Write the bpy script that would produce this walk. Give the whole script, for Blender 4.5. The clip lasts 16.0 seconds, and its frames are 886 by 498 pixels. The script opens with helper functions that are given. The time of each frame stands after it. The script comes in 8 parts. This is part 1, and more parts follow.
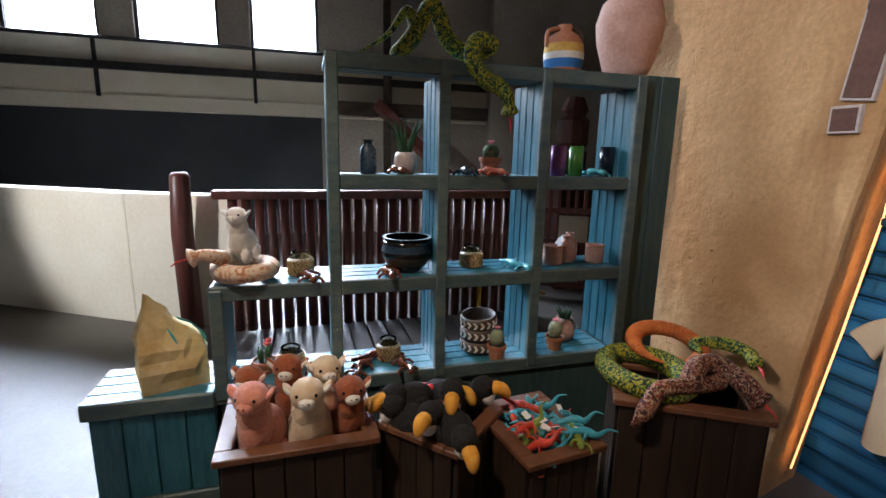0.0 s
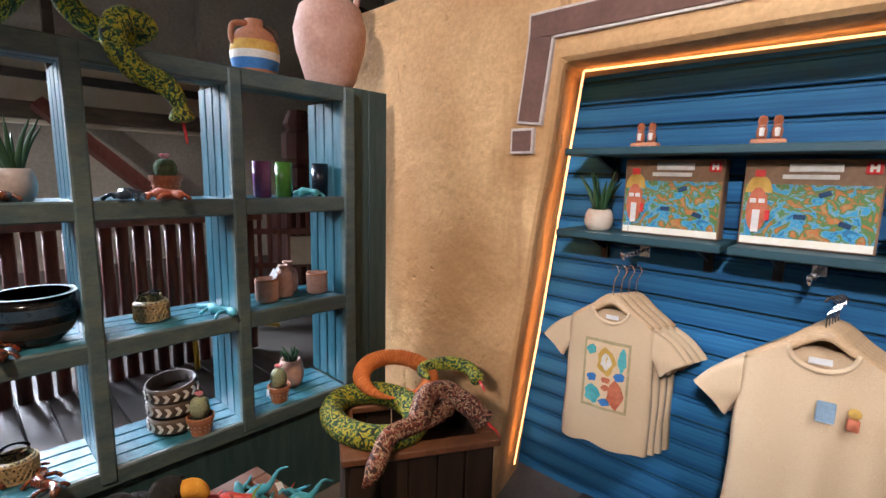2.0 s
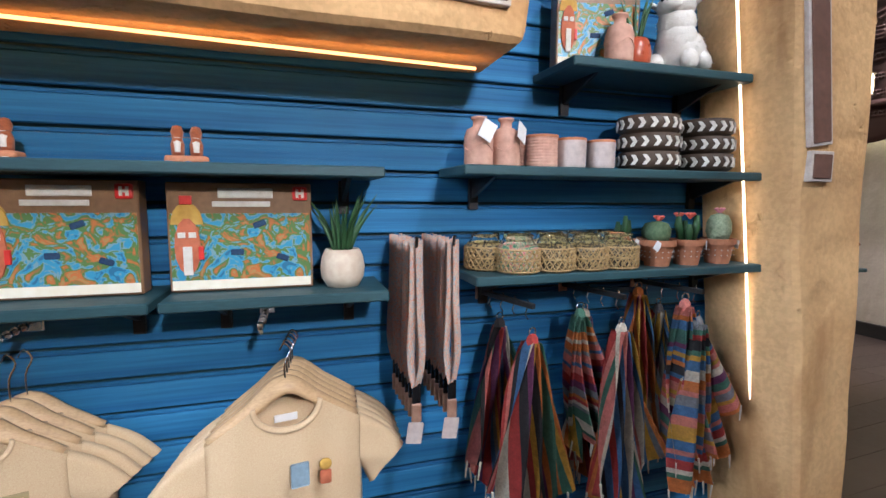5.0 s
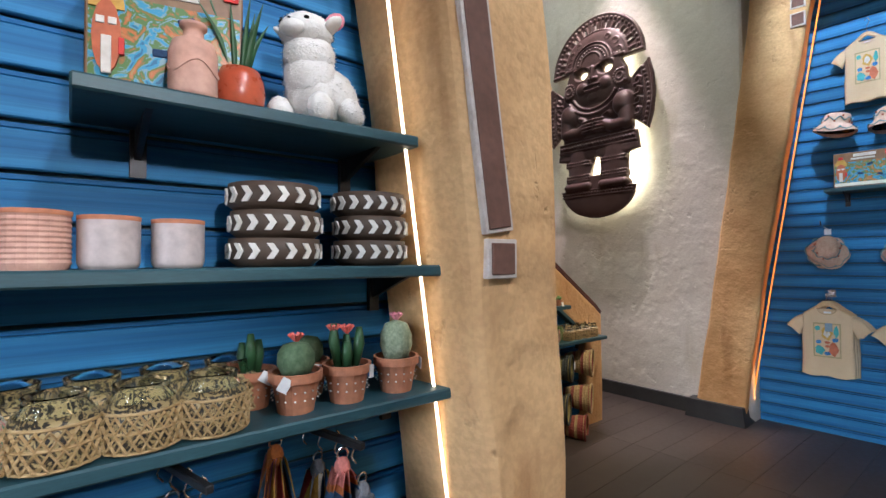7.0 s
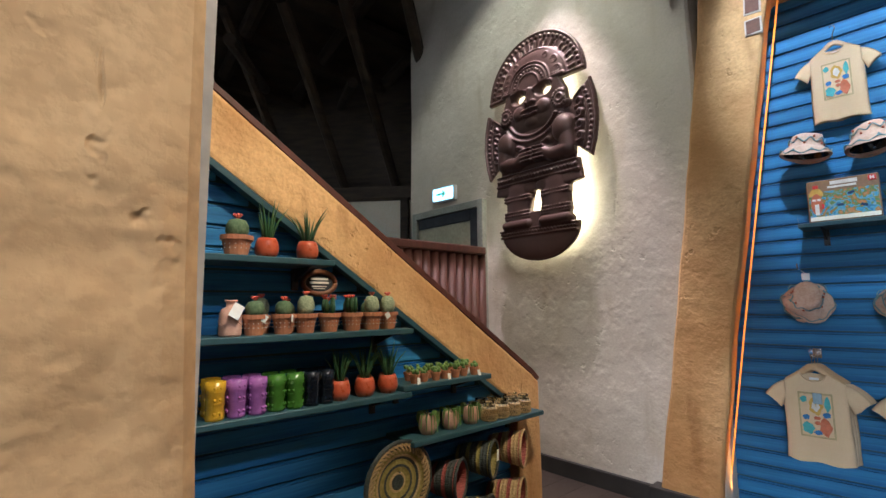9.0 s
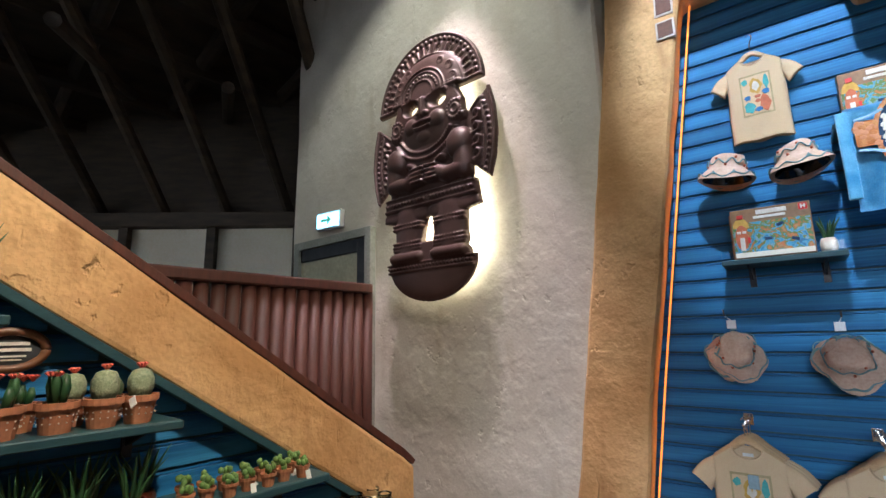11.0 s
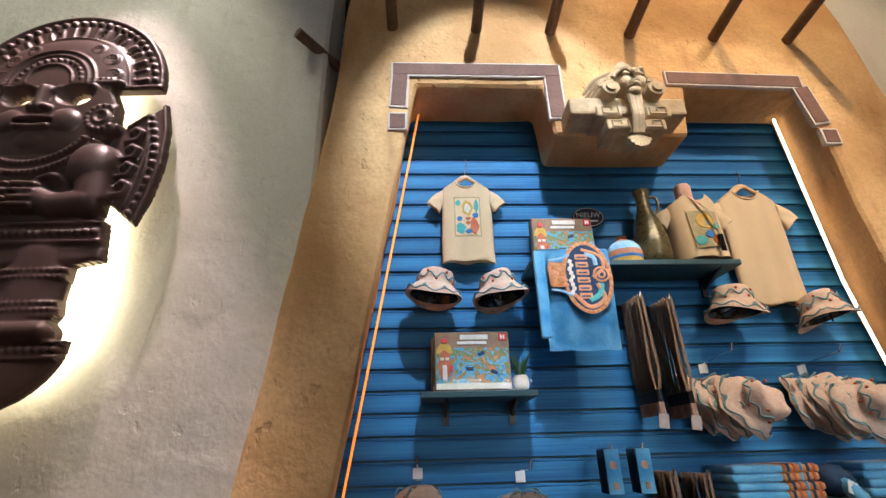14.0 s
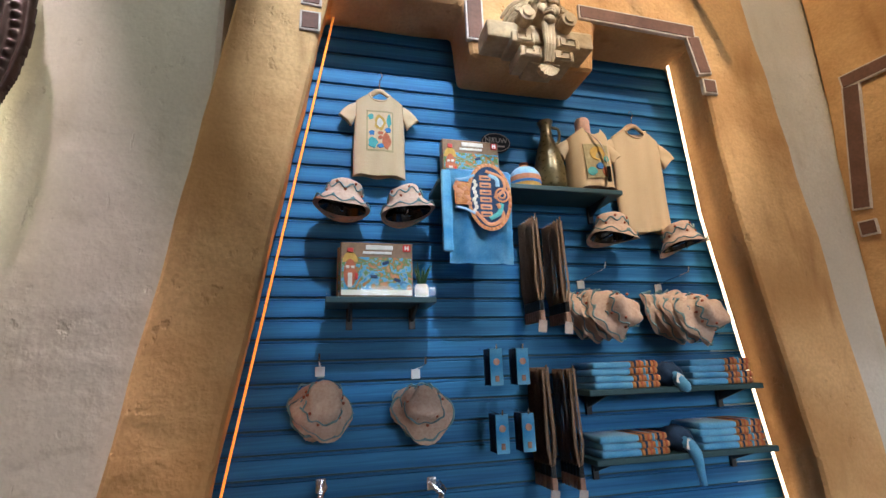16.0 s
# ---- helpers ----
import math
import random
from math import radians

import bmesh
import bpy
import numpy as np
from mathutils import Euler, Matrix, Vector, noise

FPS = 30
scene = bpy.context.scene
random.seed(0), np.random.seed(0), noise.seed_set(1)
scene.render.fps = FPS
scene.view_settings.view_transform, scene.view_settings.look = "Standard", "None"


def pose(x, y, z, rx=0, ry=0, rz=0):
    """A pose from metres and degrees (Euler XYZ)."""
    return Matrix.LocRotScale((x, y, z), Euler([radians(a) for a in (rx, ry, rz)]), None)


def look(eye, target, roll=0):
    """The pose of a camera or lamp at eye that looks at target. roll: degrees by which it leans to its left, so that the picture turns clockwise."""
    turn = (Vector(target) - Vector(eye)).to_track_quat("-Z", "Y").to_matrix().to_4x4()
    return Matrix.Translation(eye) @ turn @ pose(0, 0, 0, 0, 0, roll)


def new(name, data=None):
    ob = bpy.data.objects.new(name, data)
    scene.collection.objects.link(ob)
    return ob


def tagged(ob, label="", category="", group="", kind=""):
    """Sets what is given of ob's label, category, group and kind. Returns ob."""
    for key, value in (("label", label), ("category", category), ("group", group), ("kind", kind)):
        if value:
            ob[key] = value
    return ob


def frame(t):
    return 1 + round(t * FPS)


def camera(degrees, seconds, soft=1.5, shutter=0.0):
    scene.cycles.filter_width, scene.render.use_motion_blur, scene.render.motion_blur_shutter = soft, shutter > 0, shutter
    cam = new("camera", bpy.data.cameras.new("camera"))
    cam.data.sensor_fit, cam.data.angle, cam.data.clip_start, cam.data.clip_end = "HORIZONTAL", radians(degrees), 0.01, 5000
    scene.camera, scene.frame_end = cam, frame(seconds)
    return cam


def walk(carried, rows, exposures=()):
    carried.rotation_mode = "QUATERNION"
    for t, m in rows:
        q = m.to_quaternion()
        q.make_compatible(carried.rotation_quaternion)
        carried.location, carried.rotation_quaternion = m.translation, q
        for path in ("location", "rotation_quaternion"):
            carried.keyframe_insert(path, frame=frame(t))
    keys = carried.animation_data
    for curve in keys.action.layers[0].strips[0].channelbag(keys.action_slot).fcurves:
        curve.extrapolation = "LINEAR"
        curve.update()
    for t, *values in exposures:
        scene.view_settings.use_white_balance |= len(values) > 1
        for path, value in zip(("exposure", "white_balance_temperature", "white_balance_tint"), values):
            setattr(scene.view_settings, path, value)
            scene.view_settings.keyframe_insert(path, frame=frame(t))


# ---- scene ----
cam = camera(86.6, 16.0)
PATH = [
    (0, (1.614, 0.976, 1.257), (-0.267, 1.53, 0.864), 1.3),
    (0.5, (1.597, 1.06, 1.256), (-0.196, 1.871, 0.894), 1.4),
    (1, (1.541, 1.129, 1.271), (-0.134, 2.17, 0.937), 1.6),
    (1.5, (1.468, 1.183, 1.278), (-0.057, 2.437, 0.961), 1.5),
    (2, (1.41, 1.27, 1.271), (0.054, 2.707, 0.964), 1.3),
    (2.5, (1.375, 1.456, 1.277), (0.232, 3.07, 0.982), 1.2),
    (3, (1.329, 1.586, 1.3), (0.488, 3.374, 0.996), 1.0),
    (3.2, (1.294, 1.624, 1.315), (0.589, 3.469, 0.998), 1.1),
    (5.3, (1.393, 1.826, 1.311), (2.146, 3.669, 1.124), -0.0),
    (5.5, (1.459, 1.862, 1.318), (2.304, 3.667, 1.157), -0.2),
    (6, (1.648, 1.977, 1.361), (2.668, 3.695, 1.271), -0.1),
    (6.5, (1.837, 2.05, 1.386), (2.975, 3.694, 1.366), -0.3),
    (7, (2.134, 2.067, 1.42), (3.376, 3.633, 1.463), -0.3),
    (7.5, (2.385, 2.125, 1.424), (3.7, 3.627, 1.532), -0.3),
    (8, (2.661, 2.254, 1.461), (3.999, 3.732, 1.613), -0.3),
    (8.2, (2.754, 2.257, 1.462), (4.074, 3.749, 1.633), -0.1),
    (10.3, (3.635, 2.589, 1.494), (4.984, 4.025, 1.839), -0.2),
    (10.5, (3.739, 2.6, 1.51), (5.12, 4.002, 1.863), -0.3),
    (11, (3.897, 2.618, 1.588), (5.399, 3.886, 1.955), -1.2),
    (11.5, (4.03, 2.701, 1.631), (5.643, 3.799, 2.07), -1.4),
    (12, (4.207, 2.767, 1.611), (5.895, 3.665, 2.196), -0.6),
    (12.5, (4.34, 2.779, 1.628), (6.09, 3.467, 2.308), -0.9),
    (13, (4.479, 2.804, 1.665), (6.274, 3.258, 2.421), -1.2),
    (13.5, (4.565, 2.886, 1.694), (6.387, 3.098, 2.491), -1.4),
    (14, (4.603, 2.961, 1.695), (6.435, 2.964, 2.497), -1.5),
    (14.5, (4.609, 2.981, 1.673), (6.449, 2.839, 2.445), -1.8),
    (15, (4.598, 2.967, 1.645), (6.455, 2.739, 2.351), -2.0),
    (15.5, (4.577, 2.942, 1.62), (6.456, 2.641, 2.237), -2.0),
    (16, (4.553, 2.945, 1.597), (6.452, 2.581, 2.108), -1.9),
]
walk(cam, [(t, look(eye, target, roll)) for t, eye, target, roll in PATH], [(0.0, -0.35, 5900, 14), (0.5, -0.25, 6000, 14), (1.5, 0.1, 6200, 17), (2.5, 0.4, 6250, 18), (3.0, 0.4, 6200, 18), (5.5, 0.25, 5950, 12), (7.0, 0.2, 5900, 12), (8.0, 0.15, 6150, 12), (10.5, 0.2, 5950, 12), (12.0, 0.25, 6150, 12), (15.0, 0.05, 6350, 12), (16.0, 0.0, 6350, 12)])

# ---- light and world ----
world = bpy.data.worlds.new("world")
scene.world = world
world.use_nodes = True
wn = world.node_tree.nodes
sky = wn.new("ShaderNodeTexSky")
sky.sky_type, sky.sun_disc = "NISHITA", False
sky.sun_elevation, sky.sun_rotation = radians(38), radians(250)
world.node_tree.links.new(sky.outputs[0], wn["Background"].inputs[0])
wn["Background"].inputs[1].default_value = 0.10


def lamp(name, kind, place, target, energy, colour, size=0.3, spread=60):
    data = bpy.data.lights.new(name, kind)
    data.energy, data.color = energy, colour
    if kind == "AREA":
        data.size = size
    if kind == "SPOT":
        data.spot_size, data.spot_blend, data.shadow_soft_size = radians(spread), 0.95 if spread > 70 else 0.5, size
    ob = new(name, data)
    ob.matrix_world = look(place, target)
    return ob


sun = bpy.data.lights.new("sun", "SUN")
sun.energy, sun.angle, sun.color = 3.0, radians(0.5), (1.0, 0.95, 0.87)
sun_ob = new("sun", sun)
sun_ob.matrix_world = look((-14, -5, 11.0), (-2, 0, 0))

# daylight in the hall windows
for wy in (-2.75, -0.95, 0.75):
    d = bpy.data.lights.new("window_daylight", "AREA")
    d.shape, d.size, d.size_y, d.energy, d.color = "RECTANGLE", 1.2, 1.8, 160, (0.80, 0.90, 1.0)
    d.spread = radians(62)
    new("window_daylight", d).matrix_world = look((-7.35, wy, 3.9), (-2.6, wy * 0.6, 0.3))

# unseen spotlights added overhead to light walls and goods; no fixtures built
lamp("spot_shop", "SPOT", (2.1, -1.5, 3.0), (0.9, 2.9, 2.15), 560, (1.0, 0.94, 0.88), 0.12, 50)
# added warm fill that brightens the toys in the crates
lamp("fill_crates", "SPOT", (1.5, -0.6, 4.4), (0.0, 1.25, 0.3), 620, (1.0, 0.80, 0.58), 0.10, 30)
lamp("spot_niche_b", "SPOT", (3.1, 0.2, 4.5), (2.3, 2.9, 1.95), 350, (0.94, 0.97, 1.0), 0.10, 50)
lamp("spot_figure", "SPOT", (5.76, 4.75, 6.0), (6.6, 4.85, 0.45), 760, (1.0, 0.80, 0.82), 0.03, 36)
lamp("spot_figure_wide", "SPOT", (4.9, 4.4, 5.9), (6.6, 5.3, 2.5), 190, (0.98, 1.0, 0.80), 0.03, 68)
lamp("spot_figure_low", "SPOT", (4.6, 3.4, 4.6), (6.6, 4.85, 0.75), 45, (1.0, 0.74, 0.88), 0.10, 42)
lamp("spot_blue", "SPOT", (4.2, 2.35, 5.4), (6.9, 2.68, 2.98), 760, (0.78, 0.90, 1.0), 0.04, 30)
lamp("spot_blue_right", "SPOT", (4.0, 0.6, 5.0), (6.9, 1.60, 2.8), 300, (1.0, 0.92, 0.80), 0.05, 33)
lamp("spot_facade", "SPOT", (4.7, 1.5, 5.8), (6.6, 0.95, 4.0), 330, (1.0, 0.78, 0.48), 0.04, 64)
# added fill for the stair wall, no lamp known there
lamp("fill_stairs", "SPOT", (4.2, 2.3, 4.6), (4.4, 4.5, 1.2), 560, (1.0, 0.86, 0.62), 0.10, 75)

# added fill without a known source, lifts the low cream wall
lamp("fill_hall", "SPOT", (-0.6, -2.6, 2.0), (-2.9, -0.6, 0.9), 520, (1.0, 0.97, 0.90), 0.12, 44)
# added cool lamp standing in for window daylight on the cube shelf
lamp("fill_shelf", "SPOT", (-3.4, -0.6, 4.6), (-0.5, 1.6, 0.8), 460, (0.80, 0.90, 1.0), 0.20, 42)

# ---- materials ----


def material(name):
    m = bpy.data.materials.new(name)
    m.use_nodes = True
    nt = m.node_tree
    return m, nt.nodes, nt.links, nt.nodes["Principled BSDF"]


def mat(name, c1, c2, scale=6.0, rough=0.6, metal=0.0, bump=0.2, fine=60.0, stretch=(1, 1, 1), depth=0.01, vary=0.0, sheen=0.0, coat=0.0):
    """Two-scale noise colour with a fine relief; stretch gives a grain direction; vary shifts each object's brightness."""
    m, n, l, b = material(name)
    co = n.new("ShaderNodeTexCoord")
    mp = n.new("ShaderNodeMapping")
    mp.inputs["Scale"].default_value = stretch
    l.new(co.outputs["Object"], mp.inputs[0])
    big = n.new("ShaderNodeTexNoise")
    big.inputs["Scale"].default_value, big.inputs["Detail"].default_value = scale, 6
    l.new(mp.outputs[0], big.inputs[0])
    ramp = n.new("ShaderNodeValToRGB")
    ramp.color_ramp.elements[0].position, ramp.color_ramp.elements[1].position = 0.32, 0.68
    ramp.color_ramp.elements[0].color, ramp.color_ramp.elements[1].color = (*c1, 1), (*c2, 1)
    l.new(big.outputs[0], ramp.inputs[0])
    small = n.new("ShaderNodeTexNoise")
    small.inputs["Scale"].default_value, small.inputs["Detail"].default_value = fine, 4
    l.new(mp.outputs[0], small.inputs[0])
    mix = n.new("ShaderNodeMixRGB")
    mix.blend_type, mix.inputs[0].default_value = "OVERLAY", 0.35
    l.new(ramp.outputs[0], mix.inputs[1])
    l.new(small.outputs[0], mix.inputs[2])
    out = mix.outputs[0]
    if vary:
        info = n.new("ShaderNodeObjectInfo")
        hsv = n.new("ShaderNodeHueSaturation")
        mr = n.new("ShaderNodeMapRange")
        mr.inputs[3].default_value, mr.inputs[4].default_value = 1 - vary, 1 + vary
        l.new(info.outputs["Random"], mr.inputs[0])
        l.new(mr.outputs[0], hsv.inputs["Value"])
        l.new(out, hsv.inputs["Color"])
        out = hsv.outputs[0]
    l.new(out, b.inputs["Base Color"])
    rr = n.new("ShaderNodeMapRange")
    rr.inputs[3].default_value, rr.inputs[4].default_value = max(0.05, rough - 0.12), min(1, rough + 0.12)
    l.new(small.outputs[0], rr.inputs[0])
    l.new(rr.outputs[0], b.inputs["Roughness"])
    b.inputs["Metallic"].default_value = metal
    if coat:
        b.inputs["Coat Weight"].default_value = coat
    if sheen:
        b.inputs["Sheen Weight"].default_value = sheen
    if bump:
        add = n.new("ShaderNodeMath")
        add.operation = "MULTIPLY_ADD"
        add.inputs[1].default_value = 0.4
        l.new(small.outputs[0], add.inputs[0])
        l.new(big.outputs[0], add.inputs[2])
        bp = n.new("ShaderNodeBump")
        bp.inputs["Strength"].default_value, bp.inputs["Distance"].default_value = bump, depth
        l.new(add.outputs[0], bp.inputs["Height"])
        l.new(bp.outputs[0], b.inputs["Normal"])
    return m


def plaster(name, c1, c2, stain, relief):
    """Hand-trowelled plaster: soft lumps, scattered pits and scratches, and water stains."""
    m, n, l, b = material(name)
    co = n.new("ShaderNodeTexCoord")

    def field(scale, detail, stretch=(1, 1, 1), lo=0.35, hi=0.65):
        mp = n.new("ShaderNodeMapping")
        mp.inputs["Scale"].default_value = stretch
        l.new(co.outputs["Object"], mp.inputs[0])
        t = n.new("ShaderNodeTexNoise")
        t.inputs["Scale"].default_value, t.inputs["Detail"].default_value = scale, detail
        l.new(mp.outputs[0], t.inputs[0])
        r = n.new("ShaderNodeMapRange")
        r.interpolation_type = "SMOOTHSTEP"
        r.inputs[1].default_value, r.inputs[2].default_value = lo, hi
        l.new(t.outputs[0], r.inputs[0])
        return r.outputs[0]

    def maths(op, a, c):
        q = n.new("ShaderNodeMath")
        q.operation = op
        for k, v in enumerate((a, c)):
            if isinstance(v, float):
                q.inputs[k].default_value = v
            else:
                l.new(v, q.inputs[k])
        return q.outputs[0]

    def blend(f, a, c, amount=1.0):
        q = n.new("ShaderNodeMixRGB")
        l.new(maths("MULTIPLY", f, amount), q.inputs[0])
        for k, v in ((1, a), (2, c)):
            if isinstance(v, tuple):
                q.inputs[k].default_value = (*v, 1)
            else:
                l.new(v, q.inputs[k])
        return q.outputs[0]

    wide, lumps, grain = field(1.1, 3), field(5.5, 4), field(55, 5)
    streak = field(3.2, 5, (1.6, 1.6, 0.35), 0.55, 0.75)
    pits = maths("MULTIPLY", field(17, 3, (1, 1, 0.8), 0.60, 0.71), field(2.4, 2, (1, 1, 1), 0.50, 0.66))
    crack = maths("MULTIPLY", field(9, 6, (2.4, 2.4, 0.5), 0.66, 0.72), field(1.8, 2, (1, 1, 1), 0.52, 0.64))
    col = blend(wide, c1, c2)
    col = blend(streak, col, stain, 0.75)
    col = blend(grain, col, tuple(q * 0.80 for q in c1), 0.25)
    col = blend(maths("MAXIMUM", pits, crack), col, tuple(q * 0.70 for q in stain), 0.4 * relief)
    l.new(col, b.inputs["Base Color"])
    b.inputs["Roughness"].default_value = 0.82
    b.inputs["Specular IOR Level"].default_value = 0.3
    h = maths("ADD", maths("MULTIPLY", lumps, 0.55), maths("MULTIPLY", grain, 0.045))
    h = maths("SUBTRACT", h, maths("MULTIPLY", maths("MAXIMUM", pits, crack), 0.55))
    bp = n.new("ShaderNodeBump")
    bp.inputs["Strength"].default_value, bp.inputs["Distance"].default_value = relief, 0.022
    l.new(h, bp.inputs["Height"])
    l.new(bp.outputs[0], b.inputs["Normal"])
    return m


def glow(name, colour, strength):
    m, n, l, b = material(name)
    b.inputs["Base Color"].default_value = (*colour, 1)
    b.inputs["Emission Color"].default_value, b.inputs["Emission Strength"].default_value = (*colour, 1), strength
    return m


def glass(name, tint=(1, 1, 1), rough=0.03):
    m, n, l, b = material(name)
    b.inputs["Base Color"].default_value = (*tint, 1)
    b.inputs["Transmission Weight"].default_value, b.inputs["Roughness"].default_value, b.inputs["IOR"].default_value = 1, rough, 1.2
    return m


OCHRE = plaster("ochre_plaster", (0.50, 0.262, 0.105), (0.745, 0.465, 0.222), (0.34, 0.155, 0.052), 0.7)
WHITE = plaster("white_plaster", (0.56, 0.51, 0.44), (0.68, 0.63, 0.56), (0.48, 0.42, 0.33), 0.4)
CREAM = mat("cream_plaster", (0.78, 0.72, 0.58), (0.84, 0.79, 0.66), 2.0, 0.85, 0, 0.3, 30, depth=0.01)
BAND = mat("brown_painted_band", (0.13, 0.060, 0.040), (0.18, 0.085, 0.060), 8, 0.75, 0, 0.3, 50, depth=0.006)
BANDEDGE = mat("pale_band_edge", (0.55, 0.46, 0.40), (0.66, 0.58, 0.52), 20, 0.8, 0, 0.3, 60, depth=0.004)
SLAT = mat("blue_slat_paint", (0.007, 0.080, 0.22), (0.045, 0.235, 0.47), 3.0, 0.6, 0, 0.35, 26, (0.6, 6, 6), 0.006, 0.16)
SLAT.node_tree.nodes["Principled BSDF"].inputs["Specular IOR Level"].default_value = 0.25
SHELFBLUE = mat("petrol_shelf_paint", (0.018, 0.060, 0.075), (0.030, 0.085, 0.10), 5, 0.5, 0, 0.2, 40, (1, 5, 5), 0.004)
OLDBLUE = mat("worn_blue_wood", (0.014, 0.105, 0.15), (0.045, 0.175, 0.225), 4.0, 0.38, 0, 0.5, 22, (7, 7, 1), 0.006, 0.14)
OLDTRIM = mat("worn_grey_blue_trim", (0.055, 0.10, 0.11), (0.11, 0.145, 0.13), 4.0, 0.5, 0, 0.5, 22, (7, 2, 7), 0.006, 0.1)
DARKBLUE = mat("dark_stained_panel", (0.022, 0.060, 0.062), (0.050, 0.095, 0.095), 4.0, 0.6, 0, 0.4, 22, (7, 7, 1), 0.006, 0.1)
CRATE = mat("dark_crate_wood", (0.018, 0.010, 0.006), (0.038, 0.021, 0.012), 4.0, 0.55, 0, 0.4, 24, (7, 7, 1), 0.005, 0.15)
CRATERIM = mat("brown_crate_rim", (0.12, 0.048, 0.022), (0.19, 0.080, 0.04), 4.0, 0.4, 0, 0.3, 24, (3, 3, 3), 0.004, 0.1)
LOG = mat("red_brown_log", (0.11, 0.034, 0.026), (0.17, 0.056, 0.042), 4.0, 0.4, 0, 0.4, 24, (6, 6, 1), 0.006, 0.12)
DARKLOG = mat("dark_red_log", (0.052, 0.014, 0.009), (0.085, 0.023, 0.014), 4.0, 0.62, 0, 0.4, 24, (6, 6, 1), 0.006, 0.12)
BEAM = mat("dark_roof_beam", (0.032, 0.022, 0.014), (0.070, 0.048, 0.030), 3, 0.7, 0, 0.4, 20, (1, 1, 5), 0.01, 0.2)
CONCRETE = mat("grey_concrete_floor", (0.115, 0.102, 0.09), (0.155, 0.14, 0.125), 1.4, 0.55, 0, 0.15, 40, depth=0.004)
BROWNFLOOR = mat("brown_floor", (0.040, 0.030, 0.026), (0.062, 0.046, 0.038), 1.6, 0.45, 0, 0.15, 40, depth=0.003, vary=0.12)
PLINTH = mat("black_plinth", (0.016, 0.015, 0.015), (0.03, 0.028, 0.027), 5, 0.6, 0, 0.3, 40, depth=0.004)
GREYWALL = mat("grey_hall_wall", (0.30, 0.27, 0.23), (0.38, 0.34, 0.29), 1.2, 0.8, 0, 0.2, 20, depth=0.01)
SHADOWWALL = mat("hall_shade_and_sign_dark", (0.020, 0.024, 0.030), (0.032, 0.036, 0.044), 1.2, 0.7, 0, 0.1, 20, depth=0.01)
STEEL = mat("dark_steel", (0.03, 0.03, 0.033), (0.05, 0.05, 0.052), 10, 0.45, 0.6, 0.1, 80, depth=0.001)
CHROME = mat("chrome", (0.75, 0.75, 0.77), (0.85, 0.85, 0.86), 20, 0.15, 1.0, 0, 90)
BRONZE = mat("dark_bronze_resin", (0.090, 0.050, 0.042), (0.105, 0.060, 0.050), 5, 0.43, 0.2, 0.05, 9, depth=0.004)
STONE = mat("carved_stone", (0.36, 0.25, 0.14), (0.52, 0.39, 0.24), 9, 0.8, 0, 0.5, 45, depth=0.006)
LOGEND = mat("weathered_pole", (0.10, 0.055, 0.032), (0.16, 0.09, 0.055), 4, 0.7, 0, 0.4, 30, (6, 6, 1), 0.005)
WARMSTRIP = glow("warm_led_strip", (1.0, 0.50, 0.17), 2.6)
DIMSTRIP = glow("dim_amber_led_strip", (1.0, 0.36, 0.06), 0.6)
WHITESTRIP = glow("white_led_strip", (1.0, 0.80, 0.55), 3.6)
SKYGLOW = glow("bright_sky_backdrop", (0.86, 0.94, 1.0), 9)

# ---- building helpers ----


def part(name, bm, material=None, parent=None, label="", smooth=False):
    me = bpy.data.meshes.new(name)
    bm.to_mesh(me)
    bm.free()
    if material:
        me.materials.append(material)
    if smooth:
        for p in me.polygons:
            p.use_smooth = True
    ob = new(name, me)
    if parent:
        ob.parent = parent
    if label:
        ob["label"] = label
    return ob


def thing(name, label, category, m=None, group="", kind=""):
    ob = new(name)
    ob.empty_display_size = 0.05
    if m:
        ob.matrix_world = m
    return tagged(ob, label, category, group, kind)


def bevel(bm, w, seg=2):
    if w:
        bmesh.ops.bevel(bm, geom=bm.edges[:], offset=w, segments=seg, affect="EDGES", profile=0.6)
    return bm


def block(x0, x1, y0, y1, z0, z1, w=0.004, seg=1, bm=None):
    own = bmesh.new()
    bmesh.ops.create_cube(own, size=1)
    bmesh.ops.scale(own, vec=(x1 - x0, y1 - y0, z1 - z0), verts=own.verts)
    bmesh.ops.translate(own, vec=((x0 + x1) / 2, (y0 + y1) / 2, (z0 + z1) / 2), verts=own.verts)
    bevel(own, w, seg)
    return join(bm, own)


def join(bm, own):
    if bm is None:
        return own
    me = bpy.data.meshes.new("tmp")
    own.to_mesh(me)
    own.free()
    bm.from_mesh(me)
    bpy.data.meshes.remove(me)
    return bm


def moved(bm, m):
    bmesh.ops.transform(bm, matrix=m, verts=bm.verts)
    return bm


def slab(points, y0, y1, w=0.0, seg=2):
    """An outline in x and z, made y0 to y1 thick."""
    bm = bmesh.new()
    f = bm.faces.new([bm.verts.new((x, y0, z)) for x, z in points])
    r = bmesh.ops.extrude_face_region(bm, geom=[f])
    bmesh.ops.translate(bm, vec=(0, y1 - y0, 0), verts=[v for v in r["geom"] if isinstance(v, bmesh.types.BMVert)])
    bmesh.ops.recalc_face_normals(bm, faces=bm.faces)
    if w:
        bevel(bm, w, seg)
    return bm


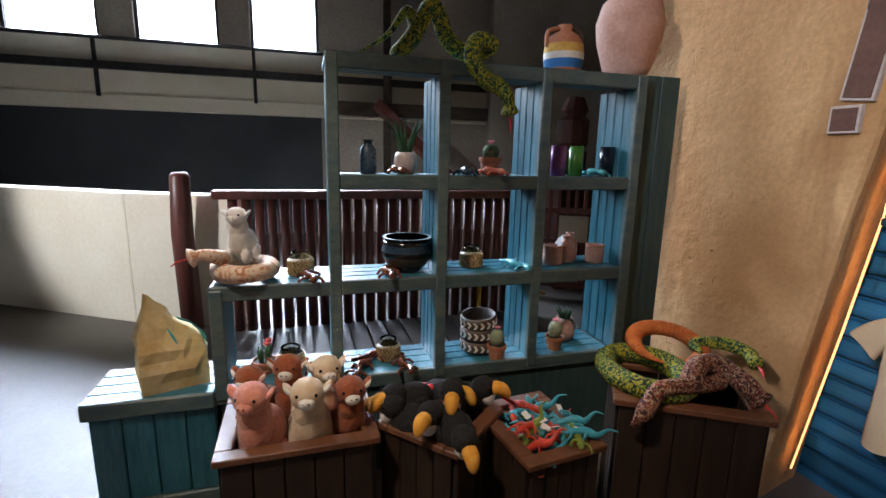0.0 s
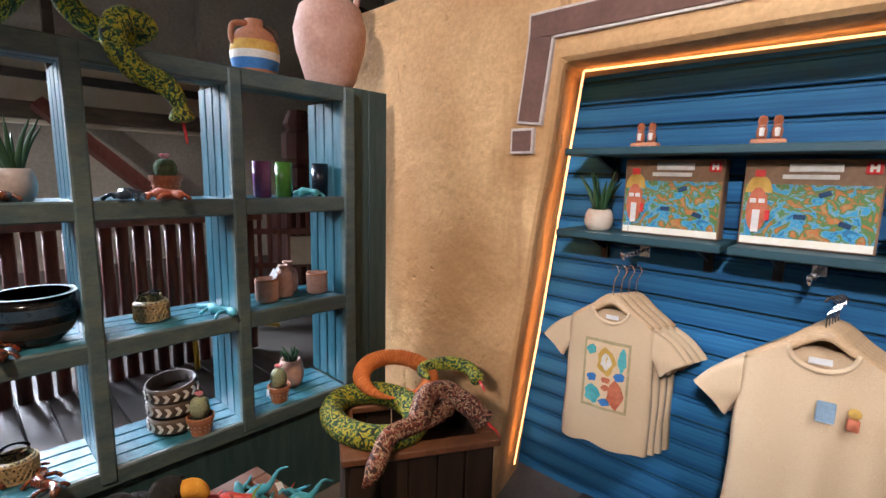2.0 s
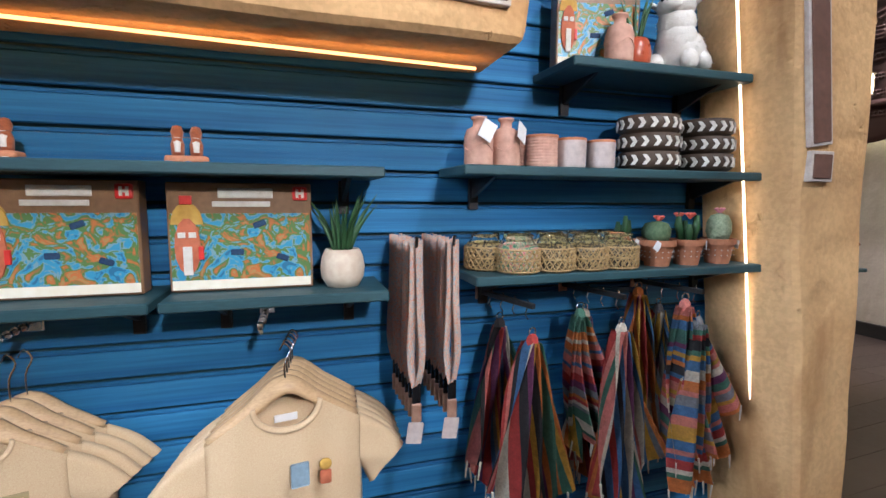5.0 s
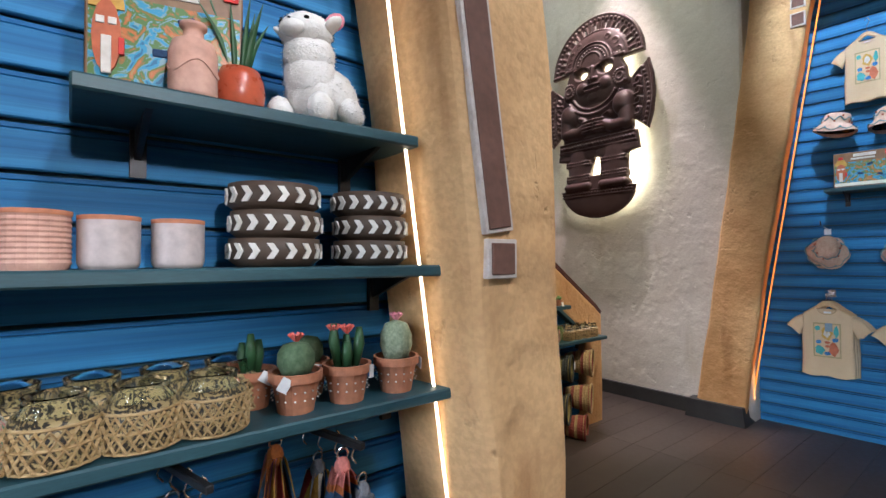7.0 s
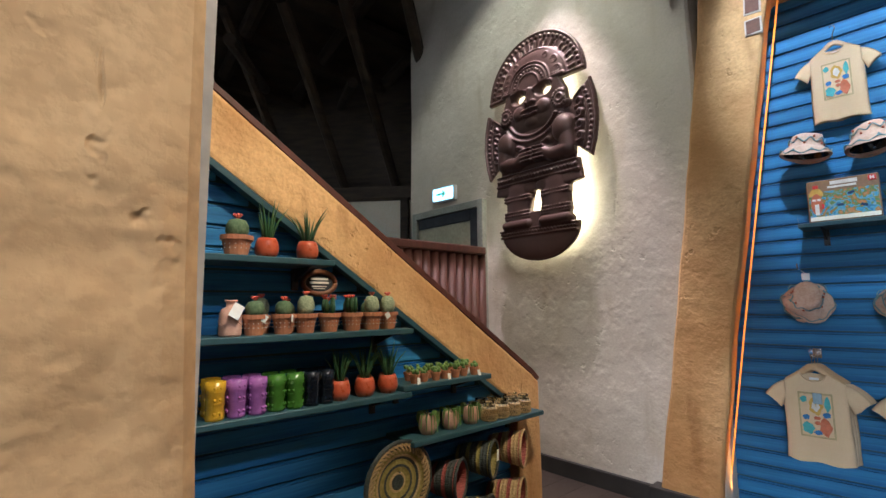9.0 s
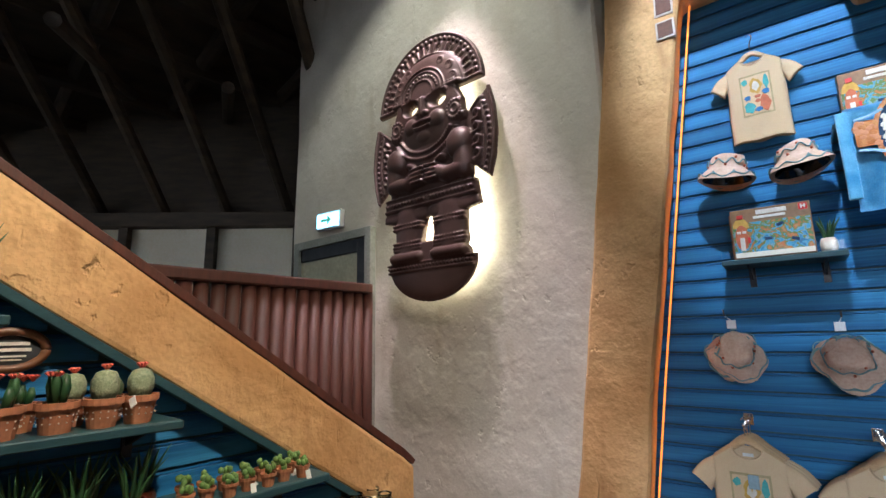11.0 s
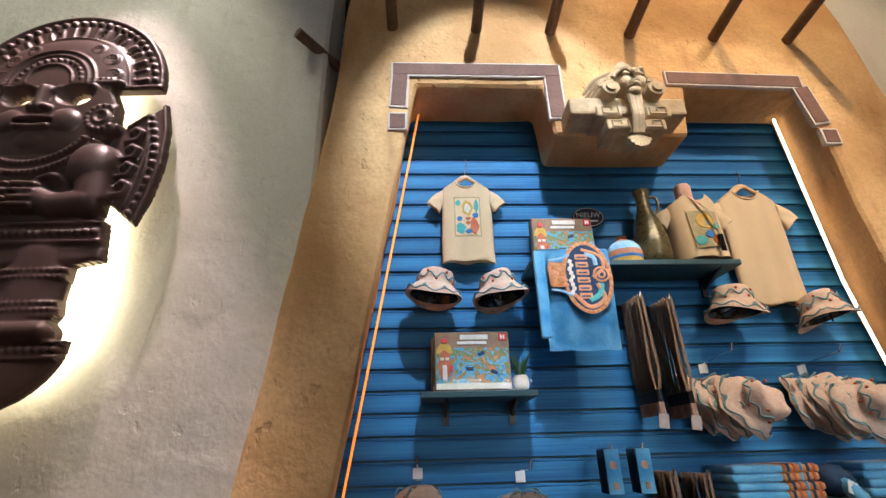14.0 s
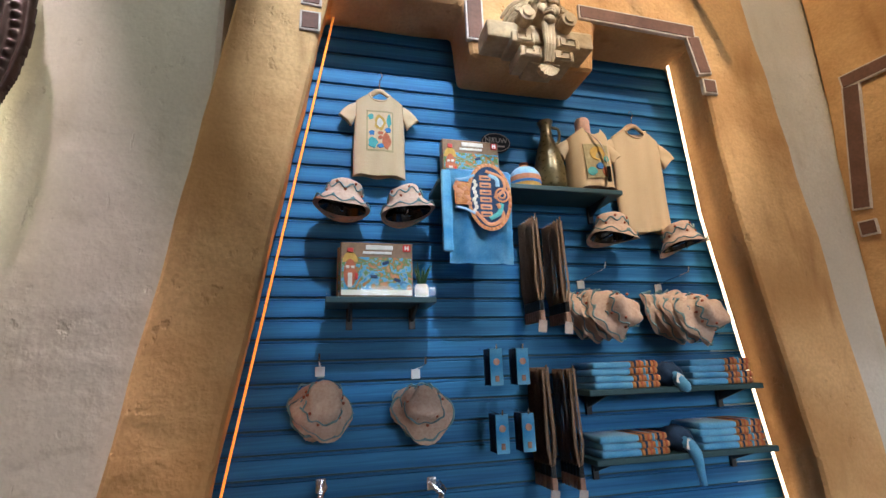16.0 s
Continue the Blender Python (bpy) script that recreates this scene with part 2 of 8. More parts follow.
def lathe(profile, n=20, bm=None):
    """Turns (radius, height) pairs round the z axis."""
    own = bmesh.new()
    rings = []
    for r, z in profile:
        rings.append([own.verts.new((r * math.cos(a), r * math.sin(a), z)) for a in (2 * math.pi * i / n for i in range(n))] if r > 1e-5 else [own.verts.new((0, 0, z))])
    for a, b in zip(rings, rings[1:]):
        for i in range(n):
            j = (i + 1) % n
            if len(a) == 1 and len(b) > 1:
                own.faces.new((a[0], b[i], b[j]))
            elif len(b) == 1 and len(a) > 1:
                own.faces.new((a[i], a[j], b[0]))
            elif len(a) > 1:
                own.faces.new((a[i], a[j], b[j], b[i]))
    bmesh.ops.recalc_face_normals(own, faces=own.faces)
    return join(bm, own)


def tube(points, radii, n=8, bm=None, flat=1.0):
    """A tube through points; radii is one number or one per point."""
    pts = [Vector(p) for p in points]
    if not hasattr(radii, "__len__"):
        radii = [radii] * len(pts)
    own = bmesh.new()
    rings, side = [], None
    for i, p in enumerate(pts):
        d = (pts[min(i + 1, len(pts) - 1)] - pts[max(i - 1, 0)]).normalized()
        if side is None:
            side = d.orthogonal().normalized()
        side = (side - d * side.dot(d)).normalized()
        up = d.cross(side)
        rings.append([own.verts.new(p + radii[i] * (side * math.cos(a) + up * flat * math.sin(a))) for a in (2 * math.pi * k / n for k in range(n))])
    for a, b in zip(rings, rings[1:]):
        for i in range(n):
            own.faces.new((a[i], a[(i + 1) % n], b[(i + 1) % n], b[i]))
    own.faces.new(rings[0][::-1])
    own.faces.new(rings[-1])
    bmesh.ops.recalc_face_normals(own, faces=own.faces)
    return join(bm, own)


def ball(r, place=(0, 0, 0), scale=(1, 1, 1), bm=None, sub=2, rough=0.0):
    own = bmesh.new()
    bmesh.ops.create_icosphere(own, subdivisions=sub, radius=r)
    if rough:
        for v in own.verts:
            v.co *= 1 + rough * noise.noise(v.co * (3 / r))
    bmesh.ops.scale(own, vec=scale, verts=own.verts)
    bmesh.ops.translate(own, vec=place, verts=own.verts)
    return join(bm, own)


def curve(points, steps=6):
    """A smooth line through points (Catmull-Rom)."""
    p = [Vector(q) for q in points]
    p = [2 * p[0] - p[1], *p, 2 * p[-1] - p[-2]]
    out = []
    for a, b, c, d in zip(p, p[1:], p[2:], p[3:]):
        for k in range(steps):
            t = k / steps
            out.append(0.5 * (2 * b + (c - a) * t + (2 * a - 5 * b + 4 * c - d) * t * t + (3 * b - a - 3 * c + d) * t ** 3))
    return out + [p[-2]]


def wobble(ob, amount, cell=0.06, size=0.35):
    """Uneven hand-laid surface."""
    bm = bmesh.new()
    bm.from_mesh(ob.data)
    bmesh.ops.triangulate(bm, faces=[f for f in bm.faces if len(f.verts) > 4])
    for _ in range(4):
        long = [e for e in bm.edges if e.calc_length() > cell * 2]
        if not long or len(bm.verts) > 30000:
            break
        bmesh.ops.subdivide_edges(bm, edges=long, cuts=1, use_grid_fill=False)
        bmesh.ops.triangulate(bm, faces=[f for f in bm.faces if len(f.verts) > 4])
    for v in bm.verts:
        v.co += Vector((noise.noise(v.co / size), noise.noise(v.co / size + Vector((9, 1, 4))), 0.2 * noise.noise(v.co / size + Vector((3, 7, 2))))) * amount
    bm.to_mesh(ob.data)
    bm.free()
    for p in ob.data.polygons:
        p.use_smooth = False
    return ob


def splayed(points, y0, y1, inner, dx, w):
    """A slab whose opening, the outline points named in inner, is wider at the back."""
    bm = slab(points, y0, y1)
    mid = sum(points[i][0] for i in inner) / len(inner)
    spots = [points[i] for i in inner]
    for v in bm.verts:
        if v.co.y > (y0 + y1) / 2 and any(abs(v.co.x - p[0]) < 1e-4 and abs(v.co.z - p[1]) < 1e-4 for p in spots):
            v.co.x += -dx[0] if v.co.x < mid else dx[1]
    return bevel(bm, w, 3)


def structure(ob, label, category="wall"):
    return tagged(ob, label, category, kind="structure")


# ---- the setting ----
def ground(x):
    """Height of the gently ramped shop floor."""
    return -0.24 if x < 0.5 else (-0.24 * (5.5 - x) / 5.0 if x < 5.5 else 0.0)


bm = bmesh.new()
for (xa, xb) in ((-9, 0.5), (0.5, 5.5), (5.5, 9)):
    q = [bm.verts.new((x, y, z)) for x, y, z in ((xa, -6, ground(xa)), (xb, -6, ground(xb)), (xb, 15, ground(xb)), (xa, 15, ground(xa)))]
    bm.faces.new(q)
structure(part("floor", bm, CONCRETE), "worn grey concrete floor of the shop and hall", "floor")

# wall with the first niche
N1 = [(-0.96, -0.3), (-0.98, 2.08), (-0.80, 2.13), (-0.1, 2.14), (0.02, 2.22), (0.06, 2.85), (3.10, 2.85), (3.20, 1.9), (3.29, -0.2), (3.06, -0.2), (2.86, 1.72), (2.76, 2.45), (2.0, 2.45), (1.93, 1.70), (0.46, 1.70), (0.22, -0.3)]
w1 = part("wall_north", splayed(N1, 2.90, 3.24, (9, 10, 11, 14, 15), (0.085, -0.065), 0.04), OCHRE)
wobble(w1, 0.012)
structure(w1, "ochre plaster wall with a tapered display niche")
b1 = part("wall_niche", block(-0.3, 3.3, 3.285, 3.36, -0.3, 2.85, 0), SHELFBLUE)
structure(b1, "blue slatted back wall of the niche")


def slats(parent, x0, x1, y, z0, z1, pitch, clip=None):
    """Horizontal boards with open grooves, each a piece of its own."""
    bm = block(0, 1, 0, 0.018, 0.002, pitch * 0.80, 0.003)
    block(0, 1, 0.004, 0.016, pitch * 0.80 + 0.0015, pitch - 0.007, 0.002, 1, bm)
    me = bpy.data.meshes.new("slat")
    bm.to_mesh(me)
    bm.free()
    me.materials.append(SLAT)
    k = 0
    z = z0
    while z < z1 - pitch * 0.5:
        xa, xb = (x0, x1) if clip is None else clip(z)
        if xb - xa > 0.05:
            ob = new("slat", me)
            ob.parent = parent
            ob.matrix_basis = Matrix.Translation((xa, y + 0.002 * math.sin(k * 2.3), z)) @ Matrix.Diagonal((xb - xa, 1, 1, 1))
        z += pitch
        k += 1


slats(b1, -0.25, 3.25, 3.262, -0.28, 2.8, 0.0986)

# second niche, in its own frame: x to the right along the wall, y into it
MC = pose(6.56, 3.2, 0, 0, 0, -87)
NC = [(-0.82, -0.1), (-0.60, 1.35), (-0.33, 3.36), (-0.27, 4.40), (-0.10, 4.52), (2.45, 4.52), (2.62, 4.42), (2.70, 4.05), (2.83, 2.85), (3.10, -0.1), (2.64, -0.1), (2.52, 1.13), (2.33, 2.47), (2.27, 3.52), (1.60, 3.52), (1.56, 3.20), (0.84, 3.20), (0.80, 3.52), (0.12, 3.52), (-0.24, 1.28), (-0.42, -0.1)]
wc = part("wall_east", splayed(NC, 0, 0.32, (10, 11, 12, 13, 18, 19, 20), (0.04, 0.04), 0.04), OCHRE)
wc.matrix_world = MC
wobble(wc, 0.014)
structure(wc, "ochre plaster wall with a tall tapered niche")
bc = part("wall_east_niche", block(-0.6, 3.0, 0.365, 0.44, -0.1, 4.4, 0), SHELFBLUE)
bc.matrix_world = MC
structure(bc, "blue slatted back wall of the tall niche")
slats(bc, -0.55, 2.95, 0.342, -0.03, 4.3, 0.1003)

# wall of the figure
wf = part("wall_figure", block(6.62, 6.95, 3.6, 7.0, -0.1, 6.2, 0.02), WHITE)
wobble(wf, 0.02, 0.10, 0.5)
structure(wf, "rough white plaster wall behind a metal figure")
structure(part("baseboard", block(6.58, 6.62, 3.9, 7.0, 0, 0.14), PLINTH), "black baseboard along the white wall", "baseboard")
pl = part("plinth", slab([(-0.86, 0.0), (-0.84, 0.17), (-0.40, 0.17), (-0.38, 0.0)], -0.04, 0.3, 0.008), PLINTH)
pl.matrix_world = MC
structure(pl, "black plinth under the ochre column", "baseboard")
pl = part("plinth_right", slab([(2.62, 0.0), (2.64, 0.17), (3.12, 0.17), (3.14, 0.0)], -0.04, 0.3, 0.008), PLINTH)
pl.matrix_world = MC
structure(pl, "black plinth under the ochre column", "baseboard")

# white return and next ochre wall beside the tall niche
wr = part("wall_return", block(7.05, 7.3, -0.6, 1.2, -0.1, 6.2, 0.02), WHITE)
structure(wobble(wr, 0.015, 0.1, 0.5), "white plaster wall beside the ochre column")
ws = part("wall_south_niche", slab([(-2.6, -0.1), (0.16, -0.1), (0.13, 1.6), (0.11, 2.9), (0.075, 3.4), (0.06, 4.6), (-2.6, 4.6)], -0.3, 0.0, 0.03, 3), OCHRE)
ws.matrix_world = pose(6.95, -0.42, 0, 0, 0, 20)
structure(wobble(ws, 0.014), "ochre plaster wall with a painted brown band")

# closing walls round the shop and hall
for nm, box in (("wall_south", (-9, 9, -6.2, -6, -0.3, 6.2)), ("wall_east_end", (8.8, 9, -6, 15, -0.3, 6.2)), ("wall_north_hall", (-9, 3.3, 8.0, 8.2, -0.3, 6.2)), ("wall_stair_side", (3.20, 3.30, 3.24, 8.0, -0.3, 2.2))):
    structure(part(nm, block(*box, 0.0), GREYWALL), "plain plaster wall closing the hall")
structure(part("ceiling", block(-9, 9, -6.2, 15, 6.2, 6.4, 0), BEAM), "dark timber ceiling", "ceiling")

# roof beams over the stairs and hall
bm = bmesh.new()
for k in range(9):
    y = 5.6 + k * 1.0
    z = 5.7 - 0.20 * k
    block(2.4, 9.0, y, y + 0.16, z - 0.12, z + 0.1, 0.01, 1, bm)
for k in range(6):
    x = 2.6 + 1.15 * k
    tube([(x, 5.0, 5.95), (x + 0.35, 14.0, 4.0)], 0.10, 8, bm)
for k in range(4):
    tube([(3.0 + 1.5 * k, 7.4, 4.3), (4.4 + 1.3 * k, 9.6, 4.9)], 0.07, 8, bm)
structure(part("ceiling_beams", bm, BEAM), "dark open roof beams over the stairs", "ceiling")
structure(part("ceiling_slope", moved(block(2.3, 9, 0, 10.5, 0, 0.05, 0), pose(0, 5.0, 6.1, -13.5, 0, 0)), BEAM), "dark sloping timber roof", "ceiling")
FAR = pose(3.3, 12.85, 0, 0, 0, -46.8)
wall_far = part("wall_far", block(0, 7.5, 0, 0.2, -0.3, 3.2, 0), CREAM)
wall_far.matrix_world = FAR
structure(wall_far, "pale plaster wall at the far side of the hall")
# upright dark sheet in place of the unlit roof space beyond
upper = part("wall_far_upper", block(0, 7.5, 0.02, 0.2, 3.2, 6.2, 0), BEAM)
upper.matrix_world = FAR
structure(upper, "dark timber panel standing in for the unlit roof above the far wall")
for k in range(6):
    post = part("wall_far_post", block(0.28 + 1.17 * k, 0.40 + 1.17 * k, -0.12, 0.0, -0.2, 3.2), BEAM)
    post.matrix_world = FAR
    structure(post, "dark timber post on the far wall", "post")
plate = part("wall_far_plate", block(0, 7.5, -0.16, 0.02, 3.14, 3.34, 0.01), BEAM)
plate.matrix_world = FAR
structure(plate, "dark timber plate along the far wall top", "beam")
for k in range(9):
    raf = part("wall_far_rafter", tube([(0.1 + 0.85 * k, 0.05, 3.3), (0.6 + 0.75 * k, -2.3, 5.1)], 0.075, 8), BEAM)
    raf.matrix_world = FAR
    structure(raf, "dark round rafter over the hall", "beam")

# hall with windows beyond the shelf unit
WIN = [(-3.35, -2.06), (-1.56, -0.32), (0.17, 1.29)]
edges_y = [-6.0] + [v for w in WIN for v in w] + [8.0]
wallw = new("wall_west")
structure(wallw, "grey hall wall with tall bright windows")
for i in range(0, len(edges_y), 2):
    part("pier", block(-7.75, -7.5, edges_y[i], edges_y[i + 1], 2.95, 6.2, 0), GREYWALL, wallw)
part("parapet", block(-7.75, -7.5, -6, 8, 2.1, 2.95, 0), CREAM, wallw)
part("beam", block(-7.72, -7.42, -6, 8, 1.86, 2.1, 0.01), CREAM, wallw)
# near-black colour stands in for the shade below the gallery
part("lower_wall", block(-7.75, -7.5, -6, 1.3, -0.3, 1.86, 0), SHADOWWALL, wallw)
part("lower_wall", block(-7.75, -7.5, 1.3, 8, -0.3, 1.86, 0), GREYWALL, wallw)
part("lintel", block(-7.75, -7.5, -6, 8, 5.0, 6.2, 0), GREYWALL, wallw)
for i, (a, b) in enumerate(WIN):
    wd = new("window_%d" % (i + 1))
    structure(wd, "tall bright window with a thin dark frame", "window")
    bm = block(-7.62, -7.56, a, a + 0.05, 2.95, 5.0)
    block(-7.62, -7.56, b - 0.05, b, 2.95, 5.0, 0.004, 1, bm)
    block(-7.62, -7.56, a + 0.05, b - 0.05, 2.95, 3.0, 0.004, 1, bm)
    part("window_frame", bm, STEEL, wd)
bd = part("backdrop", block(-9.6, -9.5, -7, 9, 1, 8, 0), SKYGLOW)
structure(bd, "bright overcast sky outside the windows", "sky")

low = new("wall_low")
structure(low, "low cream plaster parapet wall")
a, b, c = Vector((-3.9, -2.2, 0)), Vector((-2.88, -0.48, 0)), Vector((-2.55, 0.42, 0))
for p, q in ((a, b), (b, c)):
    d = q - p
    ob = part("segment", block(0, d.length, 0, 0.22, -0.26, 0.89, 0.02, 2), CREAM, low)
    ob.matrix_basis = Matrix.Translation(p) @ pose(0, 0, 0, 0, 0, math.degrees(math.atan2(d.y, d.x)))

# ---- painted bands, strips of light, poles ----


def strip_band(m, x0, z0, x1, z1, w, y):
    """One straight run of band from (x0, z0) to (x1, z1), w wide."""
    d = Vector((x1 - x0, 0, z1 - z0))
    ang = math.degrees(math.atan2(d.z, d.x))
    root = new("trim_band")
    structure(root, "brown painted band with a pale outline", "trim")
    root.matrix_world = m @ Matrix.Translation((x0, y, z0)) @ pose(0, 0, 0, 0, -ang, 0)
    part("outline", block(-0.010, d.length + 0.010, -0.016, 0.01, -w / 2 - 0.010, w / 2 + 0.010, 0.002), BANDEDGE, root)
    part("band", block(0, d.length, -0.020, -0.004, -w / 2, w / 2, 0.002), BAND, root)


I4 = Matrix.Identity(4)
strip_band(I4, 0.262, 1.4165, 0.350, 1.4165, 0.08, 2.90)
strip_band(I4, 0.335, 1.49, 0.372, 1.80, 0.095, 2.90)
strip_band(I4, 0.325, 1.84, 1.86, 1.83, 0.085, 2.90)
strip_band(I4, 1.815, 1.90, 1.80, 2.5, 0.085, 2.90)
strip_band(I4, 2.932, 1.42, 3.012, 1.42, 0.078, 2.90)
strip_band(I4, 2.962, 1.495, 2.80, 2.60, 0.076, 2.90)
strip_band(MC, -0.02, 3.27, 0.058, 3.27, 0.09, 0)
strip_band(MC, 0.02, 3.37, 0.03, 3.58, 0.078, 0)
strip_band(MC, -0.01, 3.62, 0.90, 3.62, 0.078, 0)
strip_band(MC, 0.86, 3.58, 0.86, 3.30, 0.078, 0)
strip_band(MC, 1.50, 3.58, 2.26, 3.56, 0.078, 0)
strip_band(MC, 2.25, 3.52, 2.29, 3.28, 0.078, 0)
strip_band(MC, 2.27, 3.19, 2.345, 3.19, 0.08, 0)
MS = ws.matrix_world @ pose(0, 0.012, 0, 0, 0, 180)
strip_band(MS, -0.030, 2.58, 0.085, 3.44, 0.085, 0)
strip_band(MS, -0.065, 2.44, 0.015, 2.44, 0.085, 0)
strip_band(MS, 0.045, 3.49, 1.5, 3.56, 0.085, 0)


def led(points, m, mat_, radius=0.008, label="glowing warm light strip along the niche edge"):
    ob = part("light_strip", tube(points, radius, 6), mat_)
    ob.matrix_world = m
    tagged(ob, label, "light strip")


led([(0.243, 3.045, -0.10), (0.340, 3.045, 0.60), (0.474, 3.045, 1.69)], I4, WARMSTRIP, 0.0042)
led([(0.478, 3.045, 1.69), (1.84, 3.045, 1.668)], I4, WARMSTRIP, 0.0042)
led([(2.985, 3.05, 0.35), (2.745, 3.05, 2.05), (2.69, 3.05, 2.44)], I4, WHITESTRIP, 0.0045, "bright white light strip along the niche edge")


def spill(m, a, b, away, energy, colour):
    """The light that a strip throws along its jamb."""
    a, b = m @ Vector(a), m @ Vector(b)
    d = bpy.data.lights.new("strip_light", "AREA")
    d.shape, d.size, d.size_y, d.energy, d.color = "RECTANGLE", (b - a).length, 0.02, energy, colour
    z = -(m.to_3x3() @ Vector(away)).normalized()
    x = (b - a).normalized()
    y = z.cross(x).normalized()
    z = x.cross(y)
    new("strip_light", d).matrix_world = Matrix.Translation((a + b) / 2) @ Matrix((x, y, z)).transposed().to_4x4()


AMBER = (1.0, 0.45, 0.12)
spill(I4, (0.262, 3.06, -0.08), (0.495, 3.06, 1.66), (-0.9, 0.4, 0), 0.9, AMBER)
spill(I4, (0.50, 3.06, 1.67), (1.9, 3.06, 1.645), (0, 0.4, 0.9), 0.38, AMBER)
spill(MC, (-0.375, 0.22, 0.2), (0.15, 0.22, 3.45), (-0.8, -0.6, 0), 1.6, (1.0, 0.40, 0.08))
led([(-0.405, 0.24, 0.17), (-0.235, 0.24, 1.28), (0.125, 0.24, 3.52)], MC, DIMSTRIP, 0.006)
led([(2.65, 0.235, 0.2), (2.50, 0.235, 1.13), (2.31, 0.235, 2.47), (2.265, 0.235, 3.50)], MC, WHITESTRIP, 0.009, "bright white light strip along the niche edge")

for k, (s, z) in enumerate(((-0.02, 3.93), (0.46, 3.915), (0.89, 3.91), (1.355, 3.89), (1.86, 3.885), (2.30, 3.865))):
    ob = part("wooden_pole", tube([(0, 0.2, 0), (0.0, -0.42, 0.06)], [0.033, 0.029], 10), LOGEND)
    ob.matrix_world = MC @ Matrix.Translation((s, 0, z))
    tagged(ob, "weathered round pole sticking out of the ochre wall", "pole", "poles above the niche")
ob = part("wooden_pole", tube([(6.75, 3.56, 3.84), (6.50, 3.74, 3.86)], [0.03, 0.03], 10), LOGEND)
tagged(ob, "weathered round pole sticking out of the white wall", "pole", "poles above the niche")
ob = part("wooden_pole", tube([(7.33, 0.22, 4.12), (6.95, 0.31, 3.95)], [0.03, 0.03], 10), LOGEND)
tagged(ob, "weathered round pole sticking out of the white wall", "pole", "poles above the niche")

# ---- carved stone mask on the corbel: one plain mesh ----
CX = 0.015
bm = block(CX - 0.31, CX + 0.28, -0.15, 0.02, 0.045, 0.145, 0.014, 2)
block(CX - 0.085, CX + 0.085, -0.13, 0.02, -0.07, 0.045, 0.01, 2, bm)
# face, cheeks, brow, nose and lips
ball(0.09, (CX, -0.165, 0.215), (0.80, 0.75, 1.12), bm, 3)
for sgn in (-1, 1):
    ball(0.028, (CX + sgn * 0.036, -0.218, 0.19), (1, 0.7, 1.1), bm, 2)
    tube(curve([(CX + sgn * 0.068, -0.20, 0.243), (CX + sgn * 0.04, -0.238, 0.252), (CX + sgn * 0.012, -0.238, 0.236)], 3), 0.011, 6, bm)
    ball(0.014, (CX + sgn * 0.034, -0.232, 0.228), (1.35, 0.6, 0.7), bm, 2)
tube([(CX, -0.238, 0.245), (CX, -0.262, 0.205), (CX, -0.26, 0.196)], [0.010, 0.019, 0.015], 8, bm)
for z0, rx in ((0.172, 0.032), (0.157, 0.027)):
    tube(curve([(CX - rx, -0.222, z0), (CX, -0.245, z0 + 0.003), (CX + rx, -0.222, z0)], 3), 0.009, 6, bm)
ball(0.03, (CX, -0.215, 0.132), (1.1, 0.8, 0.8), bm, 2)
# banded headdress swept to both sides, knot on top
for k in range(4):
    r = 0.085 + 0.012 * k
    tube([(CX + r * math.cos(a), -0.185 + 0.02 * k, 0.232 + 0.72 * r * math.sin(a)) for a in (radians(10 + 16 * q) for q in range(11))], 0.011, 6, bm)
for sgn in (-1, 1):
    for k in range(6):
        reach, drop = 0.205 - 0.012 * k, 0.015 + 0.022 * k
        tube(curve([(CX + sgn * 0.07, -0.15, 0.305 - 0.02 * k), (CX + sgn * reach * 0.72, -0.125, 0.292 - drop), (CX + sgn * reach, -0.08, 0.235 - drop)], 4), [0.010, 0.012, 0.013, 0.014, 0.015, 0.015, 0.014, 0.012, 0.007], 6, bm)
    tube([(CX + sgn * 0.115, -0.215, 0.155), (CX + sgn * 0.115, -0.13, 0.155)], 0.042, 16, bm)
    tube([(CX + sgn * 0.115, -0.228, 0.155), (CX + sgn * 0.115, -0.20, 0.155)], 0.027, 14, bm)
    tube(curve([(CX + sgn * 0.085, -0.18, 0.225), (CX + sgn * 0.125, -0.17, 0.235), (CX + sgn * 0.15, -0.165, 0.205), (CX + sgn * 0.125, -0.175, 0.195)], 4), 0.012, 6, bm)
    for x0, z0, wd in ((0.125, 0.02, 0.062), (0.088, -0.06, 0.058)):
        block(CX + sgn * x0 - wd, CX + sgn * x0 + wd, -0.165, 0.0, z0, z0 + 0.062, 0.005, 1, bm)
        c, zc = CX + sgn * x0, z0 + 0.032
        tube([(c - sgn * 0.046, -0.168, zc + 0.02), (c - sgn * 0.046, -0.168, zc - 0.02), (c + sgn * 0.034, -0.168, zc - 0.02), (c + sgn * 0.034, -0.168, zc + 0.017), (c - sgn * 0.012, -0.168, zc + 0.017), (c - sgn * 0.012, -0.168, zc)], 0.006, 4, bm)
ball(0.055, (CX, -0.10, 0.245), (2.9, 0.8, 1.05), bm, 3)
tube([(CX - 0.035, -0.10, 0.285), (CX + 0.0, -0.13, 0.335), (CX + 0.012, -0.14, 0.362)], [0.04, 0.042, 0.036], 12, bm)
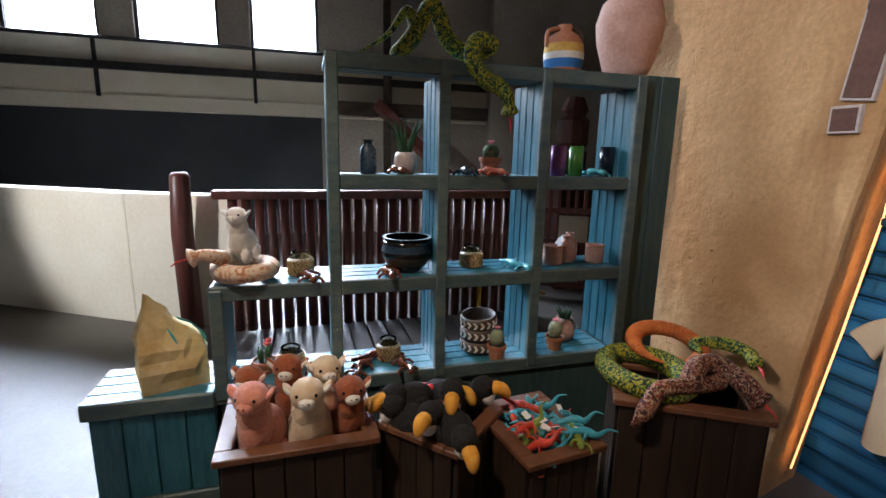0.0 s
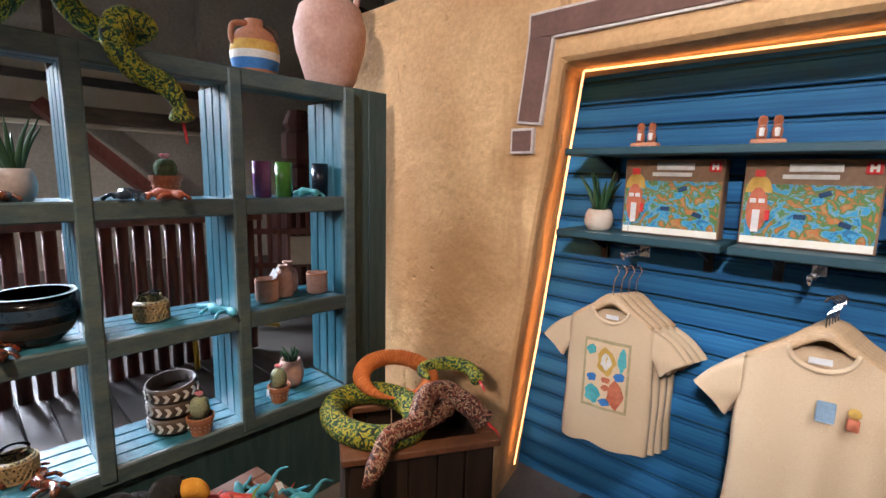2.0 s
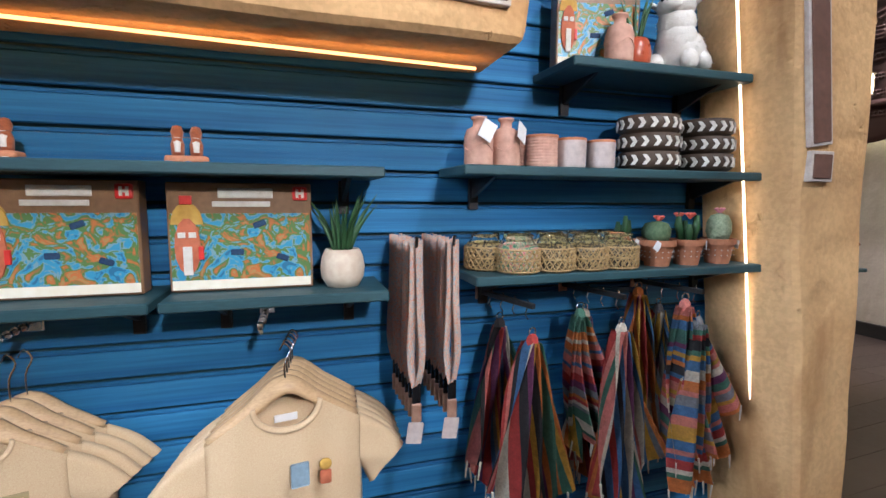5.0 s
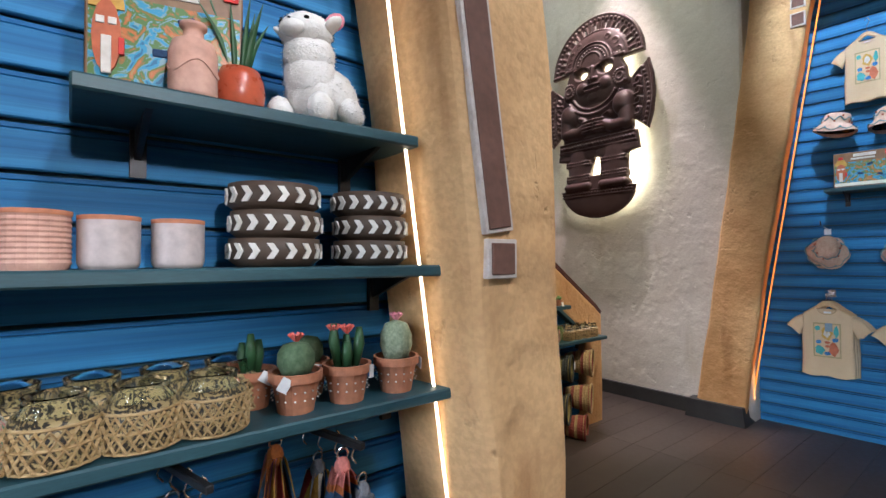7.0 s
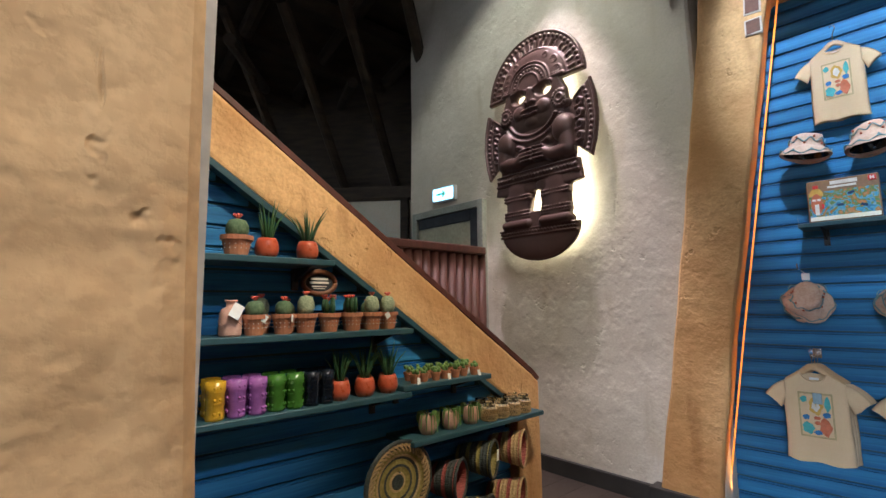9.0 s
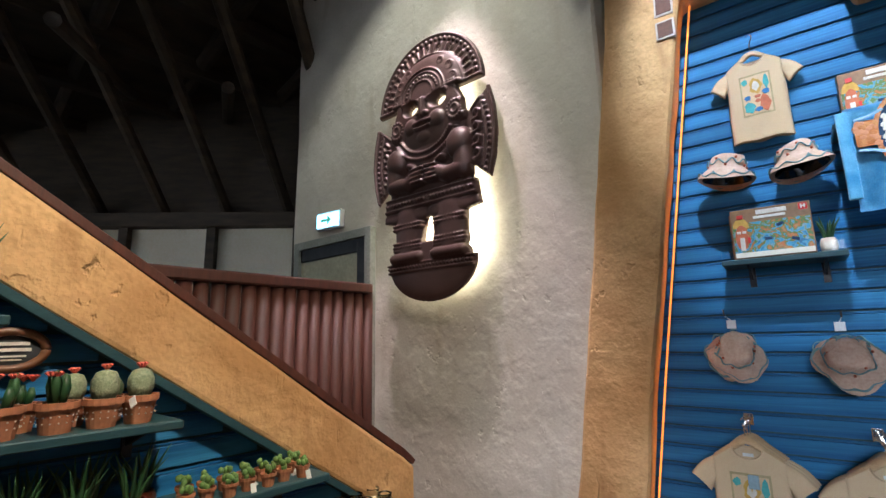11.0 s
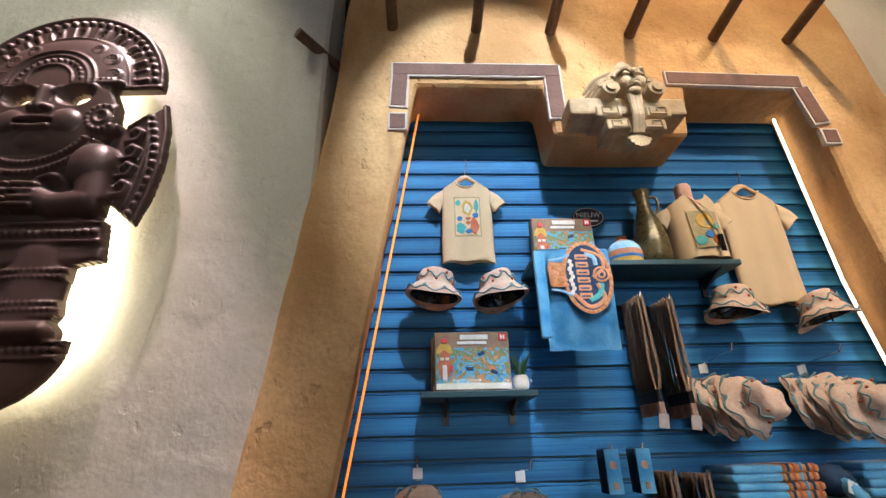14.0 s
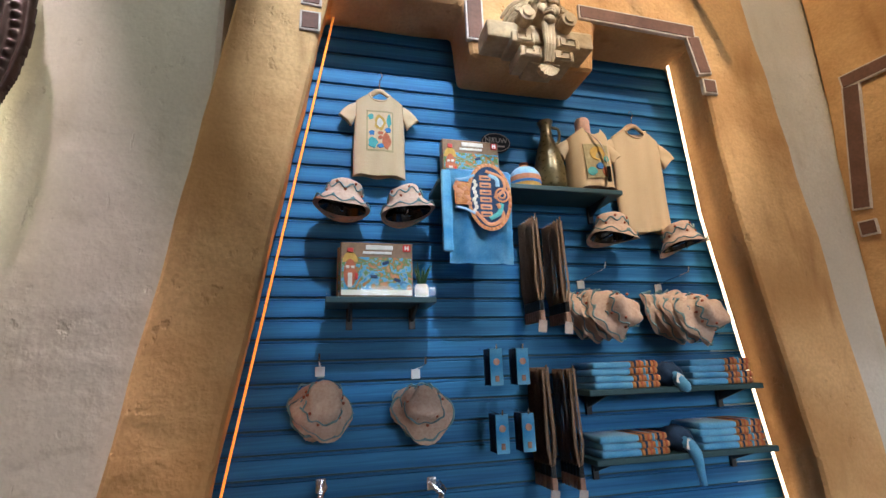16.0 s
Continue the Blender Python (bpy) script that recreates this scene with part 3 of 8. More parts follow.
# long plaited beard ending in a fan
for k in range(3):
    tube([(CX + 0.020 * (k - 1), -0.20, 0.125), (CX + 0.017 * (k - 1), -0.195, 0.0), (CX + 0.018 * (k - 1), -0.165, -0.08)], [0.016, 0.013, 0.011], 6, bm)
for k in range(7):
    a = radians(-150 + 20 * k)
    tube([(CX, -0.15, -0.085), (CX + 0.062 * math.cos(a), -0.155, -0.085 + 0.075 * math.sin(a))], [0.008, 0.015], 6, bm)
ball(0.04, (CX, -0.13, -0.105), (1.3, 0.5, 1.0), bm, 2)
ob = part("carved_mask", bm, STONE, smooth=False)
ob.matrix_world = MC @ Matrix.Translation((1.17, 0, 3.17))
tagged(ob, "weathered carved stone mask with scrolls on the corbel", "mask")

# ---- the bronze figure: one plain mesh, a moulded relief ----
def arc(cx, cz, rx, rz, a0, a1, n=16):
    return [(cx + rx * math.cos(radians(a0 + (a1 - a0) * i / n)), cz + rz * math.sin(radians(a0 + (a1 - a0) * i / n))) for i in range(n + 1)]


def moulded_figure():
    st = 0.0055
    us, zs = np.arange(-0.67, 0.67, st), np.arange(1.83, 4.02, st)
    U, Z = np.meshgrid(us, zs, indexing="ij")
    H = np.zeros_like(U)

    def inside(points):
        m = np.zeros(U.shape, bool)
        for (x0, z0), (x1, z1) in zip(points, points[1:] + points[:1]):
            if z0 != z1:
                m ^= ((z0 > Z) != (z1 > Z)) & (U < (x1 - x0) * (Z - z0) / (z1 - z0) + x0)
        return m

    def plate(points, h):
        H[inside(points)] = np.maximum(H[inside(points)], h)

    def dome(cu, cz, ru, rz, base, h, flat=2.0, turn=0.0):
        c, q = math.cos(radians(turn)), math.sin(radians(turn))
        a, b = (U - cu) * c + (Z - cz) * q, (Z - cz) * c - (U - cu) * q
        r = np.abs(a / ru) ** flat + np.abs(b / rz) ** flat
        w = r < 1
        H[w] = np.maximum(H[w], base + h * np.sqrt(1 - r[w]))

    def ridge(points, r, base, h, cut=False):
        d = np.full(U.shape, 9.0)
        for (x0, z0), (x1, z1) in zip(points, points[1:]):
            L = (x1 - x0) ** 2 + (z1 - z0) ** 2 + 1e-9
            t = np.clip(((U - x0) * (x1 - x0) + (Z - z0) * (z1 - z0)) / L, 0, 1)
            d = np.minimum(d, np.hypot(U - x0 - t * (x1 - x0), Z - z0 - t * (z1 - z0)))
        w = d < r
        p = np.sqrt(1 - (d[w] / r) ** 2)
        if cut:
            H[w] -= h * p
        else:
            H[w] = np.maximum(H[w], base + h * p)

    def beads(points, r, base, h):
        for u, z in points:
            dome(u, z, r, r, base, h)

    def along(x0, z0, x1, z1, n):
        return [(x0 + (x1 - x0) * k / (n - 1), z0 + (z1 - z0) * k / (n - 1)) for k in range(n)]

    # outline and openings
    M = inside(arc(0, 3.445, 0.55, 0.555, 0, 180, 48))
    wing = [(0.24, 3.16), (0.42, 3.24), (0.585, 3.375), (0.63, 3.2), (0.645, 3.0), (0.62, 2.81), (0.575, 2.67), (0.43, 2.79), (0.30, 2.85)]
    trunk = [(-0.42, 2.66), (0.42, 2.66), (0.43, 2.80), (0.41, 3.0), (0.36, 3.10), (0.375, 3.22), (0.36, 3.34), (0.30, 3.46), (-0.30, 3.46), (-0.36, 3.34), (-0.375, 3.22), (-0.36, 3.10), (-0.41, 3.0), (-0.43, 2.80)]
    skirt = [(-0.48, 2.50), (-0.3, 2.465), (0.0, 2.49), (0.3, 2.465), (0.49, 2.50), (0.46, 2.69), (-0.45, 2.69)]
    legs = [(-0.40, 2.13), (0.40, 2.13), (0.385, 2.20), (0.355, 2.23), (0.375, 2.27), (0.36, 2.33), (0.37, 2.52), (-0.39, 2.52), (-0.36, 2.33), (-0.375, 2.27), (-0.355, 2.23), (-0.385, 2.20)]
    bowl = arc(0, 2.145, 0.435, 0.30, 180, 360, 40) + [(0.44, 2.155), (-0.44, 2.155)]
    for p in (wing, [(-u, z) for u, z in wing], trunk, skirt, legs, bowl):
        M |= inside(p)
    M &= ~inside([(-0.06, 2.30), (0.055, 2.30), (0.05, 2.38), (0.022, 2.485), (-0.012, 2.49), (-0.045, 2.38)])
    for sgn in (-1, 1):
        M &= ~(((U - sgn * 0.145) / 0.048) ** 2 + ((Z - 3.395) / 0.036) ** 2 < 1)
    for k in range(21):
        a = radians(6 + 168 * k / 20)
        u0, z0 = 0.425 * math.cos(a), 3.445 + 0.425 * math.sin(a)
        if k % 2 == 0:
            M &= ~((((U - u0) * math.cos(a) + (Z - z0) * math.sin(a)) / 0.026) ** 2 + (((Z - z0) * math.cos(a) - (U - u0) * math.sin(a)) / 0.0085) ** 2 < 1)
    # crest
    plate(arc(0, 3.445, 0.55, 0.555, 0, 180, 48), 0.020)
    ridge(arc(0, 3.44, 0.535, 0.54, 0, 180, 40), 0.016, 0.018, 0.016)
    beads([(0.495 * math.cos(radians(3 + 174 * k / 30)), 3.445 + 0.50 * math.sin(radians(3 + 174 * k / 30))) for k in range(31)], 0.018, 0.02, 0.018)
    for k in range(22):
        a = radians(2 + 176 * k / 21)
        ridge([(0.385 * math.cos(a), 3.445 + 0.39 * math.sin(a)), (0.455 * math.cos(a), 3.445 + 0.46 * math.sin(a))], 0.012, 0.016, 0.014)
    dome(0, 3.42, 0.385, 0.40, 0.02, 0.055, 2.6)
    ridge(arc(0, 3.445, 0.375, 0.375, 0, 180, 40), 0.010, 0.030, 0.014)
    for r in (0.20, 0.235):
        ridge(arc(-0.02, 3.47, r, r * 0.95, 0, 180, 30), 0.008, 0.066, 0.012)
    ridge(arc(-0.02, 3.48, 0.12, 0.115, 0, 180, 24), 0.006, 0.074, 0.010)
    beads([(-0.02 + 0.165 * math.cos(radians(10 + 160 * k / 13)), 3.475 + 0.155 * math.sin(radians(10 + 160 * k / 13))) for k in range(14)], 0.010, 0.072, 0.012)
    for sgn in (-1, 1):
        for cu, cz, r in ((0.285, 3.525, 0.042), (0.255, 3.635, 0.034), (0.17, 3.71, 0.028)):
            ridge(arc(sgn * cu, cz, r, r, 0, 360, 18), 0.008, 0.050, 0.014)
            beads([(sgn * cu + r * 0.55 * math.cos(a), cz + r * 0.55 * math.sin(a)) for a in (0.4 + math.pi * 2 * k / 6 for k in range(6))], 0.008, 0.052, 0.012)
    ridge([(-0.53, 3.462), (0.53, 3.462)], 0.020, 0.024, 0.020)
    ridge([(-0.34, 3.475), (0.34, 3.475)], 0.020, 0.050, 0.022)
    beads(along(-0.30, 3.498, 0.30, 3.498, 24), 0.009, 0.064, 0.010)
    # trunk, face
    plate(trunk, 0.020)
    dome(0, 3.25, 0.255, 0.235, 0.015, 0.065, 3.0)
    dome(-0.13, 3.235, 0.085, 0.075, 0.055, 0.045)
    dome(0.13, 3.235, 0.085, 0.075, 0.055, 0.045)
    ridge([(-0.22, 3.44), (-0.06, 3.43), (0, 3.405), (0.06, 3.43), (0.22, 3.44)], 0.028, 0.050, 0.040)
    ridge([(0, 3.42), (0, 3.33), (0, 3.305)], 0.034, 0.060, 0.055)
    for sgn in (-1, 1):
        dome(sgn * 0.035, 3.305, 0.030, 0.022, 0.075, 0.035)
        ridge(arc(sgn * 0.145, 3.395, 0.062, 0.050, 0, 360, 22), 0.011, 0.045, 0.016)
    ridge([(-0.085, 3.235), (0, 3.245), (0.085, 3.235)], 0.018, 0.070, 0.035)
    ridge([(-0.075, 3.195), (0, 3.188), (0.075, 3.195)], 0.018, 0.070, 0.033)
    ridge([(-0.09, 3.215), (0.09, 3.215)], 0.007, 0, 0.03, True)
    dome(0, 3.13, 0.10, 0.06, 0.05, 0.035)
    # ear discs, chains
    for sgn in (-1, 1):
        dome(sgn * 0.305, 3.255, 0.092, 0.092, 0.03, 0.035, 5.0)
        beads([(sgn * 0.305 + 0.07 * math.cos(a), 3.255 + 0.07 * math.sin(a)) for a in (2 * math.pi * k / 16 for k in range(16))], 0.0135, 0.058, 0.016)
        ridge(arc(sgn * 0.305, 3.255, 0.034, 0.034, 0, 360, 20), 0.012, 0.055, 0.020)
    # shoulders, arms and hands folded on the chest
    for sgn in (-1, 1):
        dome(sgn * 0.32, 2.985, 0.115, 0.125, 0.02, 0.085, 2.2)
        ridge([(sgn * 0.345, 2.97), (sgn * 0.355, 2.80)], 0.085, 0.02, 0.070)
        ridge([(sgn * 0.35, 2.79), (sgn * 0.20, 2.775), (sgn * 0.09, 2.83)], 0.062, 0.025, 0.070)
        for k in range(4):
            ridge([(sgn * 0.125, 2.865 - 0.034 * k), (sgn * 0.018, 2.875 - 0.036 * k)], 0.0175, 0.055, 0.045)
        ridge([(sgn * 0.17, 2.92), (sgn * 0.12, 2.90), (sgn * 0.10, 2.87)], 0.022, 0.045, 0.04)
    dome(0, 2.98, 0.25, 0.14, 0.025, 0.035)
    for rr, n, sz in ((0.275, 25, 0.0125), (0.335, 29, 0.0125)):
        pts = [(rr * math.cos(radians(205 + 130 * k / (n - 1))), 3.235 + rr * 0.86 * math.sin(radians(205 + 130 * k / (n - 1)))) for k in range(n)]
        ridge(pts, 0.017, 0.052, 0.016)
        beads(pts, sz, 0.062, 0.014)
    # wings with a beaded rim and scrolls
    for sgn in (-1, 1):
        w = [(sgn * u, z) for u, z in wing]
        plate(w, 0.012)
        rim = [(sgn * u, z) for u, z in ((0.578, 3.35), (0.612, 3.2), (0.626, 3.0), (0.602, 2.82), (0.572, 2.70))]
        ridge(rim, 0.014, 0.012, 0.016)
        beads([(sgn * (0.10 + 0.478 * math.cos(radians(-31 + 65 * k / 14))), 3.0 + 0.58 * math.sin(radians(-31 + 65 * k / 14))) for k in range(15)], 0.016, 0.014, 0.017)
        ridge([(sgn * u, z) for u, z in ((0.42, 3.225), (0.505, 3.30), (0.53, 3.17), (0.54, 3.0), (0.52, 2.84), (0.50, 2.77))], 0.009, 0.012, 0.016)
        for k in range(4):
            z0 = 2.84 + 0.10 * k
            ridge([(sgn * u, z) for u, z in ((0.435, z0 - 0.01), (0.49, z0 + 0.0), (0.505, z0 + 0.045), (0.47, z0 + 0.065), (0.452, z0 + 0.04))], 0.014, 0.014, 0.024)
    # belt and skirt
    plate(skirt, 0.030)
    plate([(-0.455, 2.575), (0.465, 2.575), (0.46, 2.69), (-0.45, 2.69)], 0.048)
    for z0 in (2.588, 2.678):
        ridge([(-0.45, z0), (0.455, z0)], 0.012, 0.046, 0.014)
    beads(along(-0.425, 2.632, 0.43, 2.632, 25), 0.0185, 0.046, 0.024)
    for u in (-0.36, -0.12, 0.13, 0.36):
        dome(u, 2.525, 0.13, 0.05, 0.025, 0.025, 3.0)
    # legs with banded cuffs, feet
    plate(legs, 0.012)
    for sgn in (-1, 1):
        c = sgn * 0.212
        ridge([(c, 2.52), (c, 2.24)], 0.155, 0.0, 0.06)
        for z0 in (2.455, 2.425, 2.31, 2.28):
            ridge([(c - 0.145, z0), (c + 0.145, z0)], 0.015, 0.042, 0.014)
            beads(along(c - 0.135, z0, c + 0.135, z0, 11), 0.0135, 0.044, 0.022)
        ridge([(c - 0.14, 2.255), (c + 0.14, 2.255)], 0.020, 0.030, 0.028)
        ridge([(c - 0.13, 2.19), (c + 0.13, 2.19)], 0.048, 0.02, 0.075)
    # base
    plate(bowl, 0.024)
    dome(0, 2.15, 0.42, 0.28, 0.022, 0.03)
    for z0 in (2.145, 2.085):
        ridge([(-0.43, z0), (0.43, z0)], 0.012, 0.042, 0.016)
    beads(along(-0.405, 2.116, 0.405, 2.116, 25), 0.0155, 0.040, 0.024)
    # eye sockets
    for sgn in (-1, 1):
        r = np.hypot((U - sgn * 0.145) / 0.048, (Z - 3.395) / 0.036)
        H = np.minimum(H, 0.020 + 0.055 * np.clip(r - 1, 0, 9))
    # rounded rim towards every edge
    inner, soft = M.copy(), np.zeros_like(H)
    for k in range(4):
        soft += ~inner
        e = inner.copy()
        e[1:] &= inner[:-1]
        e[:-1] &= inner[1:]
        e[:, 1:] &= inner[:, :-1]
        e[:, :-1] &= inner[:, 1:]
        inner = e
    H -= np.array((0.0, 0.0012, 0.004, 0.009, 0.012))[np.clip(soft, 0, 4).astype(int)]
    P = np.pad(H, 1, mode="edge")
    H = (P[1:-1, 1:-1] * 4 + P[:-2, 1:-1] + P[2:, 1:-1] + P[1:-1, :-2] + P[1:-1, 2:]) / 8
    # front sheet, and a side wall along every edge
    cell = M[:-1, :-1] & M[1:, :-1] & M[:-1, 1:] & M[1:, 1:]
    used = np.zeros(M.shape, bool)
    for a in (slice(0, -1), slice(1, None)):
        for b in (slice(0, -1), slice(1, None)):
            used[a, b] |= cell
    num = np.cumsum(used.ravel()).reshape(M.shape) - 1
    verts = [(float(u), float(-h), float(z)) for u, h, z in zip(U[used], H[used], Z[used])]
    n = len(verts)
    verts += [(u, 0.008, z) for u, h, z in verts]
    faces = []
    I, J = np.nonzero(cell)
    for i, j in zip(I.tolist(), J.tolist()):
        faces.append((int(num[i, j]), int(num[i + 1, j]), int(num[i + 1, j + 1]), int(num[i, j + 1])))
    flat = len(faces)
    wide = np.pad(cell, 1)
    for i, j in zip(I.tolist(), J.tolist()):
        for di, dj, p, q in ((-1, 0, (i, j + 1), (i, j)), (1, 0, (i + 1, j), (i + 1, j + 1)), (0, -1, (i, j), (i + 1, j)), (0, 1, (i + 1, j + 1), (i, j + 1))):
            if not wide[i + 1 + di, j + 1 + dj]:
                a, b = int(num[p]), int(num[q])
                faces.append((b, a, a + n, b + n))
    me = bpy.data.meshes.new("wall_figure_relief")
    me.from_pydata(verts, [], faces)
    for k, p in enumerate(me.polygons):
        p.use_smooth = k < flat
    me.materials.append(BRONZE)
    return new("wall_figure_relief", me)


figure = moulded_figure()
figure.matrix_world = pose(6.50, 4.93, 0, 0, 0, -90)
tagged(figure, "dark bronze ceremonial figure relief, lit from behind", "wall sculpture")
bracket = thing("figure_standoff", "dark steel spacers holding the figure off the wall", "bracket", pose(6.50, 4.93, 0, 0, 0, -90))
for u, z in ((-0.25, 3.6), (0.25, 3.6), (-0.25, 2.7), (0.25, 2.7), (0, 2.0)):
    part("spacer", tube([(u, 0.015, z), (u, 0.17, z)], 0.012, 8), STEEL, bracket)
# its own light, set between figure and wall
for u, z, sx, sz, e in ((0, 3.4, 0.7, 0.7, 7), (0, 2.9, 0.85, 0.5, 8), (0, 2.3, 0.6, 0.6, 12), (0.24, 2.40, 0.3, 0.5, 12)):
    d = bpy.data.lights.new("figure_backlight", "AREA")
    d.shape, d.size, d.size_y, d.energy, d.color = "RECTANGLE", sx, sz, e, (1.0, 0.93, 0.62)
    new("figure_backlight", d).matrix_world = look((6.535, 4.93 - u, z), (7.0, 4.93 - u, z))

# ---- door, exit sign, stair wall, fences ----
DOORGREY = mat("grey_green_door_paint", (0.22, 0.23, 0.20), (0.28, 0.29, 0.26), 5, 0.5, 0, 0.1, 40, depth=0.002)
door = new("door_1")
structure(door, "pale grey framed door in the white wall", "door")
door.matrix_world = I4
bm = block(6.55, 6.62, 5.685, 5.765, 0, 2.56)
part("frame_post", bm, DOORGREY, door)
part("frame_post", block(6.55, 6.62, 6.79, 6.87, 0, 2.56), DOORGREY, door)
part("frame_head", block(6.55, 6.62, 5.765, 6.79, 2.48, 2.56), DOORGREY, door)
part("leaf", block(6.59, 6.62, 5.90, 6.79, 0, 2.36), mat("dull_olive_door", (0.34, 0.31, 0.20), (0.40, 0.37, 0.25), 3, 0.35, 0, 0.1, 30, depth=0.002), door)
part("jamb", block(6.58, 6.62, 5.765, 5.90, 0, 2.48), STEEL, door)
part("transom", block(6.58, 6.62, 5.90, 6.79, 2.36, 2.48), STEEL, door)
sign = thing("exit_sign", "glowing blue-white emergency exit sign with an arrow", "sign", pose(6.56, 6.28, 2.71, 0, 0, -84))
part("housing", block(-0.17, 0.17, -0.03, 0.03, -0.085, 0.085, 0.006), mat("white_sign_plastic", (0.7, 0.72, 0.7), (0.8, 0.8, 0.8), 5, 0.4, 0, 0), sign)
part("lit_panel", block(-0.15, 0.15, -0.036, -0.028, -0.068, 0.068, 0.002), glow("sign_glow", (0.30, 0.72, 1.0), 3.5), sign)
part("arrow", join(block(-0.09, 0.0, -0.04, -0.034, -0.012, 0.012, 0), slab([(0.0, -0.045), (0.05, 0.0), (0.0, 0.045)], -0.04, -0.034)), glow("sign_arrow", (0.08, 0.35, 0.25), 0.8), sign)

st = part("wall_stair", slab([(3.30, 2.605), (5.72, 0.985), (5.80, 0.925), (5.80, -0.05), (5.56, -0.05), (5.56, 0.80), (5.40, 0.90), (3.30, 2.305)], 4.45, 4.62, 0.018, 2), OCHRE)
structure(wobble(st, 0.008), "ochre plaster stringer wall of the rising stairs")
cap = part("stair_cap", slab([(3.30, 2.61), (5.72, 0.99), (5.80, 0.93), (5.82, 0.95), (5.74, 1.02), (3.30, 2.645)], 4.46, 4.64, 0.004), DARKLOG)
structure(cap, "dark wooden capping along the stair wall", "trim")
structure(part("stair_trim", slab([(3.30, 2.30), (5.41, 0.893), (5.41, 0.86), (3.30, 2.265)], 4.44, 4.50, 0.003), SHELFBLUE), "blue edging under the stair wall", "trim")
sb = part("wall_stair_back", block(3.28, 5.58, 4.545, 4.6, -0.15, 2.4, 0), SHELFBLUE)
sb.data = part("tmp", slab([(3.28, -0.15), (5.57, -0.15), (5.57, 0.84), (3.28, 2.36)], 4.545, 4.60), SHELFBLUE).data
bpy.data.objects.remove(bpy.data.objects["tmp"])
structure(sb, "blue slatted wall under the stairs")
slats(sb, 3.3, 5.5, 4.522, -0.1, 2.2, 0.096, lambda z: (3.3, min(5.56, 3.3 + (2.25 - z) / 0.668)))

fence = thing("log_fence", "dark red half-log screen beside the stairs", "fence")
for k in range(24):
    x = 4.12 + 0.105 * k
    part("log", tube([(x, 5.70, -0.1), (x + 0.004 * math.sin(k * 3.1), 5.70, 1.97)], [0.052, 0.047 + 0.003 * math.sin(k)], 10), DARKLOG, fence, smooth=True)
part("rail", block(4.05, 6.545, 5.63, 5.77, 1.96, 2.04, 0.012), DARKLOG, fence)

fence = thing("log_fence", "reddish-brown round log fence on the plank deck", "fence")
for k in range(27):
    y = 0.42 + 0.098 * k
    part("log", tube([(-2.40 + 0.004 * math.sin(k * 1.7), y, -0.21), (-2.40, y + 0.003 * math.sin(k), 0.90)], [0.041, 0.038], 10), LOG, fence, smooth=True)
part("rail", block(-2.47, -2.33, 0.28, 3.06, 0.88, 0.95, 0.014, 2), LOG, fence)
ob = part("wooden_post", tube([(-2.58, 0.03, -0.22), (-2.53, 0.02, 0.6), (-2.50, 0.04, 1.05), (-2.50, 0.04, 1.08)], [0.085, 0.082, 0.072, 0.05], 14), LOG, smooth=True)
tagged(ob, "thick reddish-brown round wooden post on the floor", "post")
gate = thing("slatted_gate", "reddish-brown slatted wooden gate beyond the fence", "gate", pose(-3.0, 3.15, -0.2, 0, 0, 62))
for k in range(14):
    part("slat", block(0.06 + 0.09 * k, 0.10 + 0.09 * k, 0, 0.03, 0.1, 1.12), LOG, gate)
for z in (0.08, 0.55, 0.88, 1.14):
    part("rail", block(0, 1.35, -0.01, 0.04, z, z + 0.055), LOG, gate)
part("notice", block(0.45, 0.75, -0.03, -0.015, 0.58, 0.86), mat("cream_notice", (0.6, 0.52, 0.4), (0.66, 0.58, 0.46), 9, 0.6, 0, 0), gate)
deck = new("floor_deck")
structure(deck, "dark brown plank deck behind the shelf unit", "floor")
for k in range(16):
    part("plank", block(-3.4, -0.75, 0.55 + 0.15 * k, 0.692 + 0.15 * k, -0.235, -0.205, 0.004), BROWNFLOOR, deck)
ob = part("yellow_rail", tube(curve([(-2.2, 2.45, -0.2), (-2.2, 2.45, 0.12), (-2.2, 2.52, 0.2), (-2.2, 3.1, 0.0)], 4), 0.02, 8), mat("yellow_paint", (0.6, 0.36, 0.03), (0.7, 0.42, 0.05), 8, 0.4, 0, 0), smooth=True)
tagged(ob, "bent yellow painted safety rail on the deck", "rail")

# brown floor planks by the stairs
bf = new("floor_planks")
structure(bf, "dark brown floor planks by the stairs", "floor")
for k in range(33):
    y = -0.6 + 0.2 * k
    for x0, x1 in ((0.5, 5.5), (5.5, 8.6)):
        ob = part("plank", block(0, math.hypot(x1 - x0, ground(x1) - ground(x0)), y, y + 0.1985, 0.002, 0.010, 0.001), BROWNFLOOR, bf)
        ob.matrix_basis = Matrix.Translation((x0, 0, ground(x0))) @ pose(0, 0, 0, 0, -math.degrees(math.atan2(ground(x1) - ground(x0), x1 - x0)), 0)

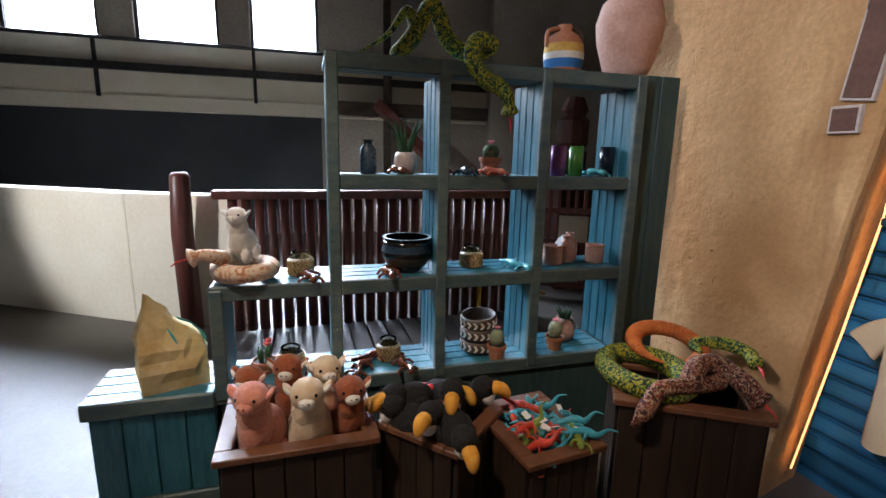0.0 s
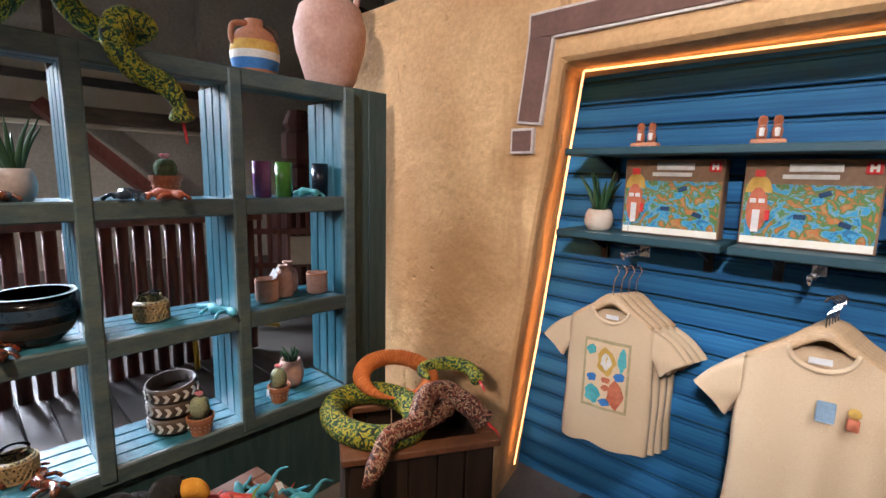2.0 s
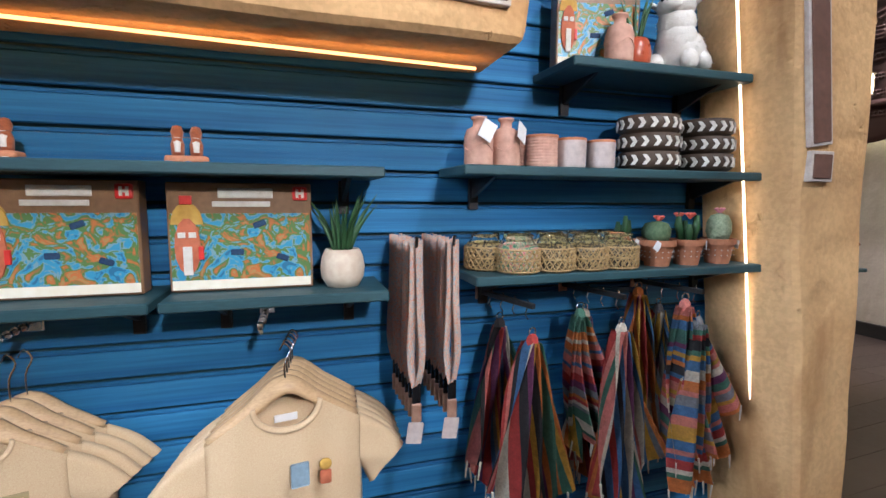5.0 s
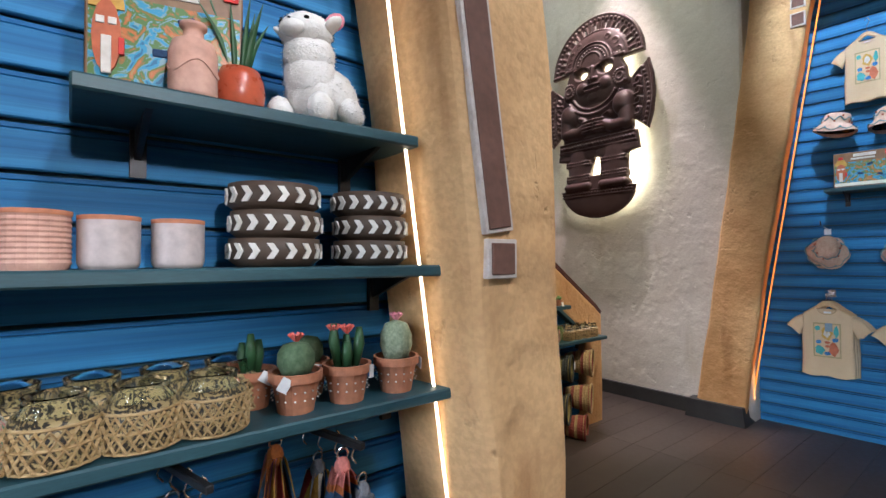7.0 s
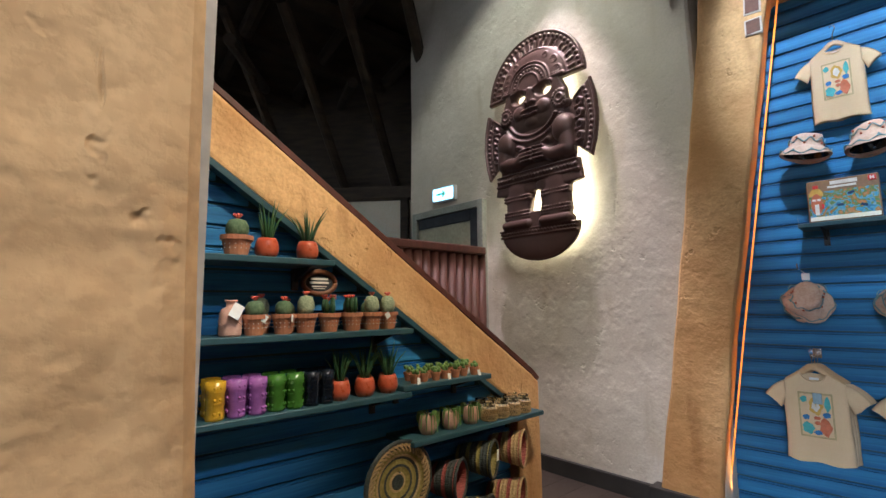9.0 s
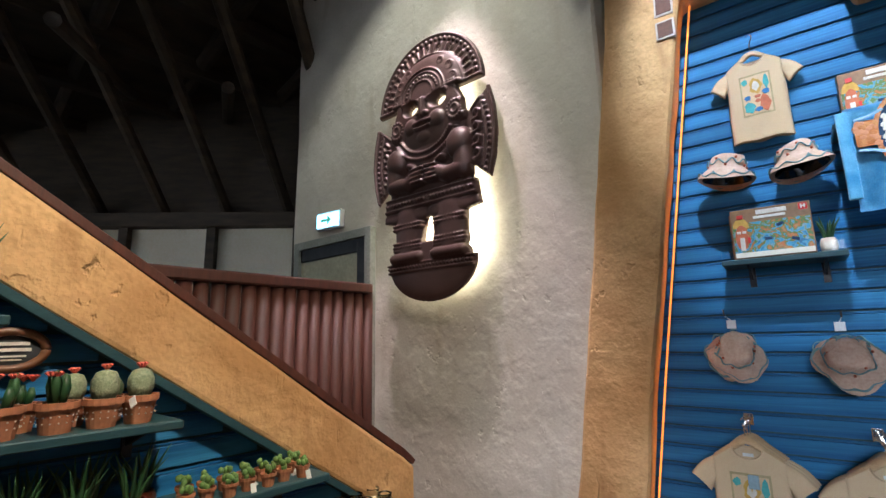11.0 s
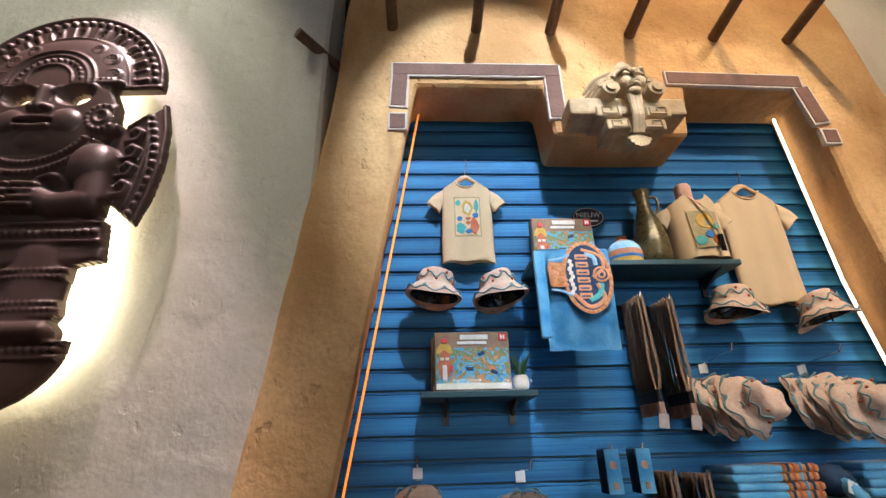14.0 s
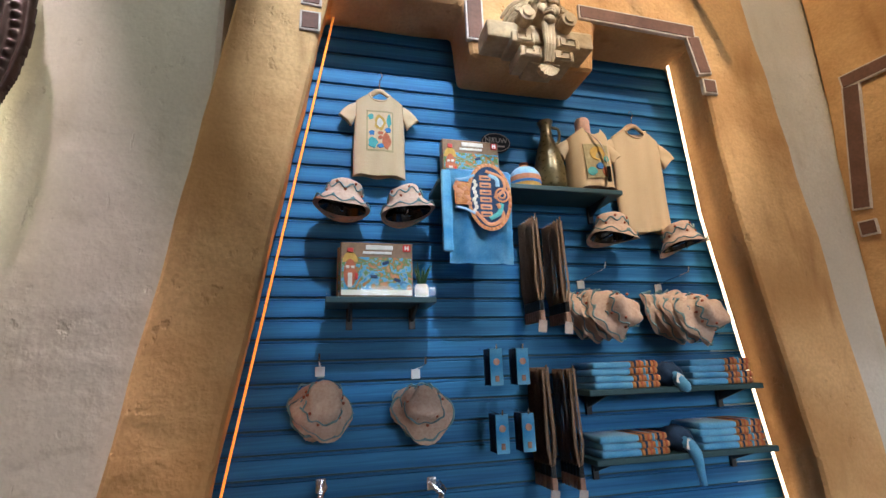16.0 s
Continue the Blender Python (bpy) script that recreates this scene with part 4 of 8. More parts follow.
# hall details: gallery rail, stair underside, dark recess
rail = thing("gallery_railing", "dark steel gallery railing before the windows", "railing")
part("top_rail", tube([(-7.35, -5.9, 2.93), (-7.35, 7.0, 2.93)], 0.03, 8), STEEL, rail)
part("mid_rail", block(-7.4, -7.3, -5.9, 7.0, 2.46, 2.58), STEEL, rail)
for k in range(6):
    part("post", block(-7.38, -7.32, -4.45 + 2.32 * k, -4.40 + 2.32 * k, 2.05, 2.95), STEEL, rail)
ob = part("hall_column", block(-7.3, -7.18, 2.4, 2.52, -0.3, 6.2), BEAM)
structure(ob, "dark timber column in the hall", "post")
ob = part("hall_stair_beam", tube([(-6.8, 2.2, 2.1), (-6.4, 3.6, 0.7)], 0.12, 4), LOG)
structure(ob, "dark diagonal stair stringer in the hall", "beam")
structure(part("wall_hall_dark", block(-7.0, -6.8, 4.3, 8.0, -0.3, 6.2, 0), GREYWALL), "dull grey recess wall of the hall")
structure(part("hall_cross_beam", block(-7.1, -6.9, 1.4, 8.0, 1.9, 2.12, 0.01), BEAM), "dark horizontal beam in the hall", "beam")
bm = bmesh.new()
for k in range(8):
    tube([(-8.5 + 1.3 * k, 2.0, 5.2), (-8.0 + 1.3 * k, 8.0, 4.4)], 0.09, 6, bm)
tube([(-9, 4.6, 4.75), (3, 4.6, 4.75)], 0.13, 6, bm)
structure(part("hall_beams", bm, BEAM), "dark roof beams over the hall", "ceiling")
totem = part("totem", lathe([(0.0, 0), (0.16, 0), (0.17, 0.1), (0.13, 0.14), (0.17, 0.2), (0.17, 0.4), (0.13, 0.44), (0.18, 0.5), (0.18, 0.75), (0.12, 0.8), (0.16, 0.86), (0.1, 1.0), (0, 1.02)], 10), DARKLOG)
totem.matrix_world = pose(-3.3, 3.95, 0.92)
tagged(totem, "dark carved wooden totem beyond the fence", "totem")
ob = part("totem_stand", block(-3.55, -3.05, 3.7, 4.2, -0.24, 0.92, 0.01), DARKLOG)
tagged(ob, "dark wooden stand under the carved totem", "stand")

# ---- goods: materials ----
COTTON = mat("cream_cotton", (0.64, 0.465, 0.285), (0.69, 0.51, 0.32), 3, 0.9, 0, 0.12, 420, depth=0.001, sheen=0.1, vary=0.05)
HANGERWOOD = mat("pale_hanger_wood", (0.52, 0.34, 0.18), (0.62, 0.42, 0.24), 6, 0.45, 0, 0.1, 40, (1, 6, 6), 0.002)
LABELWHITE = mat("white_label_card", (0.70, 0.70, 0.70), (0.80, 0.80, 0.80), 6, 0.5, 0, 0)
LABELBLUE = mat("pale_blue_label", (0.25, 0.36, 0.45), (0.32, 0.42, 0.5), 6, 0.4, 0, 0)
TERRA = mat("terracotta", (0.38, 0.14, 0.07), (0.50, 0.21, 0.11), 12, 0.75, 0, 0.3, 70, depth=0.003)
REDPOT = mat("orange_red_glazed_pot", (0.42, 0.07, 0.03), (0.52, 0.11, 0.05), 8, 0.3, 0, 0.1, 50, depth=0.002)
PINKCLAY = mat("pale_pink_clay", (0.50, 0.27, 0.20), (0.60, 0.36, 0.28), 10, 0.7, 0, 0.3, 60, depth=0.003)
CREAMPOT = mat("cream_ceramic", (0.62, 0.50, 0.38), (0.70, 0.58, 0.46), 8, 0.5, 0, 0.1, 50, depth=0.002)
GREYGLAZE = mat("grey_rose_glaze", (0.42, 0.35, 0.33), (0.52, 0.45, 0.43), 8, 0.35, 0, 0.1, 50, depth=0.002)
LEAF = mat("aloe_green", (0.018, 0.065, 0.022), (0.045, 0.12, 0.045), 14, 0.45, 0, 0.2, 60, depth=0.002)
CACTUS = mat("cactus_green", (0.06, 0.11, 0.05), (0.13, 0.19, 0.10), 60, 0.8, 0, 0.6, 160, depth=0.004)
PALECACTUS = mat("pale_cactus_green", (0.22, 0.27, 0.16), (0.34, 0.38, 0.25), 80, 0.8, 0, 0.6, 160, depth=0.004)
SUCCULENT = mat("succulent_green", (0.09, 0.19, 0.04), (0.16, 0.28, 0.08), 30, 0.5, 0, 0.3, 90, depth=0.003)
FLOWER = mat("coral_flower", (0.70, 0.10, 0.07), (0.80, 0.18, 0.14), 20, 0.6, 0, 0)
PINKFLOWER = mat("pink_flower", (0.75, 0.22, 0.28), (0.82, 0.32, 0.36), 20, 0.6, 0, 0)
SOIL = mat("dark_soil", (0.02, 0.014, 0.01), (0.04, 0.028, 0.02), 60, 0.9, 0, 0.6, 120, depth=0.004)
FURWHITE = mat("white_plush", (0.78, 0.74, 0.68), (0.84, 0.80, 0.75), 60, 0.95, 0, 0.35, 220, depth=0.010, sheen=0.5)
FURCREAM = mat("cream_plush", (0.72, 0.54, 0.34), (0.80, 0.64, 0.44), 60, 0.95, 0, 0.5, 220, depth=0.010, sheen=0.5)
FURPINK = mat("pink_plush", (0.70, 0.25, 0.17), (0.80, 0.36, 0.26), 60, 0.95, 0, 0.5, 220, depth=0.010, sheen=0.5)
FURBROWN = mat("brown_plush", (0.28, 0.07, 0.022), (0.38, 0.105, 0.036), 60, 0.95, 0, 0.5, 220, depth=0.010, sheen=0.3)
FURBLACK = mat("black_plush", (0.008, 0.008, 0.009), (0.018, 0.017, 0.017), 60, 0.95, 0, 0.9, 220, depth=0.010)
FURYELLOW = mat("yellow_orange_plush", (0.70, 0.30, 0.02), (0.80, 0.40, 0.05), 40, 0.9, 0, 0.5, 200, depth=0.006)
BLACKGLOSS = mat("black_gloss", (0.006, 0.006, 0.007), (0.012, 0.012, 0.013), 20, 0.15, 0, 0)
DARKBOWL = mat("dark_brown_ceramic", (0.055, 0.034, 0.022), (0.09, 0.058, 0.038), 14, 0.6, 0, 0.2, 70, depth=0.002)
CHALK = mat("chalk_white_glaze", (0.62, 0.58, 0.52), (0.72, 0.68, 0.62), 20, 0.7, 0, 0.2, 70, depth=0.002)
WICKER = mat("straw_wicker", (0.34, 0.22, 0.09), (0.50, 0.35, 0.17), 50, 0.7, 0, 0.8, 110, (1, 1, 3), 0.006)
WICKERDARK = mat("dark_wicker", (0.018, 0.024, 0.022), (0.04, 0.048, 0.04), 50, 0.6, 0, 0.8, 110, (1, 1, 3), 0.006)
WICKERRED = mat("red_wicker", (0.22, 0.035, 0.03), (0.32, 0.07, 0.05), 50, 0.6, 0, 0.8, 110, (1, 1, 3), 0.006)
OLIVE = mat("olive_straw", (0.20, 0.16, 0.035), (0.30, 0.24, 0.07), 50, 0.7, 0, 0.8, 110, depth=0.006)
GLASSJAR = glass("jar_glass", (0.93, 0.97, 0.96))
ACRYLIC = glass("clear_acrylic", (0.97, 0.99, 1.0), 0.02)
HATCLOTH = mat("patterned_pale_pink_canvas", (0.60, 0.40, 0.30), (0.70, 0.50, 0.39), 12, 0.9, 0, 0.4, 60, depth=0.004)
HATBLUE = mat("teal_hat_pattern", (0.16, 0.29, 0.31), (0.22, 0.35, 0.37), 12, 0.9, 0, 0)
HATRED = mat("rust_hat_pattern", (0.42, 0.11, 0.06), (0.5, 0.15, 0.09), 12, 0.9, 0, 0)
TOWELBLUE = mat("bright_blue_towel", (0.03, 0.26, 0.56), (0.18, 0.50, 0.74), 7, 0.95, 0, 0.5, 160, depth=0.004, sheen=0.3)
TOWELORANGE = mat("orange_towel_print", (0.48, 0.16, 0.05), (0.62, 0.30, 0.12), 30, 0.95, 0, 0.5, 160, depth=0.004)
TOWELDARK = mat("navy_towel_print", (0.012, 0.035, 0.09), (0.03, 0.07, 0.14), 20, 0.95, 0, 0.4, 160, depth=0.004)
LANBROWN = mat("brown_patterned_lanyard", (0.18, 0.115, 0.075), (0.33, 0.22, 0.15), 90, 0.7, 0, 0.2, 160, depth=0.001)
COPPER = mat("copper_brown_clip", (0.30, 0.16, 0.11), (0.42, 0.25, 0.18), 20, 0.4, 0.3, 0)
PAPERBAG = mat("yellow_paper_bag", (0.60, 0.40, 0.13), (0.70, 0.58, 0.32), 7, 0.75, 0, 0.3, 40, depth=0.008)
TEAL = mat("teal_print", (0.06, 0.34, 0.36), (0.10, 0.42, 0.43), 14, 0.8, 0, 0)
MUSTARD = mat("mustard_print", (0.52, 0.30, 0.05), (0.62, 0.38, 0.09), 20, 0.8, 0, 0)
RUST = mat("rust_print", (0.46, 0.11, 0.05), (0.54, 0.16, 0.08), 20, 0.8, 0, 0)
ROYAL = mat("blue_print", (0.03, 0.15, 0.40), (0.05, 0.20, 0.48), 20, 0.8, 0, 0)
PRINTGREEN = mat("olive_print_ground", (0.36, 0.28, 0.14), (0.46, 0.37, 0.20), 20, 0.8, 0, 0)
RED = mat("signal_red", (0.55, 0.02, 0.02), (0.65, 0.04, 0.03), 10, 0.45, 0, 0)
BOXBROWN = mat("printed_box_brown", (0.20, 0.11, 0.055), (0.30, 0.17, 0.09), 7, 0.35, 0, 0)


def art(name, stops, scale, rough=0.3):
    """A printed picture: coloured patches at one scale with finer ones over it."""
    m, n, l, b = material(name)
    co = n.new("ShaderNodeTexCoord")
    v = n.new("ShaderNodeTexNoise")
    v.inputs["Scale"].default_value, v.inputs["Detail"].default_value, v.inputs["Distortion"].default_value = scale, 4.0, 2.2
    l.new(co.outputs["Object"], v.inputs[0])
    r = n.new("ShaderNodeValToRGB")
    r.color_ramp.interpolation = "CONSTANT"
    els = r.color_ramp.elements
    for i, (p, c) in enumerate(stops):
        e = els[i] if i < 2 else els.new(p)
        e.position, e.color = p, (*c, 1)
    l.new(v.outputs[0], r.inputs[0])
    l.new(r.outputs[0], b.inputs["Base Color"])
    b.inputs["Roughness"].default_value = rough
    return m


RIVER = art("game_board_print", [(0.0, (0.03, 0.16, 0.30)), (0.36, (0.05, 0.30, 0.50)), (0.44, (0.20, 0.34, 0.40)), (0.48, (0.10, 0.20, 0.06)), (0.56, (0.30, 0.16, 0.05)), (0.60, (0.52, 0.16, 0.05)), (0.66, (0.42, 0.24, 0.09))], 20, 0.3)
LANPALE = art("pale_patterned_lanyard", [(0.0, (0.26, 0.38, 0.46)), (0.43, (0.64, 0.54, 0.47)), (0.53, (0.62, 0.24, 0.12)), (0.62, (0.62, 0.52, 0.45))], 95, 0.7)
SNAKEG = art("green_snake_plush", [(0.0, (0.012, 0.02, 0.010)), (0.42, (0.03, 0.10, 0.03)), (0.52, (0.45, 0.38, 0.02)), (0.62, (0.16, 0.26, 0.03))], 45, 0.8)
SNAKEB = art("brown_snake_plush", [(0.0, (0.03, 0.012, 0.008)), (0.45, (0.20, 0.04, 0.02)), (0.54, (0.48, 0.36, 0.22)), (0.60, (0.10, 0.03, 0.02))], 42, 0.8)
SNAKEP = art("pale_snake_plush", [(0.0, (0.50, 0.20, 0.10)), (0.42, (0.66, 0.42, 0.27)), (0.50, (0.74, 0.60, 0.46))], 24, 0.85)
SNAKEO = mat("orange_snake_plush", (0.60, 0.15, 0.03), (0.72, 0.22, 0.05), 30, 0.85, 0, 0.6, 160, depth=0.006)
GLITTER = art("jewelled_ceramic", [(0.0, (0.02, 0.02, 0.02)), (0.42, (0.12, 0.02, 0.012)), (0.52, (0.24, 0.08, 0.02)), (0.6, (0.02, 0.07, 0.05))], 60, 0.12)
MOSAIC = art("mosaic_wrap", [(0.0, (0.02, 0.017, 0.014)), (0.47, (0.16, 0.115, 0.05)), (0.52, (0.36, 0.27, 0.125))], 70, 0.4)
MOSAICG = art("green_mosaic_wrap", [(0.0, (0.03, 0.16, 0.09)), (0.46, (0.45, 0.40, 0.26)), (0.56, (0.48, 0.14, 0.14))], 80, 0.4)


def multi(name, bm, mats, parent=None, label="", smooth=True):
    """One mesh that carries several colours; each face names its own."""
    ob = part(name, bm, None, parent, label, smooth)
    for m in mats:
        ob.data.materials.append(m)
    return ob


def tinted(bm, own, idx):
    for f in own.faces:
        f.material_index = idx
    return join(bm, own)


def turned(profile, idx, n=18, bm=None):
    """A lathe whose bands take the material numbers in idx."""
    out = bm
    for (a, b), i in zip(zip(profile, profile[1:]), idx):
        out = tinted(out, lathe([a, b], n), i)
    bmesh.ops.remove_doubles(out, verts=out.verts, dist=1e-5)
    return out


# ---- shelves on the walls ----


def shelf(m, w, d=0.25, label="petrol-blue wall shelf on metal brackets", brackets=2):
    root = thing("wall_shelf", label, "shelf", m, "wall shelves")
    part("board", block(0, w, -d, 0, -0.028, 0, 0.004), SHELFBLUE, root)
    for k in range(brackets):
        x = 0.10 + (w - 0.2) * k / max(1, brackets - 1)
        part("bracket", slab([(x, -0.03), (x + 0.03, -0.03), (x + 0.03, -0.13), (x, -0.13)], -0.02, -0.004), STEEL, root)
        part("arm", moved(slab([(-0.20, -0.029), (0, -0.029), (0, -0.10)], 0, 0.012), pose(x + 0.02, 0, 0, 0, 0, 90)), STEEL, root)
    return root


Y1 = 3.262
shelf(pose(0.43, Y1, 1.392), 1.15)
shelf(pose(0.41, Y1, 1.064), 0.61)
shelf(pose(1.04, Y1, 1.064), 0.55)
shelf(pose(1.80, Y1, 1.405), 1.10)
shelf(pose(1.84, Y1, 1.088), 1.10)
shelf(pose(2.13, Y1, 1.725), 0.68)


def lip(m, w, h=0.055):
    ob = part("acrylic_upstand", block(0, w, -0.003, 0.003, 0, h, 0.001), ACRYLIC)
    ob.matrix_world = m
    ob.visible_shadow = False
    tagged(ob, "clear acrylic upstand along a shelf edge", "shelf edge")


lip(pose(0.41, 3.018, 1.392), 1.17)
lip(pose(0.41, 3.018, 1.064), 0.30)


def game_box(m, w=0.345, h=0.275, d=0.065, full=True, label="printed board game box with a river picture"):
    root = thing("game_box", label, "board game", m, "board games")
    part("carton", block(0, w, 0, d, 0, h, 0.003), BOXBROWN, root)
    part("picture", block(0.006, w - 0.006, -0.0025, 0.001, 0.03, h * 0.72, 0.0), RIVER, root)
    part("footer", block(0.006, w - 0.006, -0.003, 0.001, 0.006, 0.03, 0), CREAM, root)
    part("title", join(block(w * 0.34, w * 0.72, -0.004, 0, h * 0.86, h * 0.95, 0.002), block(w * 0.30, w * 0.70, -0.004, 0, h * 0.78, h * 0.83, 0.001)), CHALK, root)
    part("logo", block(w * 0.86, w * 0.97, -0.004, 0, h * 0.84, h * 0.97, 0.006, 2), RED, root)
    part("logo_mark", join(block(w * 0.885, w * 0.905, -0.006, -0.003, h * 0.865, h * 0.945, 0), join(block(w * 0.925, w * 0.945, -0.006, -0.003, h * 0.865, h * 0.945, 0), block(w * 0.905, w * 0.925, -0.006, -0.003, h * 0.895, h * 0.92, 0))), CHALK, root)
    if full:
        bm = tinted(None, slab(arc(w * 0.13, h * 0.62, w * 0.105, h * 0.2, 0, 180, 10), -0.006, 0), 0)
        tinted(bm, slab(arc(w * 0.13, h * 0.42, w * 0.085, h * 0.26, 0, 360, 14)[:-1], -0.009, -0.001), 1)
        tinted(bm, block(w * 0.10, w * 0.16, -0.012, -0.005, h * 0.16, h * 0.42, 0.001), 2)
        tinted(bm, block(w * 0.20, w * 0.235, -0.01, -0.003, h * 0.30, h * 0.42, 0.001), 3)
        tinted(bm, block(w * 0.07, w * 0.12, -0.012, -0.006, h * 0.50, h * 0.55, 0.001), 2)
        tinted(bm, block(w * 0.14, w * 0.19, -0.012, -0.006, h * 0.50, h * 0.55, 0.001), 2)
        tinted(bm, block(w * 0.09, w * 0.17, -0.012, -0.004, h * 0.80, h * 0.88, 0.001), 3)
        multi("printed_figure", bm, [MUSTARD, RUST, CHALK, RED], root, smooth=False)
    for k, (px, pz) in enumerate(((0.62, 0.62), (0.46, 0.36), (0.78, 0.30))):
        part("raft", moved(block(-0.016, 0.016, -0.005, 0, -0.008, 0.008, 0.002), Matrix.Translation((w * px, 0, h * pz)) @ pose(0, 0, 0, 0, 20 * (k - 1), 0)), TOWELDARK, root)
    return root


game_box(pose(0.640, 3.125, 1.066), 0.345, 0.285, label="printed board game box on the blue shelf")
game_box(pose(1.044, 3.125, 1.066), 0.352, 0.282, label="printed board game box beside a potted plant")
game_box(pose(2.15, 3.15, 1.727, 0, 0, -12), 0.27, 0.27, label="printed board game box on the upper shelf")

# ---- potted plants ----


def pot_mesh(r, h, taper=0.75, rim=True, n=18):
    p = [(0, 0), (r * taper, 0), (r * (taper + 1) / 2 * 1.02, h * 0.5), (r, h * 0.78)]
    if rim:
        p += [(r * 1.12, h * 0.78), (r * 1.12, h), (r * 0.98, h), (r * 0.95, h * 0.85), (0, h * 0.85)]
    else:
        p += [(r * 0.93, h), (r * 0.82, h), (r * 0.8, h * 0.85), (0, h * 0.85)]
    return lathe(p, n)


def round_pot(r, h, n=18):
    return lathe([(0, 0), (r * 0.72, 0), (r * 0.95, h * 0.25), (r, h * 0.5), (r * 0.92, h * 0.8), (r * 0.76, h), (r * 0.66, h), (r * 0.66, h * 0.88), (0, h * 0.86)], n)


def aloe(m, potmat, r=0.05, h=0.10, leaf=0.16, n=11, seed=1, label="aloe plant in a round pot on the shelf"):
    rnd = random.Random(seed)
    root = thing("potted_aloe", label, "plant", m, "potted aloes")
    part("pot", round_pot(r, h), potmat, root, smooth=True)
    part("soil", lathe([(0, h * 0.87), (r * 0.66, h * 0.87), (0, h * 0.88)], 12), SOIL, root)
    for k in range(n):
        a = 2 * math.pi * k / n + rnd.uniform(-0.3, 0.3)
        lean = rnd.uniform(0.12, 0.62)
        L = leaf * rnd.uniform(0.75, 1.1)
        dx, dy = math.cos(a), math.sin(a)
        pts = [(dx * r * 0.25, dy * r * 0.25, h * 0.86), (dx * (r * 0.3 + L * lean * 0.35), dy * (r * 0.3 + L * lean * 0.35), h * 0.86 + L * 0.5), (dx * (r * 0.3 + L * lean * 0.9), dy * (r * 0.3 + L * lean * 0.9), h * 0.86 + L * (1 - 0.2 * lean))]
        part("leaf", tube(curve(pts, 3), [0.011, 0.0105, 0.0095, 0.008, 0.006, 0.0035, 0.001], 5, None, 0.5), LEAF, root, smooth=True)
    return root


def cactus(m, kind="round", r=0.045, h=0.075, seed=1, flower=FLOWER, label="small cactus with a coral flower in a terracotta pot", tag=True):
    rnd = random.Random(seed)
    root = thing("potted_cactus", label, "plant", m, "potted cacti")
    pot = part("pot", pot_mesh(r, h), TERRA, root, smooth=False)
    part("painted_dots", join_all([tube([(r * 0.97 * math.cos(a), r * 0.97 * math.sin(a), h * zz), (r * 1.0 * math.cos(a), r * 1.0 * math.sin(a), h * zz + 0.002)], 0.0022, 4) for zz in (0.35, 0.55) for a in (2 * math.pi * k / 16 for k in range(16))]), CHALK, pot)
    part("soil", lathe([(0, h * 0.87), (r * 0.94, h * 0.86), (0, h * 0.9)], 12), SOIL, root)
    body = PALECACTUS if kind == "pale" else CACTUS
    if kind in ("round", "pale"):
        R, H = r * 0.72, r * (1.5 if kind == "round" else 2.0)
        bm = lathe([(0, 0), (R * 0.7, 0), (R, H * 0.35), (R * 0.98, H * 0.65), (R * 0.7, H * 0.9), (0, H)], 24)
        for v in bm.verts:
            a = math.atan2(v.co.y, v.co.x)
            f = 1 + 0.10 * math.cos(12 * a)
            v.co.x *= f
            v.co.y *= f
        moved(bm, Matrix.Translation((0, 0, h * 0.85)))
        part("stem", bm, body, root, smooth=True)
        top = h * 0.85 + H
        spots = [(0, 0)]
    else:
        bm = bmesh.new()
        spots = []
        for k in range(4):
            a, q = 2 * math.pi * k / 4 + seed, rnd.uniform(0.3, 0.6)
            L = r * rnd.uniform(1.2, 2.1)
            x, y = r * q * math.cos(a), r * q * math.sin(a)
            tube([(x * 0.6, y * 0.6, h * 0.84), (x, y, h * 0.84 + L * 0.6), (x, y, h * 0.84 + L)], [r * 0.2, r * 0.26, r * 0.14], 7, bm)
            spots.append((x, y))
        part("stem", bm, LEAF if kind == "dark" else SUCCULENT, root, smooth=True)
        top = h * 0.84 + r * 1.7
    if flower:
        for x, y in spots[:2]:
            bm = bmesh.new()
            for k in range(7):
                a = 2 * math.pi * k / 7
                tube([(x, y, top - 0.004), (x + r * 0.3 * math.cos(a), y + r * 0.3 * math.sin(a), top + r * 0.3)], [0.002, 0.005], 4, bm)
            part("flower", bm, flower, root)
    if tag:
        a = rnd.uniform(-2.4, -0.8)
        part("price_tag", moved(block(-0.012, 0.012, -0.001, 0.001, -0.03, 0.0, 0), Matrix.Translation((r * 1.15 * math.cos(a), r * 1.15 * math.sin(a), h * 0.95)) @ pose(0, 0, 0, rnd.uniform(-20, 10), rnd.uniform(-60, 60), 0)), LABELWHITE, root)
    return root


def join_all(items):
    out = None
    for b in items:
        out = join(out, b)
    return out


aloe(pose(0.535, 3.14, 1.064), CREAMPOT, 0.058, 0.085, 0.17, 12, 3, "spiky aloe plant in a cream pot")
aloe(pose(1.478, 3.13, 1.064), CREAMPOT, 0.062, 0.105, 0.18, 14, 5, "spiky aloe plant in a cream pot")
aloe(pose(2.412, 3.11, 1.725), REDPOT, 0.052, 0.095, 0.17, 12, 7, "spiky aloe plant in an orange-red pot")

